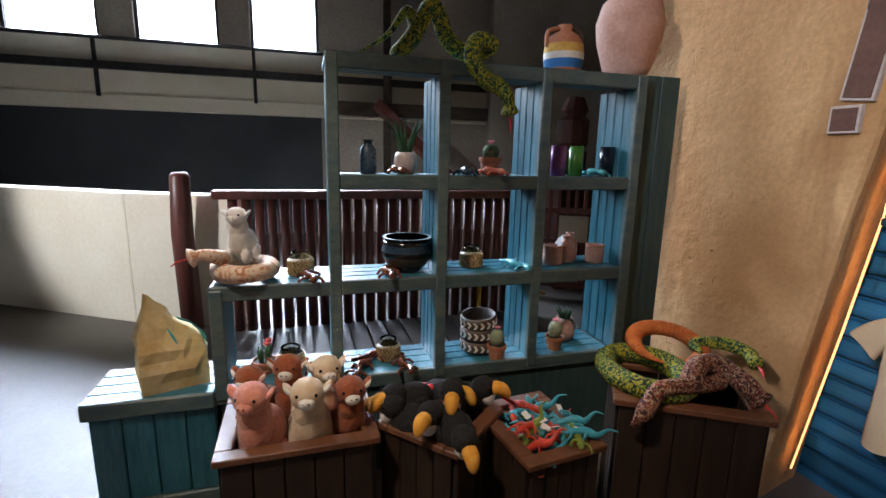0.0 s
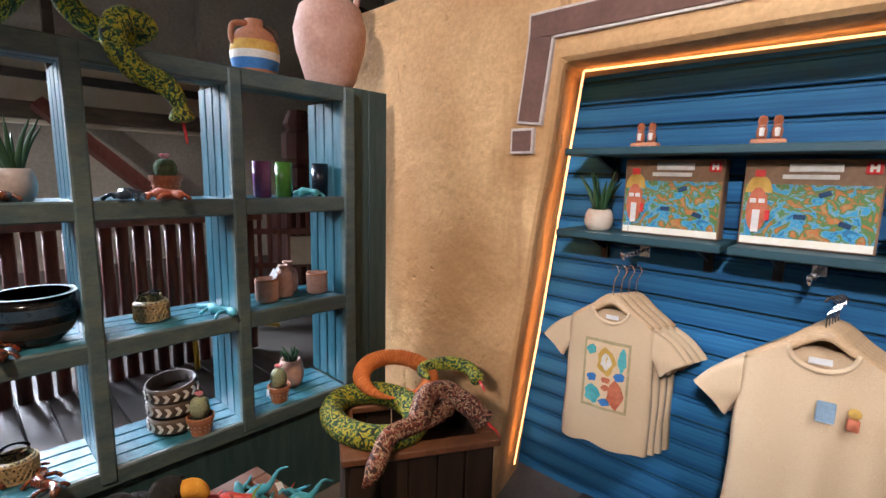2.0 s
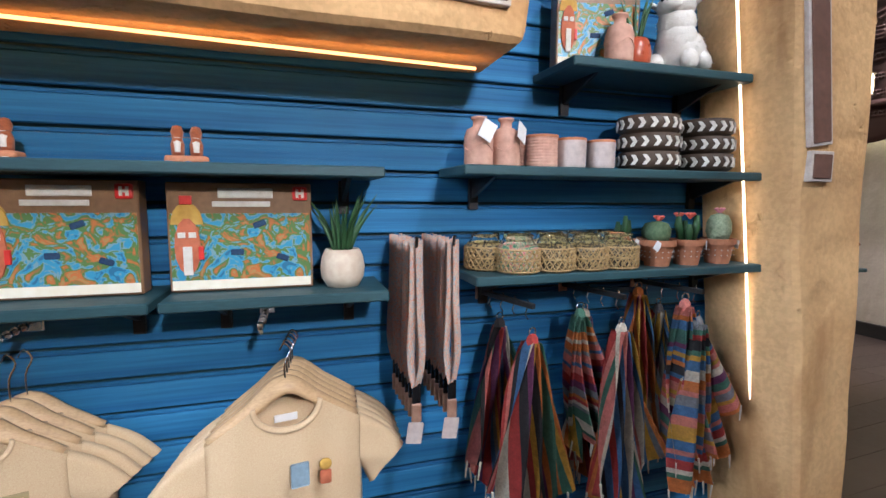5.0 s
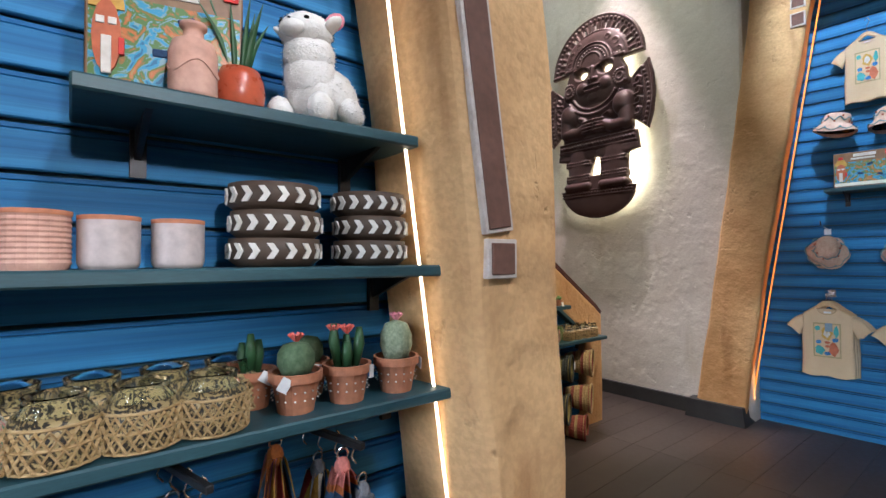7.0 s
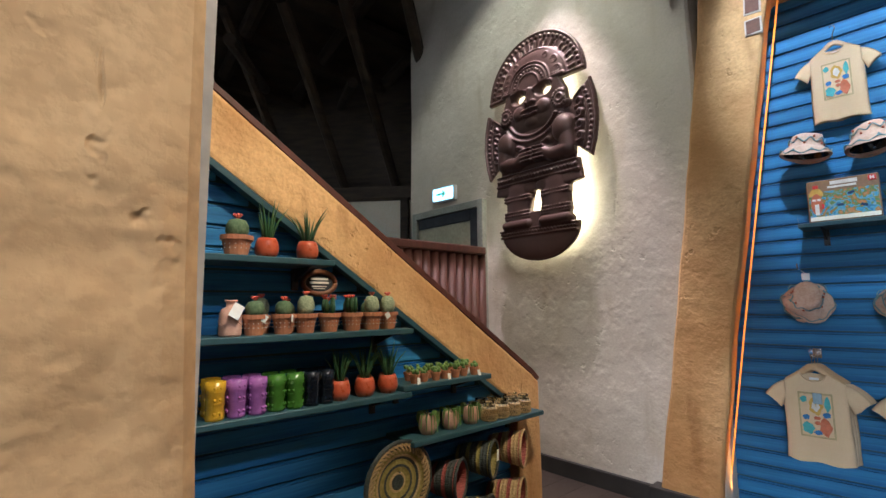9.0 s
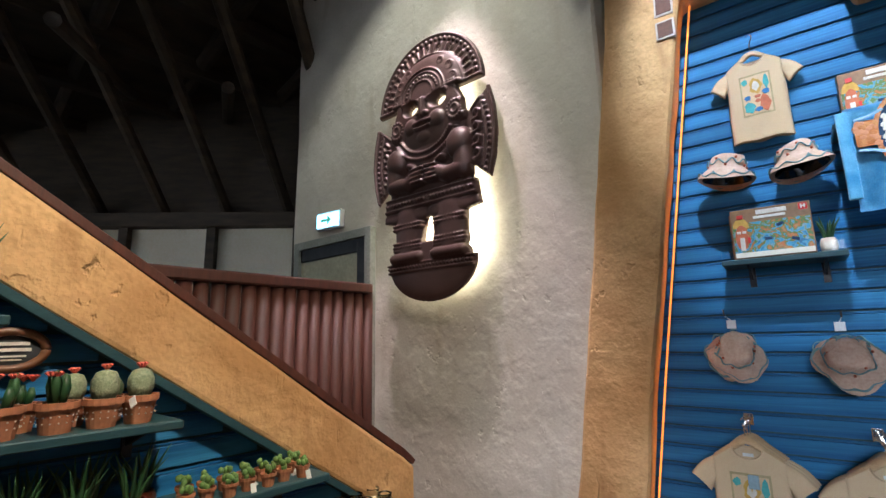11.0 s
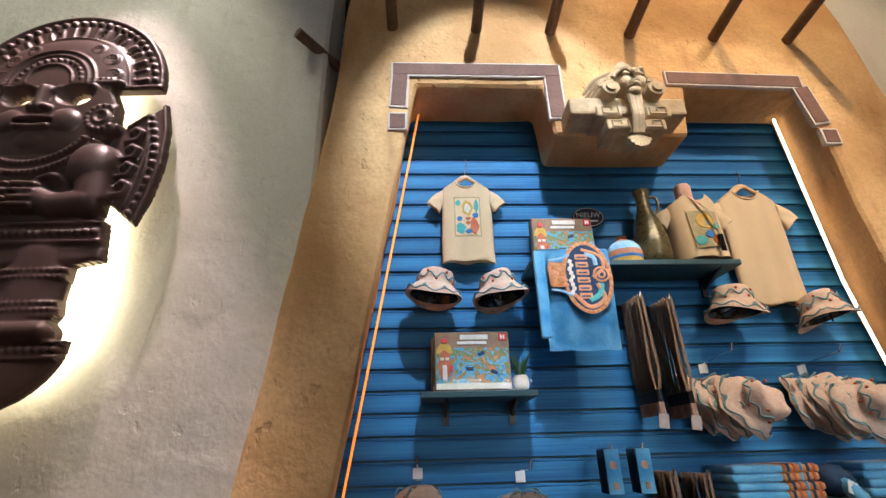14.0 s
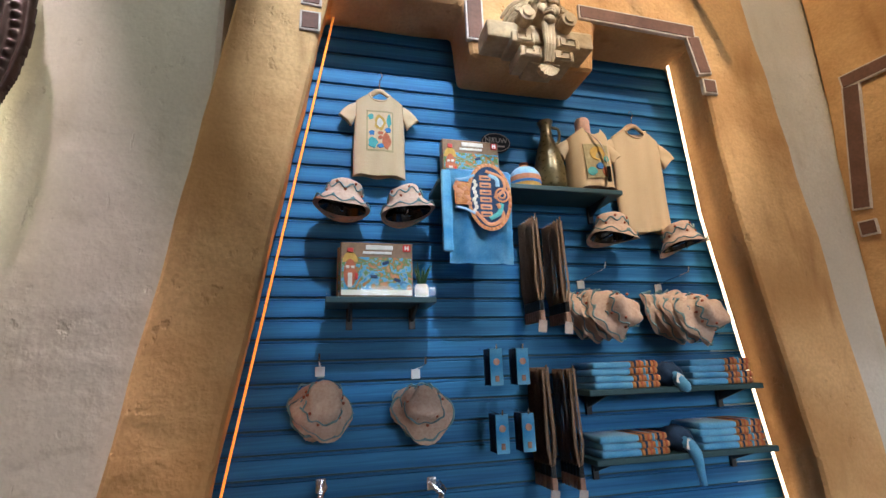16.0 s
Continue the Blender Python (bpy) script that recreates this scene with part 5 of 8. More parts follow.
for k, (x, kd, fl) in enumerate(((2.528, "round", FLOWER), (2.652, "dark", FLOWER), (2.790, "pale", PINKFLOWER))):
    cactus(pose(x, 3.09, 1.088, 0, 0, 40 * k), kd, 0.052, 0.088, k + 1, fl)
cactus(pose(2.46, 3.18, 1.088), "dark", 0.048, 0.085, 9, None, "small dark cactus in a terracotta pot")
cactus(pose(2.60, 3.20, 1.088), "round", 0.048, 0.085, 10, None, "small round cactus in a terracotta pot")

# ---- bottles, cups, bowls, jars on the middle shelves ----


def bottle(m, label="pale pink clay bottle with a ribbon", tag=True):
    root = thing("clay_bottle", label, "bottle", m, "clay bottles")
    part("body", lathe([(0, 0), (0.040, 0), (0.043, 0.01), (0.043, 0.085), (0.036, 0.108), (0.018, 0.118), (0.018, 0.135), (0.024, 0.138), (0.024, 0.145), (0.014, 0.145), (0, 0.13)], 18), PINKCLAY, root, smooth=True)
    part("relief", tube([(0.0435 * math.cos(a), 0.0435 * math.sin(a), 0.055 + 0.012 * math.sin(3 * a)) for a in (2 * math.pi * k / 24 for k in range(25))], 0.0025, 4), PINKCLAY, root)
    if tag:
        part("card", moved(block(-0.022, 0.022, -0.001, 0.001, -0.06, 0, 0), pose(0.02, -0.047, 0.125, -14, 30, 0)), LABELWHITE, root)
    return root


for k, (x, y) in enumerate(((1.878, 3.11), (1.965, 3.11))):
    bottle(pose(x, y, 1.405, 0, 0, 30 * k), tag=True)


def cup(m, r, h, ribs, matl, label):
    root = thing("ceramic_cup", label, "cup", m, "ceramic cups")
    prof = [(0, 0), (r * 0.9, 0), (r * 0.97, 0.008)]
    for i in range(ribs):
        z = 0.012 + (h - 0.02) * i / ribs
        prof += [(r, z), (r * (0.965 if ribs > 3 else 1.0), z + (h - 0.02) / ribs * 0.6)]
    prof += [(r, h - 0.006), (r, h), (r * 0.92, h), (r * 0.9, 0.01), (0, 0.01)]
    part("body", lathe(prof, 22), matl, root, smooth=ribs <= 3)
    part("rim", lathe([(r * 1.005, h - 0.008), (r * 1.012, h), (r * 0.9, h + 0.001)], 22), TERRA, root, smooth=True)
    part("foot", lathe([(r * 0.88, -0.0005), (r * 1.0, 0.012), (r * 0.99, 0.0125)], 22), TERRA, root, smooth=True)
    return root


cup(pose(2.062, 3.17, 1.405), 0.045, 0.098, 8, PINKCLAY, "ribbed pink clay cup on the shelf")
cup(pose(2.087, 3.11, 1.405), 0.050, 0.100, 9, PINKCLAY, "ribbed pink clay cup on the shelf")
cup(pose(2.190, 3.11, 1.405), 0.048, 0.095, 2, GREYGLAZE, "smooth grey-rose glazed cup on the shelf")
cup(pose(2.300, 3.11, 1.405), 0.046, 0.093, 2, GREYGLAZE, "smooth grey-rose glazed cup on the shelf")


def chevron_bowl(m, r=0.085, h=0.06):
    root = thing("chevron_bowl", "dark brown bowl with white chevron band", "bowl", m, "stacked chevron bowls")
    part("body", lathe([(0, 0), (r * 0.78, 0), (r * 0.98, h * 0.25), (r, h * 0.6), (r * 0.97, h), (r * 0.9, h), (r * 0.86, h * 0.3), (0, h * 0.2)], 26), DARKBOWL, root, smooth=True)
    n = 17
    for k in range(n):
        a = 2 * math.pi * k / n
        own = slab([(-0.012, -0.016), (0.001, -0.016), (0.012, 0), (0.001, 0.016), (-0.012, 0.016), (-0.001, 0)], -0.002, 0.002)
        moved(own, pose((r + 0.001) * math.sin(a), -(r + 0.001) * math.cos(a), h * 0.55, 0, 0, math.degrees(a)))
        part("chevron", own, CHALK, root)
    return root


for cx, cr in ((2.49, 0.098), (2.728, 0.092)):
    for k in range(3):
        chevron_bowl(pose(cx + 0.004 * (k % 2), 3.115 + 0.003 * k, 1.4055 + 0.0585 * k, 0, 0, 17 * k), cr, 0.06)


def jar(m, wrap, r=0.062, h=0.115, label="glass jar wrapped in woven cane"):
    root = thing("lantern_jar", label, "jar", m, "wrapped glass jars")
    part("glass", lathe([(0, 0.003), (r * 0.88, 0.003), (r * 0.98, h * 0.2), (r * 0.98, h * 0.65), (r * 0.72, h * 0.86), (r * 0.72, h), (r * 0.66, h), (r * 0.66, h * 0.86), (r * 0.92, h * 0.62), (r * 0.92, h * 0.2), (r * 0.8, 0.01), (0, 0.01)], 22), GLASSJAR, root, smooth=True).visible_shadow = False
    part("wrap", lathe([(r * 0.86, 0), (r * 0.94, 0.002), (r * 1.03, h * 0.2), (r * 1.03, h * 0.62), (r * 0.9, h * 0.76), (r * 0.89, h * 0.74), (r * 0.99, h * 0.6), (r * 0.99, h * 0.2), (r * 0.86, 0)], 22), wrap, root, smooth=True)
    for zz in (0.05, 0.34, 0.62):
        part("cane_ring", tube([(r * 1.04 * math.cos(a), r * 1.04 * math.sin(a), h * zz + 0.002) for a in (2 * math.pi * i / 20 for i in range(21))], 0.003, 5), WICKER, root)
    for row, (za, zb) in enumerate(((0.07, 0.20), (0.20, 0.33), (0.36, 0.48), (0.48, 0.60))):
        n = 22
        part("cane_weave", tube([(r * 1.05 * math.cos(a), r * 1.05 * math.sin(a), h * (za if k % 2 else zb)) for k, a in ((k, math.pi * (k + row) / n) for k in range(2 * n + 1))], 0.0037, 4), WICKER, root)
    part("rim", lathe([(r * 0.72, h * 0.97), (r * 0.76, h * 0.985), (r * 0.72, h), (r * 0.66, h)], 20), GLASSJAR, root, smooth=True)
    return root


for k, (x, y) in enumerate(((1.925, 3.16), (1.998, 3.075), (2.118, 3.075), (2.238, 3.075), (2.355, 3.075), (2.05, 3.19), (2.17, 3.19), (2.29, 3.19), (2.41, 3.19))):
    jar(pose(x, y, 1.088, 0, 0, 30 * k), MOSAICG if k == 1 else MOSAIC)


def tufted(bm, idx, seed, count, length):
    """Short fur tufts over the faces already in bm."""
    r = random.Random(seed)
    bm.faces.ensure_lookup_table()
    faces = [f for f in bm.faces if f.material_index == idx]
    own = bmesh.new()
    for f in r.choices(faces, weights=[f.calc_area() for f in faces], k=count):
        nrm = f.normal
        a, b, c = [v.co for v in f.verts][:3]
        u, v = sorted((r.random(), r.random()))
        p = a * u + b * (v - u) + c * (1 - v)
        side = nrm.orthogonal().normalized()
        side = Matrix.Rotation(r.uniform(0, 6.28), 3, nrm) @ side
        tip = p + nrm * length * r.uniform(0.5, 1.0) + Vector((r.uniform(-1, 1), r.uniform(-1, 1), -0.9)) * length * 0.6
        w = length * 0.38
        q = [own.verts.new(p + side * w - nrm * 0.002), own.verts.new(p - side * w - nrm * 0.002), own.verts.new(p + nrm.cross(side) * w), own.verts.new(tip)]
        for k in range(3):
            own.faces.new((q[k], q[(k + 1) % 3], q[3]))
    return tinted(bm, own, idx)


def llama(m, fur, s=1.0, label="white plush llama with a pink ear tag", tag_ear=False, seed=1):
    """A sitting soft toy: one plain mesh."""
    bm = tinted(None, ball(0.085 * s, (0, 0.015 * s, 0.095 * s), (0.90, 1.10, 1.12), None, 3, 0.07), 0)
    tinted(bm, ball(0.06 * s, (0, -0.035 * s, 0.14 * s), (0.95, 0.9, 1.4), None, 3, 0.07), 0)
    tinted(bm, ball(0.058 * s, (0, -0.040 * s, 0.195 * s), (0.95, 0.95, 1.25), None, 3, 0.07), 0)
    tinted(bm, ball(0.056 * s, (0, -0.052 * s, 0.258 * s), (1.0, 1.0, 0.92), None, 3, 0.06), 0)
    for sx in (-1, 1):
        tinted(bm, ball(0.032 * s, (sx * 0.048 * s, -0.072 * s, 0.035 * s), (0.8, 1.0, 1.35), None, 2, 0.07), 0)
        tinted(bm, ball(0.036 * s, (sx * 0.068 * s, 0.02 * s, 0.05 * s), (0.7, 1.3, 1.2), None, 2, 0.07), 0)
    tinted(bm, ball(0.03 * s, (0, 0.115 * s, 0.09 * s), (0.9, 1.0, 1.0), None, 2, 0.08), 0)
    tufted(bm, 0, seed, 3200, 0.0058 * s)
    tinted(bm, ball(0.027 * s, (0, -0.100 * s, 0.246 * s), (1.05, 0.9, 0.8), None, 2), 3)
    for sx in (-1, 1):
        tinted(bm, moved(ball(0.024 * s, (0, 0, 0), (0.42, 0.75, 1.25), None, 2), pose(sx * 0.060 * s, -0.045 * s, 0.272 * s, 0, sx * 38, 0)), 0)
        tinted(bm, moved(ball(0.019 * s, (0, -0.006 * s, 0), (0.42, 0.75, 1.2), None, 2), pose(sx * 0.062 * s, -0.050 * s, 0.271 * s, 0, sx * 38, 0)), 3)
        tinted(bm, ball(0.0065 * s, (sx * 0.030 * s, -0.097 * s, 0.270 * s), (1, 1, 1), None, 1), 1)
        tinted(bm, ball(0.003 * s, (sx * 0.009 * s, -0.126 * s, 0.256 * s), (1.4, 1, 1), None, 1), 1)
    if tag_ear:
        tinted(bm, ball(0.026 * s, (0.055 * s, -0.03 * s, 0.292 * s), (1, 0.15, 1.1), None, 2), 2)
    ob = multi("plush_llama", bm, [fur, BLACKGLOSS, PINKFLOWER, FURWHITE if fur is not FURPINK else FURPINK])
    ob.matrix_world = m
    return tagged(ob, label, "soft toy", "soft toys")


llama(pose(2.595, 3.12, 1.725, 0, 0, -55) @ Matrix.Diagonal((1.18, 1.18, 0.90, 1)), FURWHITE, 0.90, "white plush llama sitting on the upper shelf", True)
bottle(pose(2.315, 3.06, 1.725), "pale pink clay bottle on the upper shelf", False)


def figurine(m):
    bm = tinted(None, block(-0.05, 0.05, -0.025, 0.025, 0, 0.022, 0.008, 2), 0)
    for sx in (-0.02, 0.022):
        tinted(bm, moved(lathe([(0, 0.02), (0.014, 0.02), (0.016, 0.05), (0.011, 0.065), (0.015, 0.08), (0.010, 0.095), (0, 0.098)], 10), Matrix.Translation((sx, 0, 0))), 1)
        tinted(bm, moved(lathe([(0.007, 0.03), (0.009, 0.055), (0, 0.06)], 8), Matrix.Translation((sx, -0.011, 0))), 2)
    ob = multi("otter_figurine", bm, [TERRA, FURBROWN, CHALK])
    ob.matrix_world = m
    tagged(ob, "small brown pair figurine on the shelf", "figurine", "small figurines")


figurine(pose(0.70, 3.14, 1.392))
figurine(pose(1.095, 3.14, 1.392, 0, 0, 10))

# ---- shirts on hooks ----


def shirt_face(x, z, w, h, seed, bulge, calm):
    """How far the front of a hanging shirt stands out at (x, z): its rounding and its falling folds."""
    s, v = min(1, abs(x) / (w / 2)), min(1, max(0, -z / h))
    y = 0.006 + bulge * math.sqrt(max(0, 1 - s ** 2.4)) * (0.75 + 0.25 * v)
    f = calm * (0.25 + 0.75 * v)
    y += f * 0.010 * math.sin(17 * x / w + 2.1 * seed + 1.3 * v) * (1 - s ** 4)
    y += f * 0.0035 * math.sin((29 - 9 * v) * x / w + 1.7 * seed + 3.5 * v) * (1 - s ** 4)
    y += 0.006 * calm * noise.noise(Vector((x * 9 + seed * 5, seed, z * 3)))
    return y


def shirt_mesh(w, h, sl, seed=0, thick=0.05, calm=1.0):
    """A short-sleeved shirt, shoulders at z = 0, hanging down; w is the body's width, sl the sleeve's reach."""
    hw, bulge = w / 2, thick * 0.6

    def top(s, dip):
        a = abs(s)
        return -dip * w * math.sqrt(max(0, 1 - (a / 0.40) ** 2)) if a < 0.40 else -0.20 * w * (a - 0.40) / 0.60

    def sheet(bm, nu, nv, spot, flip):
        g = [[bm.verts.new(spot(-1 + 2 * i / nu, j / nv)) for i in range(nu + 1)] for j in range(nv + 1)]
        for j in range(nv):
            for i in range(nu):
                q = (g[j][i], g[j][i + 1], g[j + 1][i + 1], g[j + 1][i])
                bm.faces.new(q[::-1] if flip else q)

    def body(front):
        def spot(s, v):
            x = s * hw * (0.97 + 0.05 * v + 0.012 * math.sin(9 * v + seed + (2 if s > 0 else 0)))
            z = top(s, 0.16 if front else 0.035) * (1 - v) - h * v * (1 + 0.012 * math.sin(6 * s + seed))
            y = -shirt_face(x, z, w, h, seed, bulge, calm) if front else 0.35 * shirt_face(x, z, w, h, seed + 3, bulge, calm)
            return (x, 0.0 if abs(s) > 0.999 else y, z)
        return spot

    def closed(bm):
        bmesh.ops.remove_doubles(bm, verts=bm.verts, dist=1e-5)
        bmesh.ops.recalc_face_normals(bm, faces=bm.faces[:])
        return bm

    cloth, sleeves = bmesh.new(), []
    sheet(cloth, 34, 26, body(True), True)
    sheet(cloth, 34, 26, body(False), False)
    for side in (-1, 1):
        a0, a1 = Vector((hw * 0.93, 0, -0.17 * w)), Vector((hw * 0.93, 0, -0.52 * w))
        b0, b1 = Vector((hw + sl * 1.08, 0, -0.47 * w)), Vector((hw + sl * 0.16, 0, -0.70 * w))
        own = bmesh.new()
        for front in (True, False):
            def spot(s, v, front=front, side=side, a0=a0, a1=a1, b0=b0, b1=b1):
                u = (s + 1) / 2
                p = (a0 * (1 - v) + b0 * v) * (1 - u) + (a1 * (1 - v) + b1 * v) * u
                p = p + Vector((0.006, 0, 0.010)) * math.sin(math.pi * v) * (1 - u) + Vector((0, 0, 0.012 * v * math.sin(math.pi * u)))
                bow = (0.008 + 0.25 * bulge) * math.sqrt(max(0, 1 - s ** 2)) + 0.004 * calm * math.sin(9 * u + 5 * v + seed)
                return (side * p.x, 0.0 if abs(s) > 0.999 else (-bow - 0.004 if front else bow + 0.004), p.z)
            sheet(own, 12, 10, spot, front == (side > 0))
        sleeves.append(closed(own))
    return closed(cloth), sleeves


def shirt(m, w, h, sl, printed=None, seed=0, tags=True, label="cream cotton shirt on a wooden hanger", matl=None, hook=0.07):
    calm = 0.35 if printed else 0.65
    root = thing("shirt_on_hanger", label, "shirt", m, "shirts on hangers")
    cloth, sleeves = shirt_mesh(w, h, sl, seed, 0.05, calm)
    part("shirt", cloth, matl or COTTON, root, smooth=True)
    for own in sleeves:
        part("sleeve", own, matl or COTTON, root, smooth=True)
    rim = [(q * 0.2 * w, -0.16 * w * math.sqrt(max(0, 1 - q * q))) for q in (math.cos(radians(180 - 9 * k)) for k in range(21))]
    part("collar", tube([(x, -shirt_face(x, z, w, h, seed, 0.03, calm) - 0.001, z) for x, z in rim], 0.009 * (w / 0.4), 6, None, 0.6), matl or COTTON, root, smooth=True)
    hg = part("hanger", tube(curve([(-w * 0.45, -0.006, -0.165 * w), (-w * 0.22, -0.008, -0.025 * w), (0, -0.008, 0.115 * w), (w * 0.22, -0.008, -0.025 * w), (w * 0.45, -0.006, -0.165 * w)], 4), [0.010, 0.013, 0.016, 0.018, 0.020, 0.022, 0.024, 0.026, 0.027, 0.026, 0.024, 0.022, 0.020, 0.018, 0.016, 0.013, 0.010], 8, None, 0.5), HANGERWOOD, root, smooth=True)
    part("hook", tube(curve([(0, -0.008, 0.12 * w), (0, -0.008, 0.12 * w + hook * 0.5), (0.015, -0.008, 0.12 * w + hook * 0.8), (0, -0.008, 0.12 * w + hook), (-0.012, -0.008, 0.12 * w + hook * 0.85)], 3), 0.0022, 5), CHROME, hg, "chrome hook")
    part("neck_label", block(-0.028 * w / 0.4, 0.028 * w / 0.4, -0.002, 0.002, -0.135 * w, -0.09 * w, 0), LABELWHITE, root)
    if printed:
        pw, ph, pz = w * 0.52, h * 0.50, -h * 0.47
        bm = tinted(None, block(-pw / 2, pw / 2, -0.001, 0.001, -ph / 2, ph / 2, 0), 0)
        tinted(bm, block(-pw / 2 * 0.9, pw / 2 * 0.9, -0.0018, 0.0, -ph / 2 * 0.92, ph / 2 * 0.92, 0), 1)
        bmesh.ops.subdivide_edges(bm, edges=bm.edges[:], cuts=8, use_grid_fill=True)
        items = ((0, 0.20, 0.20, 0.19, 2), (0, 0.20, 0.12, 0.11, 6), (0.34, 0.26, 0.09, 0.16, 3), (-0.34, 0.34, 0.10, 0.07, 3), (-0.30, -0.06, 0.10, 0.06, 5), (0.02, -0.06, 0.10, 0.04, 4), (-0.26, -0.30, 0.17, 0.13, 3), (0.24, -0.25, 0.17, 0.19, 4), (0.02, -0.17, 0.09, 0.04, 4), (0.02, -0.38, 0.12, 0.05, 5), (0.30, 0.02, 0.11, 0.06, 5))
        for i, (px, pz2, rx, rz, mi) in enumerate(items):
            tinted(bm, slab([(px * pw + rx * pw * math.cos(a) * (1 + 0.16 * math.cos(5 * a + i)), pz2 * ph + rz * ph * math.sin(a) * (1 + 0.16 * math.sin(4 * a + i))) for a in (2 * math.pi * k / 14 for k in range(14))], -0.003 - 0.0004 * i, -0.001), mi)
        for v in bm.verts:
            v.co.z += pz
            v.co.y -= shirt_face(v.co.x, v.co.z, w, h, seed, 0.03, calm) + 0.003
        multi("print", bm, [PRINTGREEN, COTTON, MUSTARD, TEAL, RUST, ROYAL, CHALK], root, smooth=False)
    if tags:
        part("swing_tag", moved(block(-0.022, 0.022, -0.002, 0.0, -0.062, 0.0, 0.003), Matrix.Translation((0.02 * w / 0.4, -0.062, -0.155 * w / 0.4 * 0.9))), LABELBLUE, root)
    return root


def arm_hook(m, L=0.22, label="chrome display arm on the slatted wall"):
    root = thing("display_hook", label, "hook", m, "display hooks")
    part("plate", block(-0.022, 0.022, -0.006, 0, -0.03, 0.03, 0.003), CHROME, root)
    part("arm", tube([(0, 0, 0), (0, -L, -0.012), (0, -L - 0.01, 0.012)], 0.007, 8), CHROME, root, smooth=True)
    for k in range(5):
        part("stop", lathe([(0.0, -0.002), (0.011, 0), (0.011, 0.006), (0.0, 0.008)], 8), CHROME, root).matrix_basis = pose(0, -0.05 - 0.035 * k, -0.004, 90, 0, 0)
    return root


arm_hook(pose(0.69, Y1, 0.985))
arm_hook(pose(1.265, Y1, 0.995), 0.27)
for k in range(4):
    shirt(pose(0.672 + 0.010 * k, 3.03 + 0.05 * k, 0.775 - 0.004 * k, 0, 0, 8), 0.34, 0.57, 0.10, k == 0, k, False, "cream cotton children's shirt with a printed panel on a hanger" if k == 0 else "plain cream children's shirt on a wooden hanger", COTTON, 0.13)
for k in range(5):
    shirt(pose(1.318 + 0.004 * k, 2.985 + 0.05 * k, 0.805 - 0.005 * k, 0, 0, 10), 0.40, 0.72, 0.11, None, k + 6, k == 0, "cream cotton adult shirt with a small chest badge" if k == 0 else "plain tan adult shirt on a wooden hanger", COTTON, 0.10)
bm = tinted(None, ball(0.016, (0, 0, 0.022), (1, 0.3, 1), None, 2), 0)
tinted(bm, block(-0.014, 0.014, -0.004, 0.003, -0.03, 0.008, 0.004), 1)
ob = multi("chest_badge", bm, [MUSTARD, RUST])
ob.matrix_world = pose(1.410, 2.938, 0.625)
tagged(ob, "small orange embroidered badge on the shirt", "badge")

# ---- lanyards ----


def lanyards(m, n=7, length=0.42, matl=None, width=0.018, depth=0.28, label="bunch of patterned lanyards on a hook"):
    root = thing("lanyard_bunch", label, "lanyard", m, "lanyard bunches")
    part("hook", tube([(0, 0, 0), (0, -depth, -0.015), (0, -depth - 0.01, 0.012)], 0.005, 6), CHROME, root)
    rnd = random.Random(int(length * 1000) + n)
    for k in range(n):
        y = -0.03 - (depth - 0.04) * k / max(1, n - 1)
        fan = 0.001 * (k - (n - 1) / 2)
        for sgn in (-1, 1):
            dx = sgn * (0.006 + 0.006 * rnd.random())
            pts = [Vector((dx + fan, y, 0.0)), Vector((dx * 1.3 + fan, y, -length * 0.4)), Vector((dx * 1.6 + fan + rnd.uniform(-0.006, 0.006), y, -length * 0.8)), Vector((dx * 0.5 + fan, y, -length))]
            bm = tube(curve(pts, 3), width, 4, None, 0.09)
            part("strap", bm, matl or LANPALE, root)
        part("clasp", block(fan - 0.012, fan + 0.012, y - 0.004, y + 0.004, -length - 0.05, -length + 0.005, 0.002), BLACKGLOSS, root)
        part("tip", block(fan - 0.014, fan + 0.014, y - 0.006, y + 0.002, -length - 0.105, -length - 0.05, 0.003), COPPER, root)
    part("card", moved(block(-0.022, 0.022, -0.002, 0, -0.06, 0, 0.002), pose(0, -depth, -length - 0.10, 0, 8, 0)), GREYGLAZE, root)
    return root


lanyards(pose(1.655, Y1, 1.20), 7, 0.40)
lanyards(pose(1.758, Y1, 1.20), 7, 0.40)

# ---- woven scarves ----
CLOTHS = [mat("scarf_%s" % n, c, tuple(min(1, q * 1.35) for q in c), 40, 0.9, 0, 0.6, 160, depth=0.004) for n, c in (("red", (0.32, 0.035, 0.03)), ("coral", (0.48, 0.15, 0.12)), ("black", (0.02, 0.018, 0.02)), ("cream", (0.48, 0.42, 0.33)), ("blue", (0.05, 0.12, 0.24)), ("ochre", (0.42, 0.22, 0.03)), ("plum", (0.12, 0.03, 0.08)), ("green", (0.05, 0.13, 0.09)), ("orange", (0.44, 0.13, 0.03)), ("grey", (0.16, 0.16, 0.17)))]


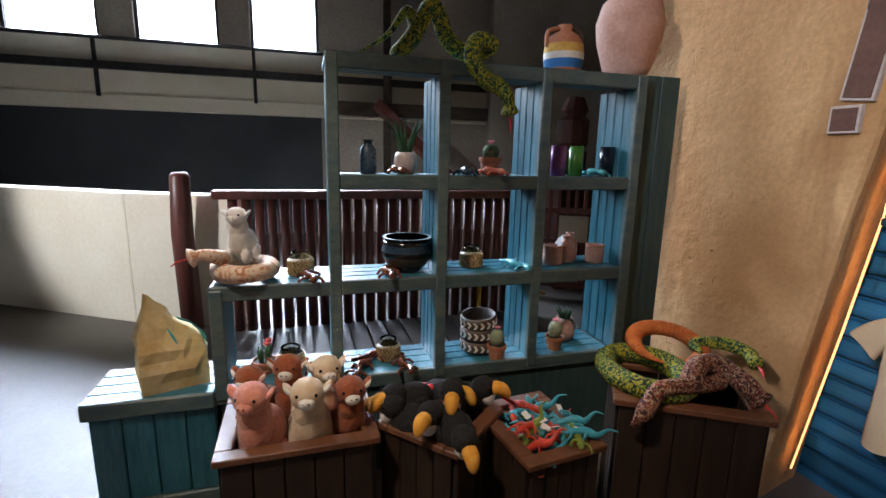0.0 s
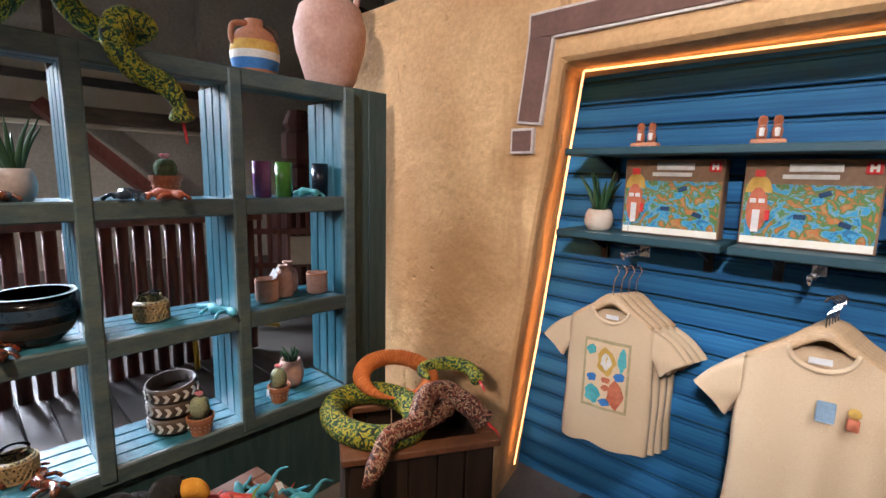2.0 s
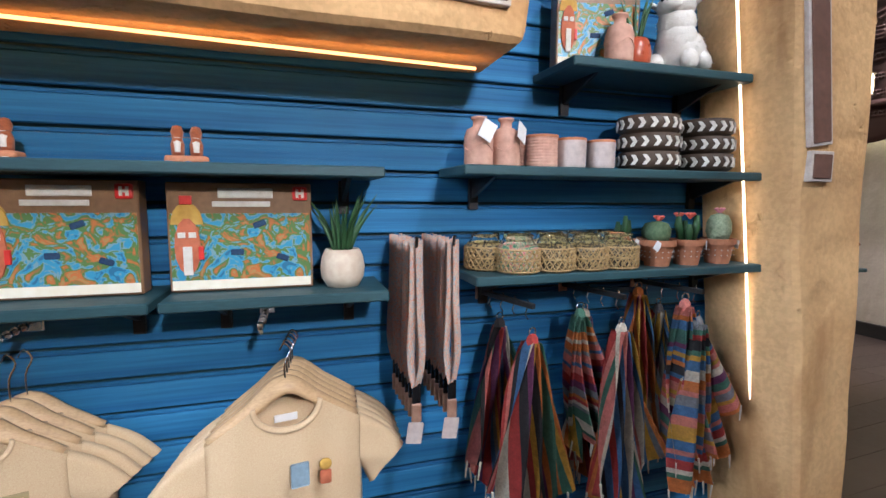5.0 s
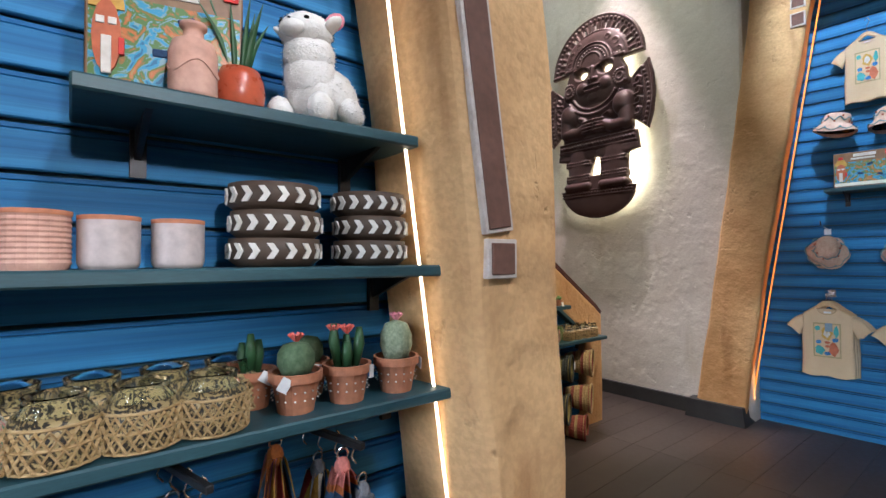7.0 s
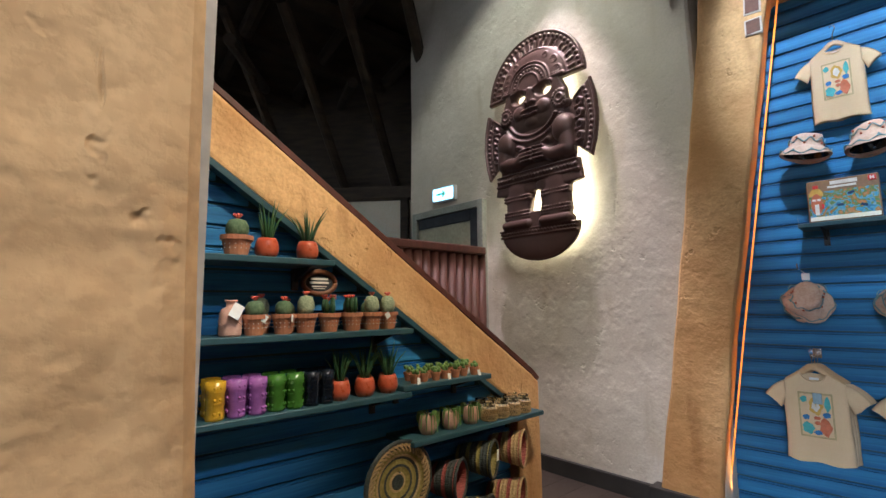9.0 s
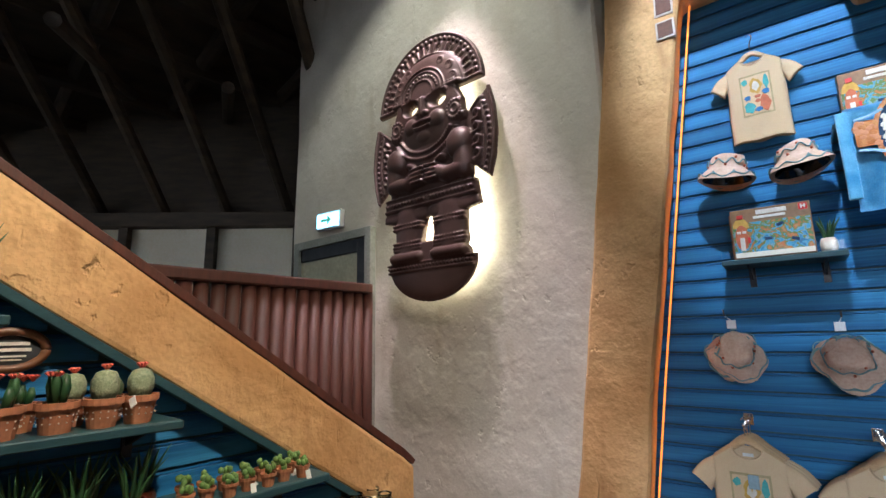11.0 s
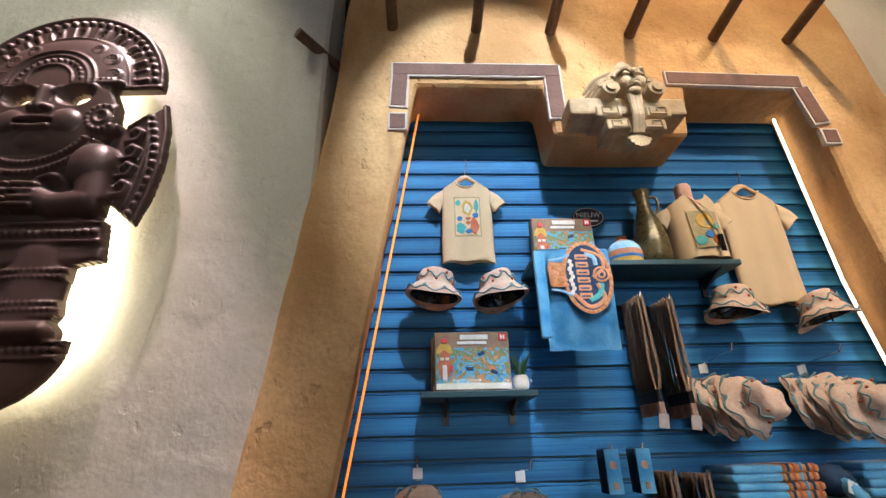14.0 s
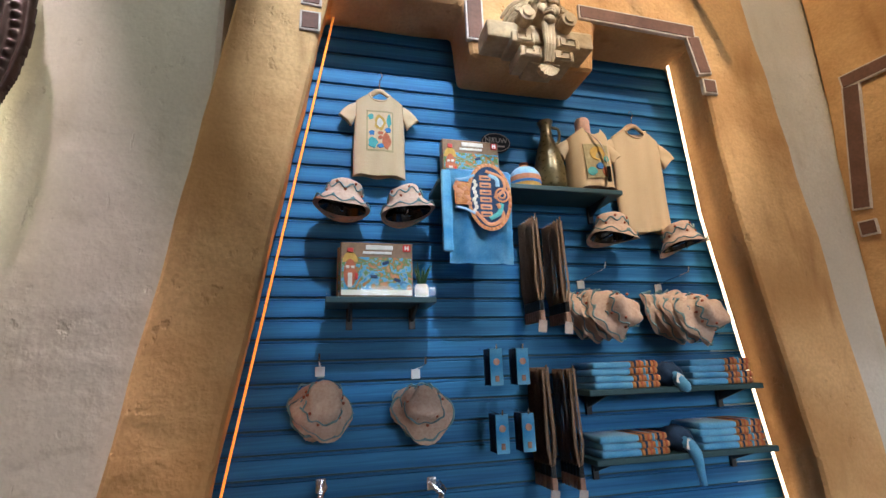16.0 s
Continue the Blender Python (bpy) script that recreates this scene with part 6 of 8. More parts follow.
def scarf(m, length, w, seed, lean=0.0, cross=False):
    """A gathered cloth hung by its corner from a ring; the stripes are woven in."""
    rnd = random.Random(seed)
    root = thing("woven_scarf", "striped colourful woven scarf hanging from a ring", "scarf", m, "woven scarves")
    nu, nv = 56, 34
    bm = bmesh.new()
    grid = []
    for j in range(nv + 1):
        v = j / nv
        row = []
        for i in range(nu + 1):
            u = i / nu - 0.5
            spread = 0.03 + (w - 0.03) * v ** 0.8
            x = u * spread + lean * v * v
            y = 0.035 * (0.3 + v) * math.sin(u * 19 + seed * 2) + 0.02 * math.sin(u * 41 + v * 5 + seed)
            z = -length * v * (1 - 0.28 * (2 * u) ** 2 * (1 if not cross else 1.8 * (0.5 + u)))
            row.append(bm.verts.new((x, y, z)))
        grid.append(row)
    cols, run = [], 0
    for i in range(max(nu, nv)):
        if run == 0:
            col, run = rnd.randrange(10), rnd.choice((1, 1, 1, 2, 2))
        cols.append(col)
        run -= 1
    for j in range(nv):
        for i in range(nu):
            f = bm.faces.new((grid[j][i], grid[j][i + 1], grid[j + 1][i + 1], grid[j + 1][i]))
            f.material_index = cols[j] if cross else cols[i]
    r = bmesh.ops.solidify(bm, geom=bm.faces[:], thickness=0.004)
    multi("cloth", bm, CLOTHS, root)
    for i in range(0, nu + 1, 4):
        p = Vector(grid_end(length, w, seed, lean, i / nu - 0.5, cross))
        part("fringe_strand", tube([p + Vector((0, 0, 0.006)), p + Vector((rnd.uniform(-0.012, 0.012), 0, -0.05))], [0.004, 0.002], 4), CLOTHS[3], root)
    part("ring", tube([(0.014 * math.cos(a), 0, 0.03 + 0.014 * math.sin(a)) for a in (2 * math.pi * k / 12 for k in range(13))], 0.0025, 5), CHROME, root)
    part("knot", ball(0.02, (0, 0, 0), (0.9, 0.9, 1.3), None, 2, 0.2), CLOTHS[cols[0]], root)
    return root


def grid_end(length, w, seed, lean, u, cross):
    return (u * w + lean, 0.035 * 1.3 * math.sin(u * 19 + seed * 2) + 0.02 * math.sin(u * 41 + 5 + seed), -length * (1 - 0.28 * (2 * u) ** 2 * (1 if not cross else 1.8 * (0.5 + u))))


for hx, zs, ends in ((1.95, 1.00, ((0, 0.56, 0.26, 0.0, 0), (1, 0.62, 0.34, 0.03, 0))), (2.27, 1.01, ((2, 0.58, 0.22, 0.02, 0), (3, 0.66, 0.36, 0.06, 0))), (2.58, 1.01, ((4, 0.52, 0.20, 0.0, 0), (5, 0.60, 0.34, 0.10, 1)))):
    arm = thing("scarf_rail", "dark metal display rail with scarf hooks", "hook", pose(hx, Y1, zs, 0, 0, 14), "scarf rails")
    part("plate", block(-0.022, 0.022, -0.006, 0, -0.03, 0.03, 0.003), COPPER, arm)
    part("arm", block(-0.008, 0.008, -0.27, 0, -0.012, 0.004, 0.002), STEEL, arm)
    for k in range(4):
        part("s_hook", tube(curve([(0, -0.06 - 0.06 * k, 0.012), (0.008, -0.06 - 0.06 * k, 0.0), (-0.006, -0.06 - 0.06 * k, -0.03), (0.006, -0.06 - 0.06 * k, -0.05)], 3), 0.002, 5), CHROME, arm)
    for q, (sd, L, w, lean, cr) in enumerate(ends):
        scarf(pose(hx + 0.03 + 0.05 * q, Y1 - 0.10 - 0.13 * q, zs - 0.10 - 0.02 * q, 0, 0, 20), L, w, sd + 1, lean, bool(cr))
scarf(pose(2.24, 3.10, 0.93), 0.45, 0.20, 11, 0.10, True)
scarf(pose(2.62, 3.05, 0.95), 0.55, 0.26, 14, 0.10, True)
scarf(pose(2.50, 3.14, 0.98), 0.50, 0.16, 17, 0.02, False)

# ---- tall niche: shelves and goods, in the wall's own frame ----


def C(s, d, z, rz=0, rx=0, ry=0):
    return MC @ pose(s, d, z, rx, ry, rz)


BACK = 0.342
shelf(C(0.13, BACK, 1.945), 0.51, 0.22)
shelf(C(0.66, BACK, 2.545), 1.05, 0.23)
shelf(C(1.37, BACK, 1.495), 1.02, 0.24)
shelf(C(1.37, BACK, 1.185), 1.04, 0.24)
game_box(C(0.193, 0.13, 1.947), 0.335, 0.255, label="printed board game box under clear film")
game_box(C(0.180, 0.21, 1.947), 0.335, 0.25, full=False, label="second board game box behind the first")
game_box(C(0.715, 0.22, 2.547), 0.32, 0.28, label="printed board game box behind a hanging towel")
aloe(C(0.575, 0.16, 1.945), CREAMPOT, 0.035, 0.065, 0.12, 9, 12, "small aloe plant in a cream pot")
lip(C(0.135, 0.124, 1.945), 0.50, 0.05)

shirt(C(0.385, 0.29, 3.085), 0.275, 0.48, 0.075, True, 21, False, "cream children's shirt with a printed panel on a hanger", None, 0.12)
shirt(C(1.965, 0.29, 3.02), 0.345, 0.66, 0.095, None, 22, False, "plain cream shirt on a hanger in the tall niche", None, 0.10)
for k in range(3):
    shirt(C(0.135 + 0.006 * k, 0.13 + 0.06 * k, 1.03 - 0.004 * k), 0.32, 0.52, 0.09, k == 0, 30 + k, k == 0, "cream children's shirt with a printed panel and tag" if k == 0 else "plain cream children's shirt on a hanger", None, 0.10)
for k in range(3):
    shirt(C(0.64 + 0.006 * k, 0.13 + 0.06 * k, 1.00 - 0.004 * k), 0.32, 0.52, 0.09, k == 0, 40 + k, k == 0, "cream children's shirt with a printed panel and tag" if k == 0 else "plain cream children's shirt on a hanger", None, 0.10)
arm_hook(C(0.135, BACK, 1.13), 0.22)
arm_hook(C(0.64, BACK, 1.10), 0.22)


def hat_mesh(seed=0, crush=0.0):
    """A bucket hat, crown up."""
    prof = [(0.165, 0.0), (0.150, 0.022), (0.118, 0.065), (0.107, 0.072), (0.098, 0.125), (0.090, 0.155), (0.075, 0.163), (0, 0.168)]
    idx = [0, 0, 0, 0, 0, 0, 0]
    bm = turned(prof, idx, 28)
    for v in bm.verts:
        a = math.atan2(v.co.y, v.co.x)
        k = noise.noise(v.co * 9 + Vector((seed * 3, 0, 0)))
        v.co *= 1 + crush * k
        if v.co.z < 0.03:
            v.co.z += 0.018 * math.cos(2 * a + seed)
    return bm


def bucket_hat(m, seed=0, crush=0.05, scale=1.0, label="pale patterned canvas bucket hat", inner=True):
    root = thing("bucket_hat", label, "hat", m @ Matrix.Diagonal((scale, scale, scale, 1)), "bucket hats")
    part("cloth", hat_mesh(seed, crush), HATCLOTH, root, smooth=True)
    if inner:
        part("lining", lathe([(0.138, 0.012), (0.104, 0.060), (0.094, 0.12), (0, 0.13)], 24), BLACKGLOSS, root, "black lining", True)
    for zz, rr, amp in ((0.018, 0.156, 0.010), (0.105, 0.107, 0.014)):
        bm = tube([((rr + 0.002) * math.cos(a), (rr + 0.002) * math.sin(a), zz + amp * math.sin(9 * a + seed) + 0.004) for a in (2 * math.pi * i / 72 for i in range(73))], 0.0048, 4)
        for v in bm.verts:
            v.co *= 1 + crush * noise.noise(v.co * 9 + Vector((seed * 3, 0, 0)))
            if v.co.z < 0.035:
                v.co.z += 0.018 * math.cos(2 * math.atan2(v.co.y, v.co.x) + seed)
        part("wave_print", bm, HATBLUE, root)
    for k in range(11):
        a = 2 * math.pi * (k + 0.3) / 11
        zz = 0.085 + 0.05 * (k % 2)
        rr = 0.107 if zz < 0.1 else 0.098
        part("dot", ball(0.009, (rr * math.cos(a), rr * math.sin(a), zz), (1, 1, 1.1), bmesh.new(), 1), HATRED, root)
    return root


for k, (s, z) in enumerate(((0.195, 2.385), (0.525, 2.375), (1.665, 2.285), (2.125, 2.255))):
    bucket_hat(C(s, 0.20, z, 0, (-1, -5, 0, -6)[k], (8, -10, 3, -12)[k]) @ pose(0, 0, 0, 0, 0, 40 * k), k, 0.06, 0.85, "pale patterned bucket hat on a wall peg")
    peg = thing("hat_peg", "short chrome hat peg on the wall", "hook", C(s, BACK, z + 0.03), "hat pegs")
    part("rod", tube([(0, 0, 0), (0, -0.16, 0.0), (0, -0.165, -0.045)], 0.006, 6), CHROME, peg)
    part("plate", block(-0.015, 0.015, -0.005, 0, -0.025, 0.025, 0.002), CHROME, peg)
for g, (s, z, n, sd) in enumerate(((0.135, 1.455, 2, 0.05), (0.59, 1.43, 2, 0.05), (1.54, 1.885, 4, 0.0), (2.04, 1.87, 4, 0.0))):
    hk = thing("hat_hook", "chrome wire hook carrying stacked hats", "hook", C(s - 0.02, BACK, z + 0.19), "hat hooks")
    part("rod", tube([(0, 0, 0), (0, -0.26, 0.02), (0, -0.27, 0.05)], 0.004, 6), CHROME, hk)
    part("ticket", block(-0.022, 0.022, -0.010, -0.004, -0.045, 0.0, 0.002), LABELWHITE, hk)
    for k in range(n):
        bucket_hat(C(s - 0.035 * (n - 1 - k) * (0.8 if g > 1 else 0.3), 0.29 - 0.055 * k, z - 0.012 * k, 0, 0, 0) @ pose(0, 0, 0, (60, 60, 72, 72)[g], 0, (4, -6, 24, 22)[g]) @ pose(0, 0, 0, 0, 0, 47 * k + 20 * g), k + 7 * g, 0.32, 0.80 if g < 2 else 0.86, "crumpled pale patterned bucket hat on a hook", False)

# towel hanging over the shelf, vases, mannequin bust, round sign
tw = thing("beach_towel", "bright blue printed towel hanging over the shelf", "towel", C(0.70, 0.075, 2.60))
bm = bmesh.new()
nu, nv = 12, 18
g = [[bm.verts.new((0.335 * i / nu + 0.02 * j / nv * math.sin(i), 0.012 * math.sin(i * 1.1 + 1) * j / nv + (0.03 if j == 0 else 0), -0.50 * j / nv)) for i in range(nu + 1)] for j in range(nv + 1)]
for j in range(nv):
    for i in range(nu):
        bm.faces.new((g[j][i], g[j][i + 1], g[j + 1][i + 1], g[j + 1][i]))
bmesh.ops.solidify(bm, geom=bm.faces[:], thickness=0.018)
part("cloth", bm, TOWELBLUE, tw, smooth=True)
bm = tinted(None, slab(arc(0.205, -0.165, 0.118, 0.178, 0, 360, 30)[:-1], -0.004, 0.0), 0)
tinted(bm, slab(arc(0.205, -0.165, 0.100, 0.160, 0, 360, 30)[:-1], -0.006, -0.002), 1)
for k in range(34):
    a = 2 * math.pi * k / 34
    tinted(bm, ball(0.0085, (0.205 + 0.109 * math.cos(a), -0.006, -0.165 + 0.169 * math.sin(a)), (1, 0.5, 1.2), None, 1), 4)
tinted(bm, tube(curve([(0.13, -0.008, -0.25), (0.20, -0.008, -0.31), (0.27, -0.008, -0.27), (0.245, -0.008, -0.20)], 6), 0.013, 6, None, 0.6), 4)
tinted(bm, tube(curve([(0.19, -0.008, -0.03), (0.27, -0.008, -0.06), (0.285, -0.008, -0.12), (0.23, -0.008, -0.17)], 6), 0.011, 6, None, 0.6), 4)
tinted(bm, tube(curve([(0.20, -0.008, -0.28), (0.25, -0.008, -0.25), (0.265, -0.008, -0.20)], 6), 0.016, 6, None, 0.6), 2)
tinted(bm, tube(curve([(0.205, -0.008, -0.05), (0.245, -0.008, -0.07), (0.25, -0.008, -0.11)], 6), 0.016, 6, None, 0.6), 5)
for r in (0.034, 0.016):
    tinted(bm, tube([(0.27 + r * math.cos(a), -0.012, -0.155 + r * math.sin(a)) for a in (2 * math.pi * k / 18 for k in range(19))], 0.0075, 6, None, 0.6), 4)
for k in range(6):
    z0 = -0.055 - 0.038 * k
    tinted(bm, block(0.155, 0.215, -0.012, -0.005, z0 - 0.027, z0, 0.004, 2), 3)
    tinted(bm, block(0.165, 0.205, -0.014, -0.010, z0 - 0.019, z0 - 0.012, 0.001), 1)
for k in range(9):
    tinted(bm, ball(0.012, (0.130 + 0.006 * math.sin(k * 2.1), -0.006, -0.09 - 0.019 * k), (1, 0.4, 1.1), None, 1), 6)
tinted(bm, block(0.025, 0.105, -0.010, 0.0, -0.215, -0.095, 0.015, 2), 0)
r6 = random.Random(6)
for k in range(26):
    tinted(bm, ball(r6.uniform(0.008, 0.016), (r6.uniform(0.03, 0.10), -0.010, r6.uniform(-0.21, -0.10)), (1.2, 0.5, 1), None, 1), (0, 4, 4)[k % 3])
for zz in (-0.085, -0.228):
    tinted(bm, tube(curve([(0.03, -0.008, zz), (0.08, -0.008, zz + (0.008 if zz > -0.1 else -0.008)), (0.13, -0.008, zz + (0.03 if zz > -0.1 else -0.03))], 4), 0.009, 6, None, 0.6), 5)
PALEBLUE = mat("pale_blue_print", (0.22, 0.42, 0.62), (0.32, 0.52, 0.70), 14, 0.9, 0, 0)
CORAL = mat("coral_print", (0.58, 0.24, 0.12), (0.66, 0.32, 0.18), 20, 0.9, 0, 0)
multi("print", bm, [TOWELORANGE, TOWELDARK, TEAL, CORAL, CORAL, PALEBLUE, CHALK], tw, smooth=False).matrix_basis = pose(0, -0.026, 0) @ Matrix.Diagonal((1, 0.4, 1, 1))
part("back_fold", block(-0.03, 0.02, 0.0, 0.03, -0.44, -0.02, 0.008, 2), TOWELBLUE, tw)

vase = part("ceramic_vase", turned([(0, 0), (0.07, 0), (0.088, 0.03), (0.09, 0.045), (0.088, 0.075), (0.08, 0.10), (0.06, 0.125), (0.022, 0.15), (0.026, 0.165), (0.018, 0.165)], [2, 2, 3, 0, 1, 1, 0, 0, 0], 24), None, smooth=True)
for mm in (TERRA, PALEBLUE, MUSTARD, ROYAL):
    vase.data.materials.append(mm)
vase.matrix_world = C(1.18, 0.22, 2.545)
tagged(vase, "small round vase with orange and blue bands", "vase")
GOLD = mat("dull_gold_glaze", (0.10, 0.075, 0.03), (0.20, 0.15, 0.07), 10, 0.3, 0.4, 0.2, 50, depth=0.002)
jug = thing("gold_jug", "tall dull gold jug with a small handle", "jug", C(1.335, 0.22, 2.545))
part("body", lathe([(0, 0), (0.075, 0), (0.092, 0.05), (0.088, 0.14), (0.062, 0.26), (0.034, 0.34), (0.031, 0.40), (0.045, 0.44), (0.04, 0.44), (0.026, 0.39), (0, 0.38)], 26), GOLD, jug, smooth=True)
part("handle", tube(curve([(0.033, 0, 0.41), (0.08, 0, 0.40), (0.078, 0, 0.33), (0.045, 0, 0.30)], 4), 0.009, 6), GOLD, jug, smooth=True)
bust = thing("display_torso", "headless display torso wearing a printed shirt", "mannequin", C(1.58, 0.23, 2.545))
part("torso", lathe([(0, 0), (0.085, 0), (0.09, 0.12), (0.095, 0.25), (0.085, 0.33), (0.050, 0.37), (0.043, 0.40), (0.043, 0.47), (0.035, 0.485), (0, 0.487)], 22), PINKCLAY, bust, smooth=True)
cloth, sleeves = shirt_mesh(0.27, 0.37, 0.08, 51, 0.20, 0.4)
part("shirt", moved(cloth, pose(0, 0, 0.385)), COTTON, bust, "cream shirt with a printed panel", True)
for own in sleeves:
    part("sleeve", moved(own, pose(0, 0, 0.385)), COTTON, bust, smooth=True)
bm = tinted(None, block(-0.075, 0.075, -0.132, -0.129, 0.06, 0.27, 0), 0)
bmesh.ops.subdivide_edges(bm, edges=bm.edges[:], cuts=7, use_grid_fill=True)
for i, (x, z, r, mi) in enumerate(((0, 0.21, 0.045, 1), (-0.045, 0.10, 0.026, 2), (0.04, 0.10, 0.03, 3), (0.0, 0.13, 0.02, 4), (0.05, 0.18, 0.018, 2))):
    tinted(bm, slab([(x + r * math.cos(a), z + r * math.sin(a)) for a in (2 * math.pi * k / 12 for k in range(12))], -0.136 - 0.001 * i, -0.130), mi)
for v in bm.verts:
    v.co.y += 0.122 - shirt_face(v.co.x, v.co.z - 0.385, 0.27, 0.37, 51, 0.12, 0.4)
multi("print", bm, [PRINTGREEN, MUSTARD, TEAL, RUST, ROYAL], bust, smooth=False)
part("lanyard", tube(curve([(-0.05, -0.06, 0.40), (0.01, -0.145, 0.26), (0.035, -0.15, 0.12), (0.036, -0.15, 0.07)], 4), 0.008, 4, None, 0.3), LANPALE, bust)
part("clip", block(0.024, 0.048, -0.158, -0.146, 0.03, 0.12, 0.003), BLACKGLOSS, bust)

nieuw = thing("round_sign", "dark oval sign with pale lettering", "sign", C(1.065, 0.33, 2.885))
part("plate", slab(arc(0, 0, 0.09, 0.062, 0, 360, 30)[:-1], -0.01, 0.008, 0.003), SHADOWWALL, nieuw)
part("border", tube([(0.083 * math.cos(a), -0.012, 0.056 * math.sin(a)) for a in (2 * math.pi * k / 30 for k in range(31))], 0.002, 4), CHALK, nieuw)


def lettering(name, text, size, matl, parent, m):
    cu = bpy.data.curves.new(name, "FONT")
    cu.body, cu.size, cu.align_x, cu.align_y, cu.extrude = text, size, "CENTER", "CENTER", 0.001
    ob = new(name, cu)
    cu.materials.append(matl)
    ob.parent = parent
    ob.matrix_basis = m
    return ob


lettering("lettering", "NIEUW", 0.042, CHALK, nieuw, pose(0, -0.012, 0.012, 90, 0, 0))
part("small_print", block(-0.05, 0.05, -0.013, -0.01, -0.028, -0.020, 0), CHALK, nieuw)

# lanyards and hanging packs in the tall niche
for k, (s, z, n) in enumerate(((1.175, 2.375, 8), (1.315, 2.365, 8), (1.165, 1.61, 7), (1.305, 1.60, 7))):
    lanyards(C(s, BACK, z), n, 0.44, LANBROWN, 0.019, 0.21, "bunch of brown patterned lanyards on a hook")
for k, (s, z) in enumerate(((0.905, 1.70), (1.035, 1.70), (0.915, 1.41), (1.04, 1.41))):
    root = thing("hanging_pack", "narrow blue retail packs on a hook", "pack", C(s, BACK, z), "hanging blue packs")
    part("hook", tube([(0, 0, 0.01), (0, -0.26, 0.0), (0, -0.265, 0.02)], 0.004, 6), CHROME, root)
    for q in range(5):
        part("card", block(-0.03, 0.03, -0.25 + 0.022 * q, -0.244 + 0.022 * q, -0.165, 0.0, 0.001), TOWELBLUE if q == 0 else TOWELDARK, root)
    part("motif", join(slab(arc(0, -0.06, 0.016, 0.016, 0, 360, 10)[:-1], -0.2535, -0.249), block(-0.009, 0.009, -0.2535, -0.249, -0.148, -0.122, 0)), COPPER, root)

# folded towels


def folded_pile(m, w, d, n, label="stack of folded blue printed towels"):
    root = thing("folded_towels", label, "towel", m, "stacks of folded towels")
    for k in range(n):
        z = 0.033 * k
        bm = tinted(None, block(0, w * 0.58, -d, 0, z, z + 0.031, 0.012, 2), 0)
        tinted(bm, block(w * 0.575, w, -d * 1.0, 0, z, z + 0.031, 0.012, 2), 1)
        for q in range(5):
            tinted(bm, block(w * (0.62 + 0.075 * q), w * (0.655 + 0.075 * q), -d - 0.002, -d * 0.2, z + 0.004, z + 0.033, 0.002), (2, 3, 0, 2, 3)[q])
        for v in bm.verts:
            v.co.z += 0.006 * noise.noise(v.co * 12 + Vector((k, 0, 0)))
            v.co.x += 0.008 * math.sin(k * 2.1)
        multi("towel", bm, [TOWELBLUE, TOWELORANGE, TOWELDARK, RUST], root)
    return root


for z in (1.495, 1.185):
    folded_pile(C(1.41, BACK - 0.01, z), 0.37, 0.215, 4 if z > 1.3 else 3)
    folded_pile(C(1.97, BACK - 0.01, z), 0.38, 0.215, 4, "stack of folded blue towels with orange print")
    roll = thing("tied_towel", "crumpled dark blue towel tied with a tag", "towel", C(1.87, 0.19, z), "tied towels")
    part("cloth", ball(0.07, (0, 0, 0.06), (1.0, 1.2, 0.85), None, 3, 0.35), TOWELDARK, roll, smooth=True)
    part("tail", tube(curve([(0.0, -0.06, 0.06), (0.02, -0.11, 0.0), (0.03, -0.12, -0.14 if z < 1.3 else -0.02)], 4), [0.03] * 5 + [0.025, 0.02, 0.018, 0.015], 7), TOWELBLUE, roll, smooth=True)
    part("card", moved(block(-0.02, 0.02, -0.001, 0.001, -0.05, 0, 0), pose(0.01, -0.10, 0.06, -10, 25, 0)), LABELWHITE, roll)

# ---- goods on the stair shelves ----
YS = 4.522
for x, z, w in ((3.30, 1.668, 0.81), (3.30, 1.345, 1.26), (3.30, 1.033, 1.25), (4.50, 1.063, 0.63), (4.56, 0.785, 1.05)):
    shelf(pose(x, YS, z), w)
cactus(pose(3.705, 4.36, 1.668), "round", 0.058, 0.085, 1, FLOWER, "round cactus with a coral flower in a terracotta pot", False)
aloe(pose(3.83, 4.36, 1.668), REDPOT, 0.05, 0.085, 0.17, 10, 21, "spiky aloe plant in an orange-red pot")
aloe(pose(4.015, 4.36, 1.668), REDPOT, 0.05, 0.085, 0.17, 10, 22, "spiky aloe plant in an orange-red pot")
for k, (x, kd) in enumerate(((3.785, "round"), (3.91, "round"), (4.01, "pale"), (4.125, "dark"), (4.245, "dark"), (4.355, "pale"), (4.45, "pale"))):
    cactus(pose(x, 4.35, 1.345, 0, 0, 50 * k), kd, 0.048, 0.085, k + 20, FLOWER)
for k, x in enumerate((3.85, 3.97, 4.18, 4.30, 4.40)):
    cactus(pose(x, 4.46, 1.345, 0, 0, 50 * k), ("pale", "round", "dark")[k % 3], 0.045, 0.08, k + 40, FLOWER, tag=False)
bottle(pose(3.69, 4.35, 1.345), "pale pink clay bottle with a price card")
MUGS = [mat("mug_" + n, c, tuple(q * 1.4 for q in c), 10, 0.2, 0, 0.1, 50, depth=0.002) for n, c in (("yellow", (0.5, 0.28, 0.02)), ("purple", (0.28, 0.10, 0.30)), ("green", (0.05, 0.15, 0.02)), ("black", (0.006, 0.009, 0.015)))]


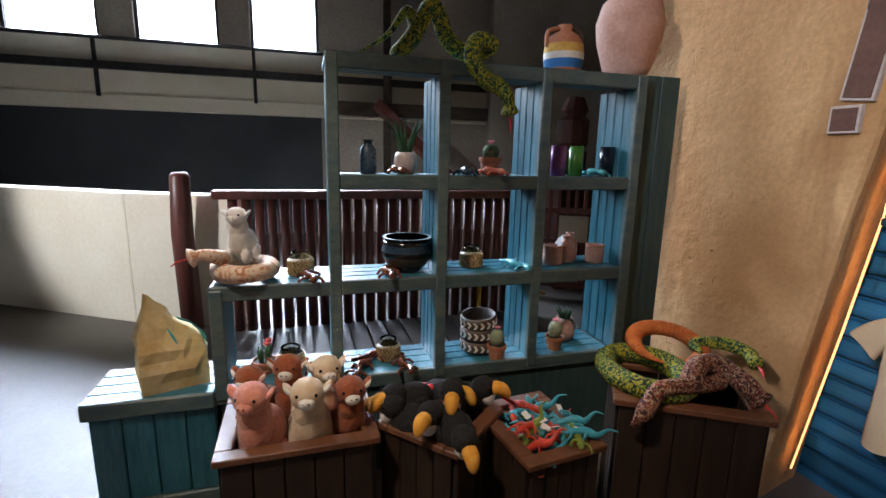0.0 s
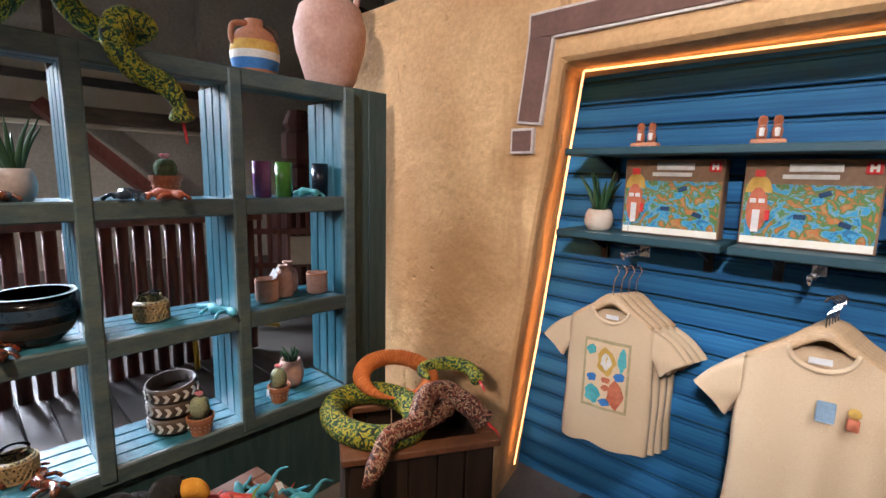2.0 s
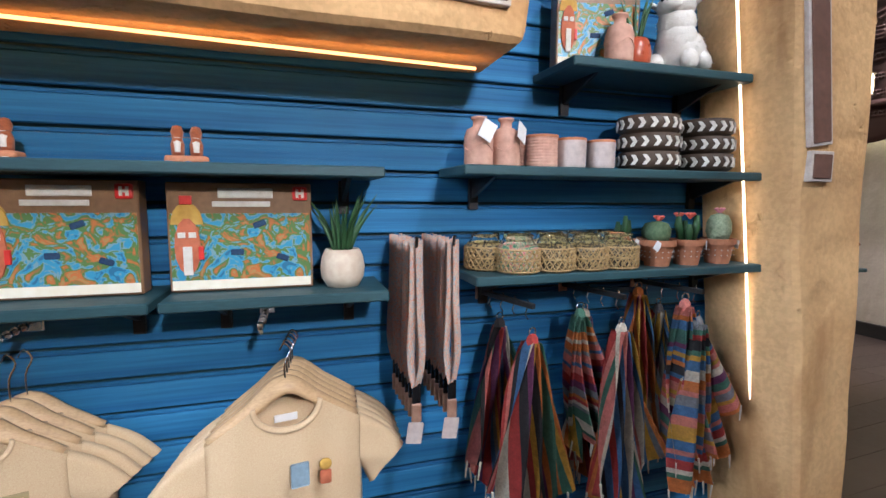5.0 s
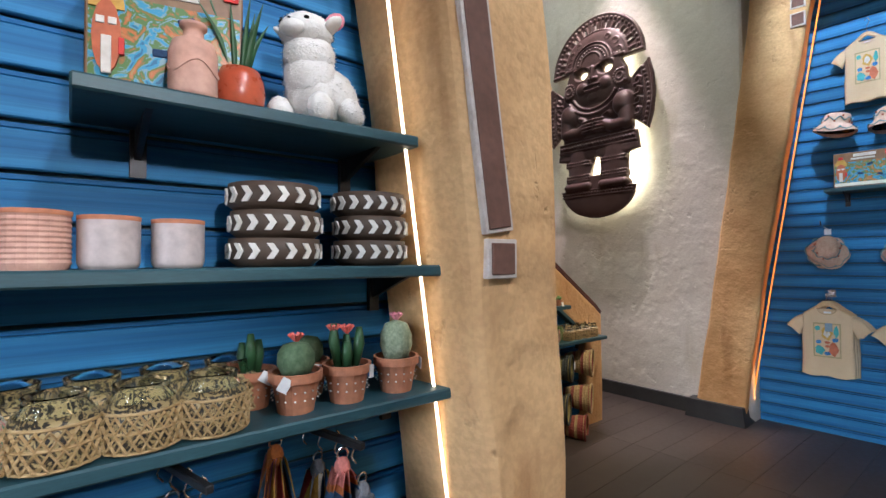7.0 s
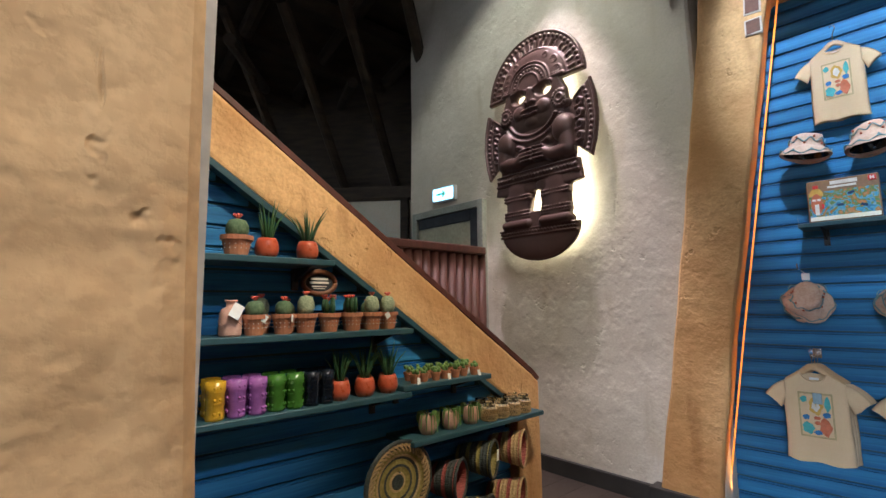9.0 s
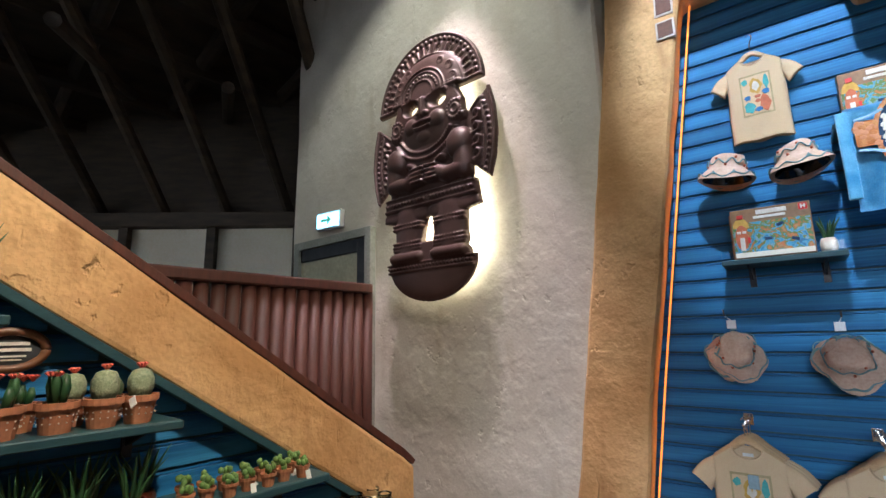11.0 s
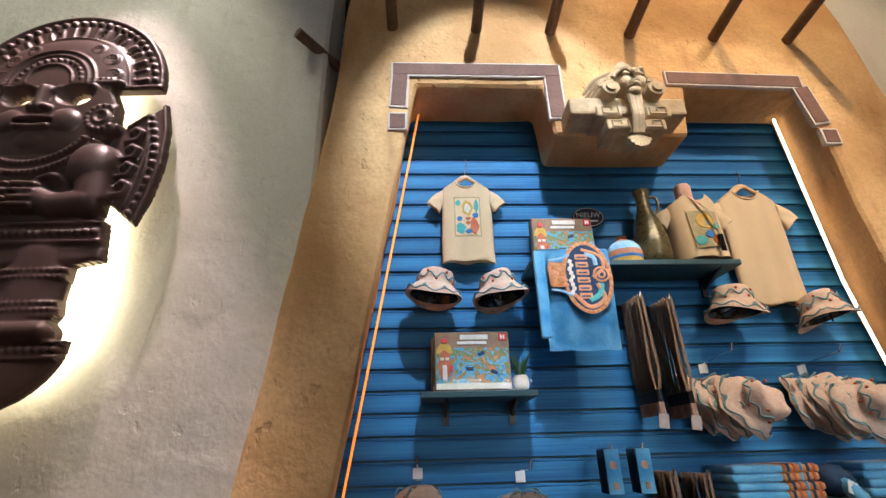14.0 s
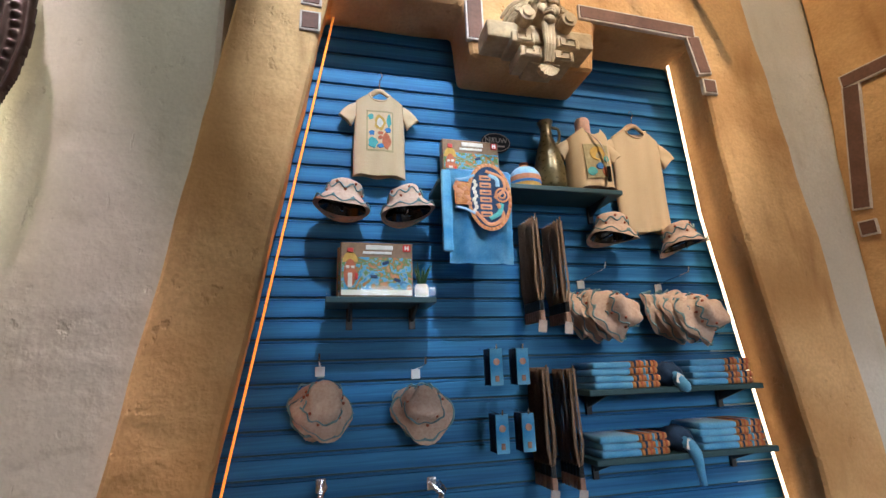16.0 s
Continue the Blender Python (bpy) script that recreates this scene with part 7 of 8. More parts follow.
def totem_mug(m, matl, label):
    root = thing("totem_mug", label, "mug", m, "tall carved mugs")
    part("body", lathe([(0, 0), (0.033, 0), (0.035, 0.01), (0.033, 0.05), (0.036, 0.055), (0.034, 0.10), (0.037, 0.105), (0.037, 0.145), (0.033, 0.145), (0.031, 0.02), (0, 0.02)], 18), matl, root, smooth=True)
    bm = bmesh.new()
    for z in (0.028, 0.078, 0.122):
        for q in range(3):
            a = -math.pi / 2 + 2.1 * q
            for da in (-0.3, 0.3):
                ball(0.007, (0.034 * math.cos(a + da), 0.034 * math.sin(a + da), z), (1, 1, 1), bm, 1)
            tube([(0.036 * math.cos(a + t), 0.036 * math.sin(a + t), z - 0.014) for t in (-0.4, 0, 0.4)], 0.003, 4, bm)
    part("carving", bm, matl, root)
    return root


for k, (x, i) in enumerate(((3.64, 0), (3.72, 1), (3.80, 1), (3.88, 2), (3.96, 2), (4.035, 3), (4.105, 3))):
    nm = ("yellow", "purple", "green", "black")[i]
    for y in (4.33, 4.43):
        totem_mug(pose(x + (0.01 if y > 4.4 else 0), y, 1.033, 0, 0, 17 * k), MUGS[i], "tall %s glazed mug with carved faces" % nm)
for k, x in enumerate((4.185, 4.32, 4.455)):
    aloe(pose(x, 4.35, 1.033), REDPOT, 0.050, 0.088, 0.17, 10, 60 + k, "spiky aloe plant in an orange-red pot")
    aloe(pose(x + 0.06, 4.45, 1.033), REDPOT, 0.045, 0.08, 0.15, 9, 70 + k, "spiky aloe plant in an orange-red pot")
rnd = random.Random(5)


def mini_succulent(m, seed):
    r = random.Random(seed)
    root = thing("mini_succulent", "tiny green succulent in a terracotta pot", "plant", m, "tiny succulents")
    part("pot", pot_mesh(0.026, 0.045, 0.75, True, 12), TERRA, root)
    bm = bmesh.new()
    for q in range(9):
        a, rr = r.uniform(0, 6.28), r.uniform(0, 0.02)
        ball(0.011, (rr * math.cos(a), rr * math.sin(a), 0.046 + r.uniform(0, 0.025)), (1, 1, 1.2), bm, 1)
    part("leaves", bm, SUCCULENT, root, smooth=True)
    if seed % 3 == 0:
        part("price_tag", moved(block(-0.010, 0.010, -0.001, 0.001, -0.045, 0, 0), pose(0.0, -0.035, 0.03, -15, r.uniform(-50, 50), 0)), LABELWHITE, root)


for k in range(7):
    mini_succulent(pose(4.60 + 0.072 * k, 4.32 + 0.012 * (k % 2), 1.063), k)
    mini_succulent(pose(4.63 + 0.070 * k, 4.41, 1.063), k + 30)
for k in range(4):
    jar(pose(5.16 + 0.105 * k, 4.33, 0.785), MOSAIC, 0.044, 0.11, "small patterned glass jar on the shelf")
    jar(pose(5.20 + 0.10 * k, 4.44, 0.785), MOSAIC, 0.042, 0.105, "small patterned glass jar on the shelf")
for k, x in enumerate((4.72, 4.88, 5.04)):
    root = thing("hanging_planter", "carved pale pot with trailing green plant", "plant", pose(x, 4.36, 0.785), "carved planters")
    part("pot", round_pot(0.05, 0.10), PINKCLAY, root, smooth=True)
    bm = bmesh.new()
    for q in range(26):
        a, L = rnd.uniform(0, 6.28), rnd.uniform(0.02, 0.09)
        p = [(0.03 * math.cos(a), 0.03 * math.sin(a), 0.095), (0.055 * math.cos(a), 0.055 * math.sin(a), 0.11), (0.062 * math.cos(a), 0.062 * math.sin(a), 0.10 - L)]
        tube(curve(p, 2), [0.004, 0.005, 0.004, 0.003, 0.002], 4, bm)
    part("foliage", bm, SUCCULENT, root)


def basket(m, r, d, outer, inner, label):
    """A woven basket lying with its mouth forward (-y)."""
    root = thing("woven_basket", label, "basket", m, "woven baskets on the wall")
    prof = [(0, 0), (r * 0.55, 0.0)]
    n = 9
    for k in range(n + 1):
        t = k / n
        rr = r * (0.58 + 0.42 * t ** 0.7)
        prof += [(rr * 1.02, d * t), (rr, d * (t + 0.5 / n))]
    prof += [(r * 1.05, d * 1.06), (r * 0.97, d * 1.08)]
    idx = [0, 0] + [(0 if k // 2 % 3 else 1) for k in range(2 * n + 2)] + [0]
    bm = turned(prof, idx[:len(prof) - 1], 26)
    moved(bm, pose(0, 0, 0, 90, 0, 0))
    multi("shell", bm, [outer, inner], root, smooth=False)
    prof2 = [(r * 0.95, d * 1.07), (r * 0.8, d * 0.5), (r * 0.5, d * 0.06), (0, d * 0.05)]
    part("inside", moved(lathe(prof2, 24), pose(0, 0, 0, 90, 0, 0)), inner, root)
    bm = bmesh.new()
    for q in range(12):
        a = 2 * math.pi * q / 12
        tube([(r * 0.5 * math.cos(a), -d * 0.12, r * 0.5 * math.sin(a)), (r * 0.86 * math.cos(a), -d * 0.75, r * 0.86 * math.sin(a))], 0.005, 4, bm)
    part("pattern", bm, WICKER if inner is not WICKER else WICKERDARK, root)
    part("rim", tube([(r * 1.01 * math.cos(a), -d * 1.07, r * 1.01 * math.sin(a)) for a in (2 * math.pi * q / 26 for q in range(27))], 0.009, 6), outer, root)
    return root


plate = thing("woven_plate", "round woven plate with yellow and black rings", "basket", pose(4.50, 4.34, 0.60, 0, 0, 0))
prof = [(0, 0.012)] + [(0.012 + 0.0122 * k, 0.012 + 0.0025 * math.sin(k * 1.5) + 0.02 * (k / 14) ** 2) for k in range(15)] + [(0.192, 0.02), (0, -0.004)]
bm = turned(prof, [1, 1, 1, 3, 0, 0, 1, 0, 0, 1, 3, 0, 0, 1, 2, 1, 1], 40)
multi("disc", moved(bm, pose(0, 0, 0, 90, 0, 0)), [OLIVE, WICKERDARK, WICKER, WICKER], plate, smooth=False)
bm = bmesh.new()
for q in range(44):
    a = 2 * math.pi * q / 44
    tube([(0.15 * math.cos(a), -0.034, 0.15 * math.sin(a)), (0.172 * math.cos(a + 0.12), -0.036, 0.172 * math.sin(a + 0.12)), (0.19 * math.cos(a + 0.3), -0.032, 0.19 * math.sin(a + 0.3))], 0.006, 4, bm)
part("rope_rim", bm, WICKER, plate)
part("rope_rim", tube([(0.192 * math.cos(a), -0.028, 0.192 * math.sin(a)) for a in (2 * math.pi * q / 40 for q in range(41))], 0.012, 6), WICKERDARK, plate)
part("hook", tube([(0, 0.18, 0.05), (0, -0.03, 0.05)], 0.005, 6), CHROME, plate)
BASK = ((4.80, 0.52, 0.105, WICKERDARK, WICKERRED), (5.06, 0.575, 0.10, WICKERDARK, OLIVE), (5.33, 0.58, 0.105, WICKER, WICKERRED), (5.31, 0.30, 0.11, WICKER, WICKERRED), (5.02, 0.27, 0.11, WICKERDARK, OLIVE), (4.78, 0.18, 0.12, WICKERDARK, WICKERRED), (4.48, 0.24, 0.13, OLIVE, WICKER), (5.24, 0.08, 0.10, WICKERRED, WICKER), (4.62, 0.02, 0.12, OLIVE, WICKERDARK))
for k, (x, z, r, o, i) in enumerate(BASK):
    b = basket(pose(x, 4.49, z, 0, 0, 28), r, 0.20, o, i, "woven %s basket hung on the slatted wall" % ("straw" if o is WICKER else "dark" if o is WICKERDARK else "olive"))
    if k in (1, 6):
        part("price_card", moved(block(-0.02, 0.02, -0.002, 0, -0.06, 0, 0.002), pose(0.02, -0.235, 0.05, 0, 10, 0)), LABELWHITE, b)
plaque = thing("oval_plaque", "oval dark plaque with a brown carved rim", "sign", pose(4.145, 4.505, 1.575))
part("rim", tube([(0.085 * math.cos(a), -0.01, 0.055 * math.sin(a)) for a in (2 * math.pi * k / 30 for k in range(31))], 0.013, 8), CRATERIM, plaque, smooth=True)
part("plate", slab(arc(0, 0, 0.083, 0.053, 0, 360, 28)[:-1], -0.008, 0.01), SHADOWWALL, plaque)
part("lines_of_text", join_all([block(-w, w, -0.012, -0.008, z, z + h, 0) for w, z, h in ((0.045, 0.014, 0.010), (0.05, -0.004, 0.010), (0.04, -0.020, 0.005), (0.03, -0.030, 0.004))]), CHALK, plaque)

# ---- the blue cube shelf before the fence ----
FX, BX = -0.39, -0.70
unit = thing("cube_shelf", "weathered blue wooden open cube shelf", "shelf unit")


def planked(x0, x1, y0, y1, z0, z1, across, parent, matl, n=4):
    """A panel of n boards side by side."""
    for k in range(n):
        if across == "x":
            w = (x1 - x0) / n
            part("board", block(x0 + w * k + 0.002, x0 + w * (k + 1) - 0.002, y0, y1, z0, z1, 0.004), matl, parent)
        else:
            w = (y1 - y0) / n
            part("board", block(x0, x1, y0 + w * k + 0.002, y0 + w * (k + 1) - 0.002, z0, z1, 0.004), matl, parent)


UPR = ((0.585, 0.64, 0.22, 0.70), (1.065, 1.115, 0.22, 1.645), (1.535, 1.585, 0.22, 1.645), (2.015, 2.065, 0.22, 1.645), (2.515, 2.57, 0.22, 1.645))
for y0, y1, z0, z1 in UPR:
    planked(BX, FX - 0.025, y0 + 0.008, y1 - 0.008, z0 if z0 > 0.3 else 0.26, z1 - 0.05 if z1 > 1 else z1, "x", unit, OLDBLUE)
    part("post", block(FX - 0.025, FX + 0.012, y0, y1, 0.22, z1, 0.006), OLDTRIM, unit)
for z, y0, y1 in ((1.645, 1.065, 2.57), (0.71, 0.585, 2.515), (0.26, 0.585, 2.515), (1.165, 1.115, 2.515)):
    planked(BX, FX - 0.02, y0, y1, z - 0.03, z, "x", unit, OLDBLUE, 4)
    part("front_rail", block(FX - 0.02, FX + 0.006, y0, y1, z - 0.06, z + 0.004, 0.006), OLDTRIM, unit)
part("base", block(BX, FX - 0.01, 0.60, 2.57, -0.24, 0.228, 0.005), DARKBLUE, unit)
planked(FX - 0.07, FX - 0.04, 2.572, 2.80, -0.24, 1.66, "y", unit, DARKBLUE, 2)
bench = thing("blue_bench", "weathered blue planked low bench on the floor", "bench")
planked(BX, FX + 0.02, 0.10, 0.583, 0.235, 0.27, "x", bench, OLDBLUE, 4)
part("front_rail", block(FX + 0.0, FX + 0.025, 0.10, 0.583, 0.20, 0.268, 0.006), OLDTRIM, bench)
planked(FX - 0.03, FX + 0.005, 0.12, 0.583, -0.18, 0.20, "y", bench, OLDBLUE, 4)
part("foot_rail", block(FX - 0.02, FX + 0.02, 0.12, 0.583, -0.24, -0.18, 0.006), OLDTRIM, bench)
part("side", block(BX, FX - 0.03, 0.12, 0.15, -0.24, 0.235, 0.005), DARKBLUE, bench)
part("back", block(BX, BX + 0.03, 0.15, 0.583, -0.24, 0.235, 0.005), DARKBLUE, bench)

# crates


def crate(m, w, d, h, label):
    """An open crate; w along x, d along y, standing on z = 0."""
    root = thing("wooden_crate", label, "crate", m, "open wooden crates")
    for y in (0.0, d - 0.02):
        for k in range(5):
            part("plank", block(0.012 + (w - 0.024) / 5 * k, 0.008 + (w - 0.024) / 5 * (k + 1), y, y + 0.02, 0, h - 0.025, 0.003), CRATE, root)
    for x in (0.0, w - 0.02):
        for k in range(4):
            part("plank", block(x, x + 0.02, 0.022 + (d - 0.044) / 4 * k, 0.018 + (d - 0.044) / 4 * (k + 1), 0, h - 0.025, 0.003), CRATE, root)
    part("floor", block(0.02, w - 0.02, 0.02, d - 0.02, h - 0.14, h - 0.12, 0), CRATE, root)
    for box in ((-0.012, w + 0.012, -0.012, 0.045), (-0.012, w + 0.012, d - 0.045, d + 0.012)):
        part("rim", block(box[0], box[1], box[2], box[3], h - 0.025, h, 0.004), CRATERIM, root)
    for x0, x1 in ((-0.012, 0.045), (w - 0.045, w + 0.012)):
        part("rim", block(x0, x1, 0.046, d - 0.046, h - 0.0255, h - 0.0005, 0.004), CRATERIM, root)
    return root


FL = -0.24
crate(pose(0.155, 0.675, FL, 0, 0, 91), 0.51, 0.40, 0.54, "dark wooden crate full of plush llamas")
crate(pose(0.275, 1.435, FL, 0, 0, 132), 0.335, 0.335, 0.52, "dark wooden crate full of toy toucans")
crate(pose(0.37, 1.66, FL, 0, 0, 97), 0.31, 0.40, 0.50, "dark wooden crate full of rubber lizards")
crate(pose(0.29, 2.04, FL, 0, 0, 59), 0.50, 0.36, 0.645, "dark wooden crate holding toy snakes")

# plush llamas in the crate
for k, (x, y, z, rz, fur, s) in enumerate(((0.02, 0.80, 0.16, 70, FURPINK, 1.05), (0.03, 0.965, 0.16, 85, FURCREAM, 1.05), (0.00, 1.10, 0.15, 95, FURBROWN, 1.0), (-0.15, 0.78, 0.17, 60, FURBROWN, 0.95), (-0.16, 0.90, 0.19, 80, FURBROWN, 0.98), (-0.13, 1.02, 0.18, 100, FURCREAM, 1.0))):
    llama(pose(x, y, z + 0.03, 0, 0, rz), fur, s * 0.98, "%s plush llama packed in the crate" % ("pink", "cream", "brown", "brown", "brown", "cream")[k], False, k + 3)


def toucan(m, s=1.0, label="black plush toucan with a yellow beak in the crate"):
    bm = tinted(None, ball(0.075 * s, (0, 0, 0.06), (0.85, 1.15, 0.9), None, 3, 0.08), 0)
    tinted(bm, ball(0.05 * s, (0, -0.075 * s, 0.12 * s), (0.9, 1.0, 0.95), None, 3, 0.06), 0)
    tinted(bm, ball(0.042 * s, (0, -0.095 * s, 0.09 * s), (0.85, 0.7, 1.0), None, 2), 1)
    tinted(bm, tube(curve([(0, -0.10 * s, 0.12 * s), (0, -0.145 * s, 0.125 * s), (0, -0.18 * s, 0.095 * s)], 4), [0.022 * s, 0.026 * s, 0.028 * s, 0.028 * s, 0.027 * s, 0.025 * s, 0.022 * s, 0.017 * s, 0.008 * s], 10), 2)
    tinted(bm, ball(0.02 * s, (0, 0.085 * s, 0.075 * s), (0.9, 1.6, 0.5), None, 2), 3)
    for sx in (-1, 1):
        tinted(bm, ball(0.03 * s, (sx * 0.06 * s, 0.0, 0.065 * s), (0.35, 1.4, 1.0), None, 2), 0)
        tinted(bm, ball(0.007 * s, (sx * 0.04 * s, -0.105 * s, 0.14 * s), (1, 1, 1), None, 1), 0)
    ob = multi("plush_toucan", bm, [FURBLACK, FURWHITE, FURYELLOW, RED])
    ob.matrix_world = m
    return tagged(ob, label, "soft toy", "toucan toys")


for x, y, z, rz, rx in ((0.10, 1.42, 0.24, 50, 0), (-0.03, 1.36, 0.26, 20, 10), (0.02, 1.50, 0.27, 70, 0), (-0.06, 1.47, 0.24, 120, 0), (0.15, 1.45, 0.25, 95, 28), (0.06, 1.33, 0.22, -20, 0), (-0.02, 1.56, 0.24, 150, 0)):
    toucan(pose(x, y, z, rx, 0, rz), 1.0)

LIZ = [mat("rubber_" + n, c, tuple(min(1, q * 1.4) for q in c), 30, 0.35, 0, 0.3, 90, depth=0.003) for n, c in (("blue", (0.05, 0.28, 0.36)), ("red", (0.45, 0.04, 0.02)), ("green", (0.16, 0.22, 0.03)))]


def lizard(m, matl, label, s=1.0):
    bm = tube(curve([(0, -0.07 * s, 0.012), (0, -0.03 * s, 0.016), (0, 0.02 * s, 0.014), (0.015 * s, 0.06 * s, 0.01), (-0.01 * s, 0.11 * s, 0.012), (0.01 * s, 0.14 * s, 0.02)], 3), [0.006, 0.012, 0.015, 0.013, 0.012, 0.014, 0.017, 0.017, 0.015, 0.011, 0.009, 0.007, 0.005, 0.004, 0.003, 0.002], 7)
    for y in (-0.035, 0.02):
        for sx in (-1, 1):
            tube(curve([(0, y * s, 0.014), (sx * 0.03 * s, (y - 0.01) * s, 0.02), (sx * 0.045 * s, (y - 0.03) * s, 0.004)], 2), [0.007, 0.006, 0.005, 0.004, 0.005], 5, bm)
    ob = part("rubber_lizard", bm, matl, smooth=True)
    ob.matrix_world = m
    return tagged(ob, label, "toy", "rubber lizards")


rnd = random.Random(8)
for k in range(34):
    i = (0, 0, 1, 0, 1, 2)[k % 6]
    lizard(pose(0.15 + rnd.uniform(-0.14, 0.15), 1.83 + rnd.uniform(-0.10, 0.10), 0.16 + 0.0035 * k, rnd.uniform(-40, 40), rnd.uniform(-40, 40), rnd.uniform(0, 360)), LIZ[i], "%s rubber lizard in the crate" % ("blue", "red", "green")[i], 0.95)
for k in range(8):
    ob = part("price_label", block(-0.012, 0.012, -0.017, 0.017, 0, 0.001, 0), LABELWHITE)
    ob.matrix_world = pose(0.15 + rnd.uniform(-0.13, 0.13), 1.83 + rnd.uniform(-0.09, 0.09), 0.285, rnd.uniform(-35, 35), rnd.uniform(-35, 35), rnd.uniform(0, 360))
    tagged(ob, "small white price label on the lizards", "label", "price labels")


def snake(m, points, r, mats, label, ribs=False, belly=None):
    pts = curve(points, 14 if ribs else 8)
    n = len(pts)
    radii = [r * (0.45 + 0.55 * min(1, i / (n * 0.12)) ) * (1 if i < n * 0.75 else max(0.12, 1 - (i - n * 0.75) / (n * 0.27))) * (1 + (0.10 * math.sin(i * 1.55) if ribs else 0)) for i in range(n)]
    radii[0] = r * 0.5
    for i in range(1, min(5, n)):
        radii[i] = r * (1.05, 1.1, 0.95, 0.85)[i - 1]
    root = thing("plush_snake", label, "soft toy", m, "plush snakes")
    part("body", tube(pts, radii, 12), mats, root, smooth=True)
    d = (pts[0] - pts[2]).normalized()
    part("tongue", tube([pts[0], pts[0] + d * r * 1.1, pts[0] + d * r * 1.7 + Vector((0, 0, -0.01))], [0.006, 0.006, 0.003], 5, None, 0.4), RED, root, "red felt tongue")
    return root


def coil(cx, cy, z, R, turns, a0, rise, n=14, squash=0.8):
    return [(cx + R * math.cos(a0 + turns * 2 * math.pi * k / n), cy + squash * R * math.sin(a0 + turns * 2 * math.pi * k / n), z + rise * k / n) for k in range(n + 1)]


snake(pose(0.10, 0.02, 0.045), [(0.20, 2.30, 0.44)] + coil(0.08, 2.22, 0.40, 0.17, 1.6, 0.2, -0.02, 18), 0.042, SNAKEG, "green and yellow plush snake coiled on the crate")
bigring = [(0.09 - 0.12 * math.sin(a), 2.44 + 0.145 * math.cos(a), 0.475 + 0.035 * math.sin(a)) for a in (-1.9 + 6.0 * k / 16 for k in range(17))]
snake(pose(-0.01, -0.01, 0.01), bigring, 0.032, SNAKEO, "orange ribbed plush snake arched on the crate", True)
snake(pose(0.19, 0.0, 0.012), [(0.29, 2.50, 0.41), (0.24, 2.48, 0.45), (0.14, 2.45, 0.49), (0.13, 2.36, 0.50), (0.18, 2.28, 0.47), (0.10, 2.40, 0.43), (0.0, 2.50, 0.42), (0.10, 2.58, 0.41), (0.16, 2.50, 0.41)], 0.038, SNAKEB, "red-brown plush snake with pale pattern")
snake(pose(0.10, 0.02, 0.045), [(0.25, 2.42, 0.41), (0.27, 2.34, 0.415), (0.27, 2.24, 0.42), (0.26, 2.14, 0.415), (0.27, 2.09, 0.37), (0.28, 2.05, 0.33), (0.25, 2.04, 0.28)], 0.030, SNAKEB, "brown plush snake draped over the crate edge")
snake(pose(0.10, 0.02, 0.045), [(0.22, 2.63, 0.43), (0.14, 2.66, 0.45), (0.06, 2.62, 0.46), (0.02, 2.52, 0.45), (0.10, 2.47, 0.45)], 0.028, SNAKEG, "small olive plush snake behind the others")
snake(I4, [(-0.36, 1.85, 1.43), (-0.355, 1.835, 1.50), (-0.37, 1.80, 1.55), (-0.36, 1.72, 1.58), (-0.37, 1.67, 1.66), (-0.40, 1.70, 1.735), (-0.44, 1.78, 1.73), (-0.47, 1.70, 1.69), (-0.50, 1.60, 1.75), (-0.50, 1.55, 1.86), (-0.50, 1.51, 1.87), (-0.50, 1.45, 1.76), (-0.52, 1.38, 1.68), (-0.52, 1.45, 1.78), (-0.52, 1.42, 1.86), (-0.53, 1.34, 1.76), (-0.54, 1.22, 1.68)], 0.037, SNAKEG, "green and yellow plush snake winding over the shelf top")
snake(I4, [(-0.36, 0.53, 0.84), (-0.38, 0.58, 0.85), (-0.42, 0.63, 0.83)] + coil(-0.50, 0.72, 0.775, 0.13, 1.7, 3.4, -0.03, 20), 0.036, SNAKEP, "pale patterned plush snake coiled on the shelf")
llama(pose(-0.50, 0.71, 0.80, 0, 0, 75), FURWHITE, 0.74, "small white plush llama sitting on the coiled snake")

# jugs on top of the unit
jug = thing("terracotta_amphora", "large plain terracotta amphora on the shelf top", "vase", pose(-0.55, 2.56, 1.646))
part("body", lathe([(0, 0), (0.085, 0), (0.115, 0.05), (0.155, 0.18), (0.165, 0.27), (0.14, 0.36), (0.075, 0.42), (0.06, 0.45), (0.06, 0.52), (0.085, 0.56), (0.075, 0.56), (0.045, 0.5), (0, 0.48)], 30), PINKCLAY, jug, smooth=True)
for sx in (-1, 1):
    part("handle", tube(curve([(0, sx * 0.06, 0.52), (0, sx * 0.13, 0.52), (0, sx * 0.15, 0.44), (0, sx * 0.125, 0.38)], 4), 0.016, 8), PINKCLAY, jug, smooth=True)
jug = thing("striped_jug", "small orange jug with white and blue bands", "vase", pose(-0.55, 2.20, 1.646))
ob = multi("body", turned([(0, 0), (0.07, 0), (0.085, 0.03), (0.095, 0.07), (0.097, 0.10), (0.09, 0.14), (0.07, 0.18), (0.032, 0.205), (0.036, 0.23), (0.025, 0.23)], [0, 0, 1, 2, 3, 0, 0, 0, 0], 26), [TERRA, ROYAL, CHALK, MUSTARD], jug)
part("handle", tube(curve([(0, -0.03, 0.215), (0, -0.085, 0.20), (0, -0.095, 0.15), (0, -0.08, 0.12)], 4), 0.011, 7), TERRA, jug, smooth=True)
part("handle", tube(curve([(0, 0.03, 0.215), (0, 0.085, 0.20), (0, 0.095, 0.15), (0, 0.08, 0.12)], 4), 0.011, 7), DARKBOWL, jug, smooth=True)

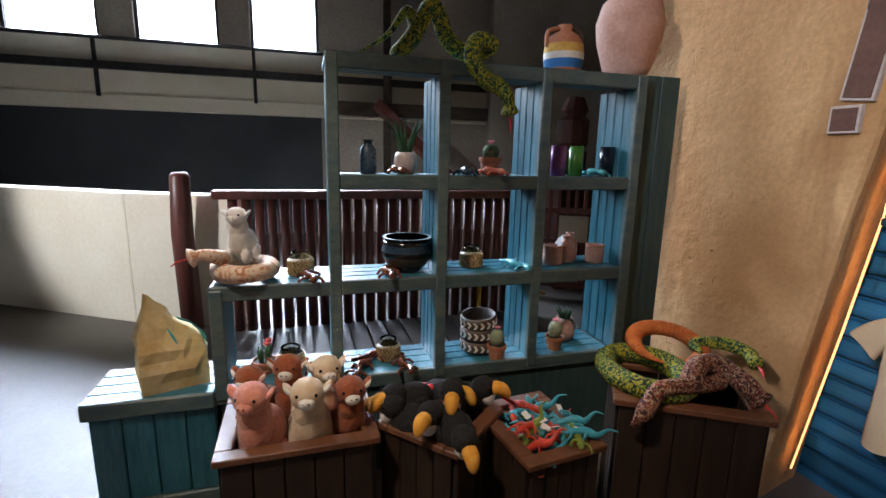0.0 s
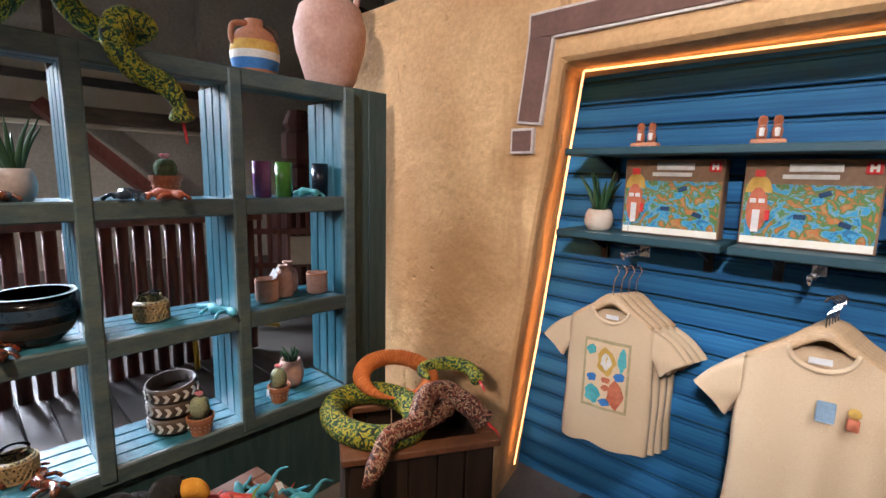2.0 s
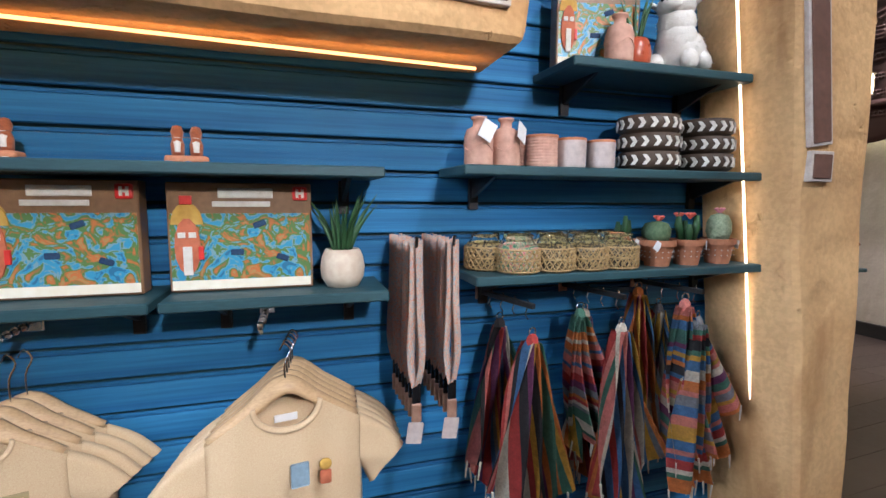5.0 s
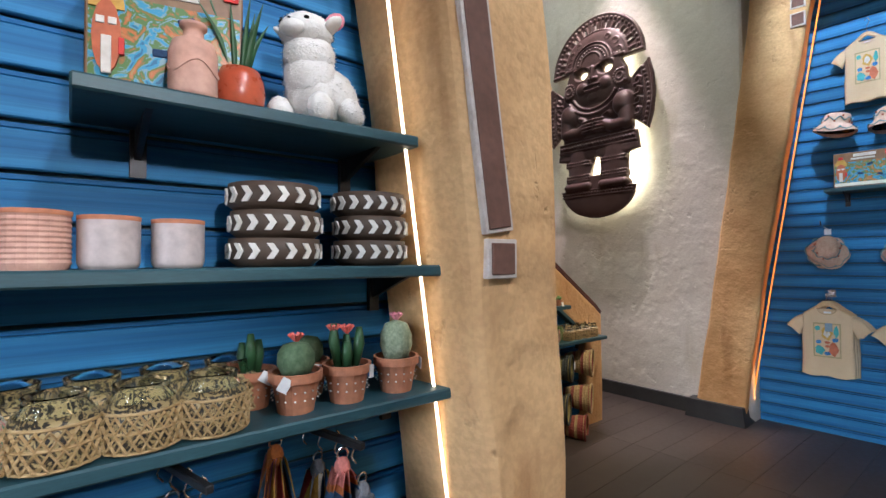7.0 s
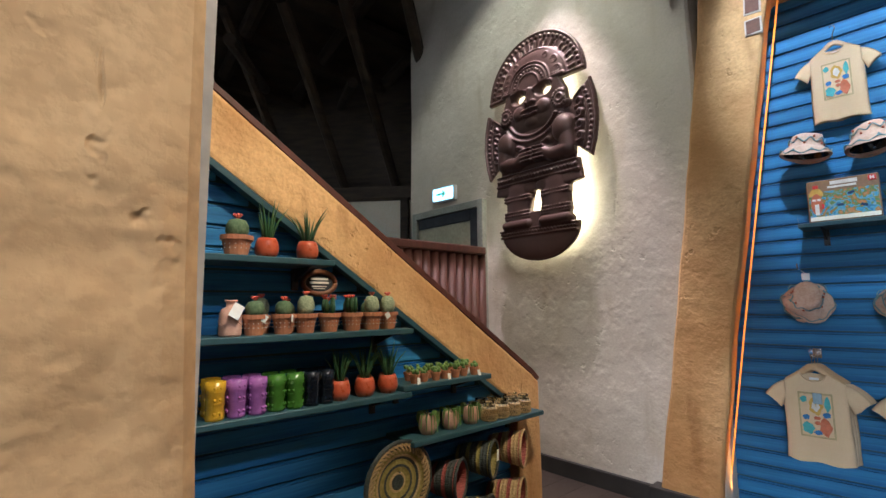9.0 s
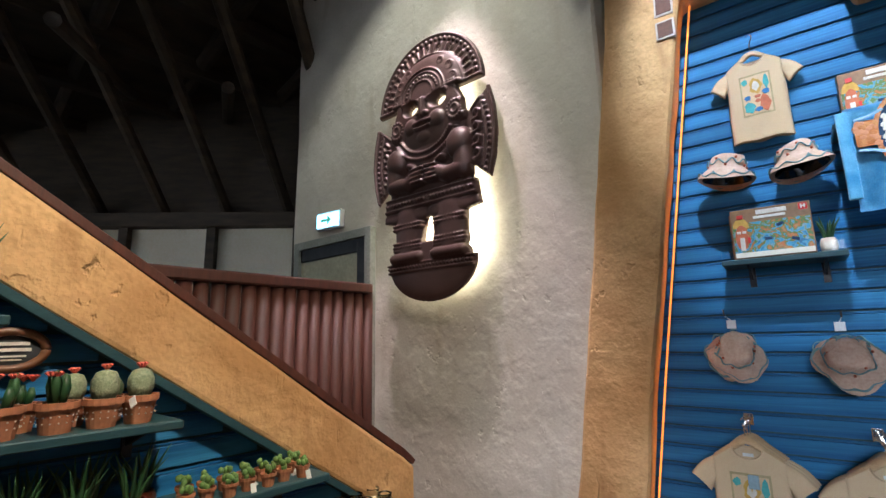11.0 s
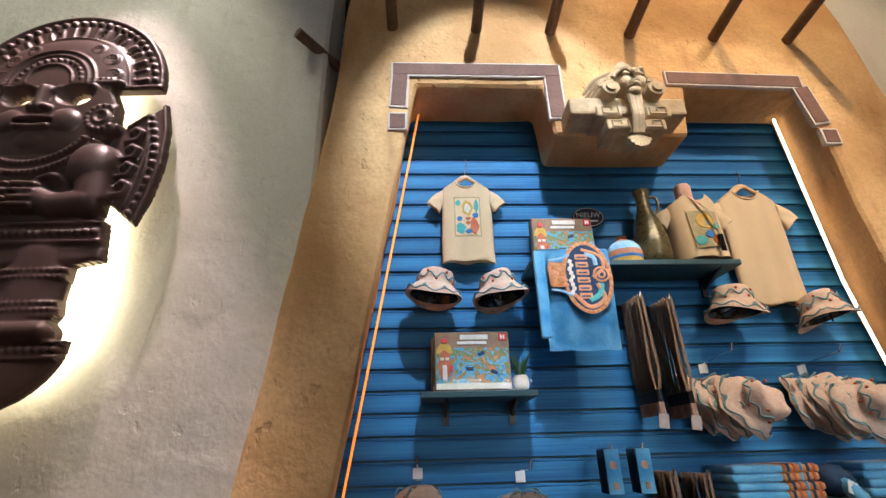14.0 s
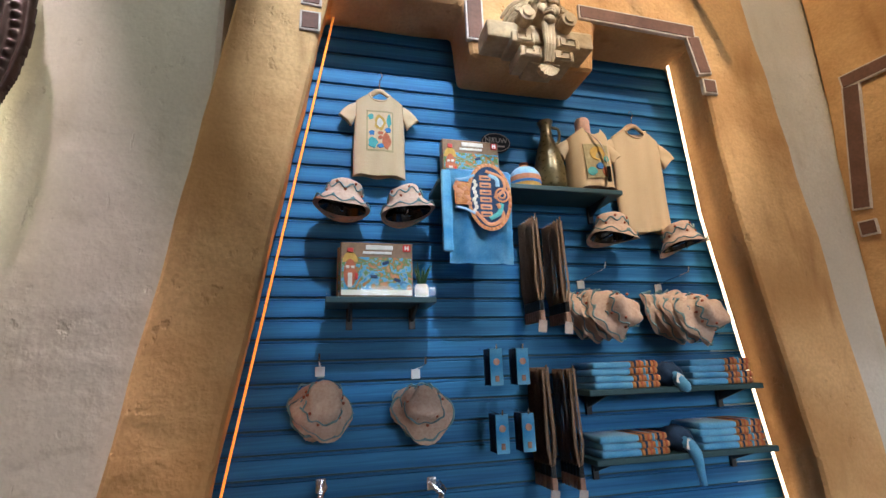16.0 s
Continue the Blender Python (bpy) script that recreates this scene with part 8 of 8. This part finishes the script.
# things in the cubes
BLUEGLAZE = mat("dark_blue_glaze", (0.02, 0.04, 0.07), (0.04, 0.07, 0.10), 10, 0.3, 0, 0)
ob = part("blue_bottle", lathe([(0, 0), (0.036, 0), (0.038, 0.02), (0.036, 0.11), (0.02, 0.13), (0.02, 0.145), (0.032, 0.15), (0, 0.152)], 16), BLUEGLAZE, smooth=True)
ob.matrix_world = pose(-0.53, 1.25, 1.165)
tagged(ob, "dark blue ceramic bottle on the cube shelf", "bottle")
aloe(pose(-0.53, 1.42, 1.165), GREYGLAZE, 0.055, 0.10, 0.18, 11, 91, "spiky aloe plant in a grey ribbed pot")
cactus(pose(-0.53, 1.835, 1.165), "round", 0.05, 0.085, 92, PINKFLOWER, "round cactus with a pink flower in a terracotta pot", False)
for k, (y, mt) in enumerate(((2.20, MUGS[1]), (2.30, MUGS[2]), (2.48, MUGS[3]))):
    ob = part("glass_tumbler", lathe([(0, 0), (0.036, 0), (0.038, 0.15), (0.034, 0.15), (0.032, 0.02), (0, 0.02)], 16), mt, smooth=True)
    ob.matrix_world = pose(-0.53, y, 1.165)
    tagged(ob, "tall %s glazed tumbler on the cube shelf" % ("purple", "green", "black")[k], "tumbler", "tall tumblers")


def ornament(m, matl, label, seed):
    """A small glazed lizard ornament lying on a board."""
    rnd = random.Random(seed)
    pts = [(0, -0.11, 0.02), (0.015, -0.06, 0.022), (-0.015, 0, 0.024), (0.012, 0.06, 0.02), (-0.01, 0.12, 0.014), (0.012, 0.16, 0.01)]
    bm = tube(curve(pts, 3), [0.008, 0.014, 0.017, 0.015, 0.014, 0.017, 0.02, 0.02, 0.018, 0.015, 0.012, 0.010, 0.008, 0.006, 0.005, 0.003], 8)
    for y in (-0.05, 0.035):
        for sx in (-1, 1):
            tube(curve([(0, y, 0.02), (sx * 0.035, y - 0.01, 0.022), (sx * 0.05, y - 0.04 * rnd.random(), 0.006)], 2), 0.007, 5, bm)
    ob = part("lizard_ornament", bm, matl, smooth=True)
    ob.matrix_world = m
    tagged(ob, label, "ornament", "lizard ornaments")


for x, y, z, rz, mt, nm in ((-0.50, 1.38, 1.165, 85, GLITTER, "red jewelled"), (-0.47, 1.70, 1.165, 60, BLUEGLAZE, "dark blue"), (-0.44, 1.80, 1.165, 100, RUST, "rust red"), (-0.50, 2.39, 1.165, 80, TEAL, "teal"), (-0.46, 0.98, 0.71, 95, GLITTER, "red jewelled"), (-0.46, 1.33, 0.71, 85, GLITTER, "dark jewelled"), (-0.47, 1.97, 0.71, 100, LIZ[0], "blue"), (-0.46, 1.00, 0.26, 110, GLITTER, "dark jewelled"), (-0.45, 1.20, 0.26, 60, GLITTER, "red jewelled"), (-0.44, 1.40, 0.26, 95, GLITTER, "red jewelled"), (-0.55, 1.27, 0.26, 10, GLITTER, "brown jewelled")):
    ornament(pose(x, y, z, 0, 0, rz), mt, "%s glazed lizard ornament on the shelf" % nm, int(y * 100))
for y, z, r in ((0.945, 0.71, 0.055), (1.765, 0.71, 0.055), (0.885, 0.26, 0.06), (1.345, 0.26, 0.055)):
    jar(pose(-0.56, y, z), MOSAIC, r, 0.105, "banded glass jar on the blue cube shelf")
ob = multi("painted_bowl", turned([(0, 0), (0.06, 0), (0.095, 0.035), (0.115, 0.075), (0.12, 0.10), (0.108, 0.13), (0.112, 0.16), (0.118, 0.165), (0.10, 0.165), (0.095, 0.13), (0, 0.03)], [0, 0, 1, 0, 2, 0, 0, 3, 0, 0], 28), [BLACKGLOSS, DARKBOWL, BLUEGLAZE, SHELFBLUE])
ob.matrix_world = pose(-0.54, 1.43, 0.71)
tagged(ob, "large dark painted bowl with coloured bands", "bowl")
cup(pose(-0.53, 2.205, 0.71), 0.05, 0.10, 2, PINKCLAY, "smooth terracotta cup on the cube shelf")
cup(pose(-0.53, 2.455, 0.71), 0.05, 0.095, 6, PINKCLAY, "ribbed pale clay cup on the cube shelf")
bottle(pose(-0.56, 2.30, 0.71), "pale pink clay bottle with ribbon on the shelf")
bottle(pose(-0.63, 2.36, 0.71), "pale pink clay bottle with ribbon on the shelf")
for k in range(3):
    chevron_bowl(pose(-0.55, 1.815, 0.26 + 0.066 * k, 6 if k == 2 else 0, 0, 20 * k), 0.092, 0.068)
cactus(pose(-0.43, 1.87, 0.26), "pale", 0.045, 0.075, 93, PINKFLOWER, "pale cactus with a pink flower in a terracotta pot", False)
cactus(pose(-0.47, 2.215, 0.26), "pale", 0.045, 0.075, 94, PINKFLOWER, "pale cactus with a pink flower in a terracotta pot")
cactus(pose(-0.54, 0.77, 0.26), "dark", 0.05, 0.06, 95, FLOWER, "tall dark cactus in a shallow terracotta pot", False)
aloe(pose(-0.58, 2.335, 0.26), PINKCLAY, 0.06, 0.13, 0.08, 14, 96, "leafy plant in a ribbed clay pot")

bag = thing("paper_bag", "crumpled yellow paper bag with a teal ribbon", "bag", pose(-0.53, 0.40, 0.27, 0, 0, 20))
bm = bmesh.new()
bmesh.ops.create_cube(bm, size=1)
bmesh.ops.subdivide_edges(bm, edges=bm.edges[:], cuts=7, use_grid_fill=True)
for v in bm.verts:
    t = v.co.z + 0.5
    side = v.co.y
    v.co.x *= 0.21 * (1 + 0.12 * t - 0.98 * max(0, (t - 0.35) / 0.65) ** 1.5)
    v.co.y *= 0.25 * (1 - 0.62 * max(0, (t - 0.55) / 0.45))
    v.co.y -= 0.05 * max(0, t - 0.5)
    v.co.z = t * (0.35 - 0.14 * max(0, side) * t) + 0.10 * max(0, -side) * t ** 4
    fold = abs(noise.noise(v.co * 8)) + 0.5 * abs(noise.noise(v.co * 17))
    v.co += 0.035 * (fold - 0.3) * Vector((v.co.x, v.co.y, 0)).normalized() * min(1, t * 4)
bmesh.ops.triangulate(bm, faces=bm.faces[:])
part("bag_body", bm, PAPERBAG, bag)
part("ribbon", tube(curve([(0.03, 0.03, 0.285), (0.06, 0.07, 0.27), (0.05, 0.11, 0.22), (0.06, 0.125, 0.18)], 5), 0.016, 6, None, 0.15), TEAL, bag, smooth=True)
part("ribbon", tube(curve([(0.05, -0.03, 0.27), (0.085, 0.0, 0.22), (0.092, 0.015, 0.16)], 5), 0.012, 6, None, 0.15), TEAL, bag, smooth=True)
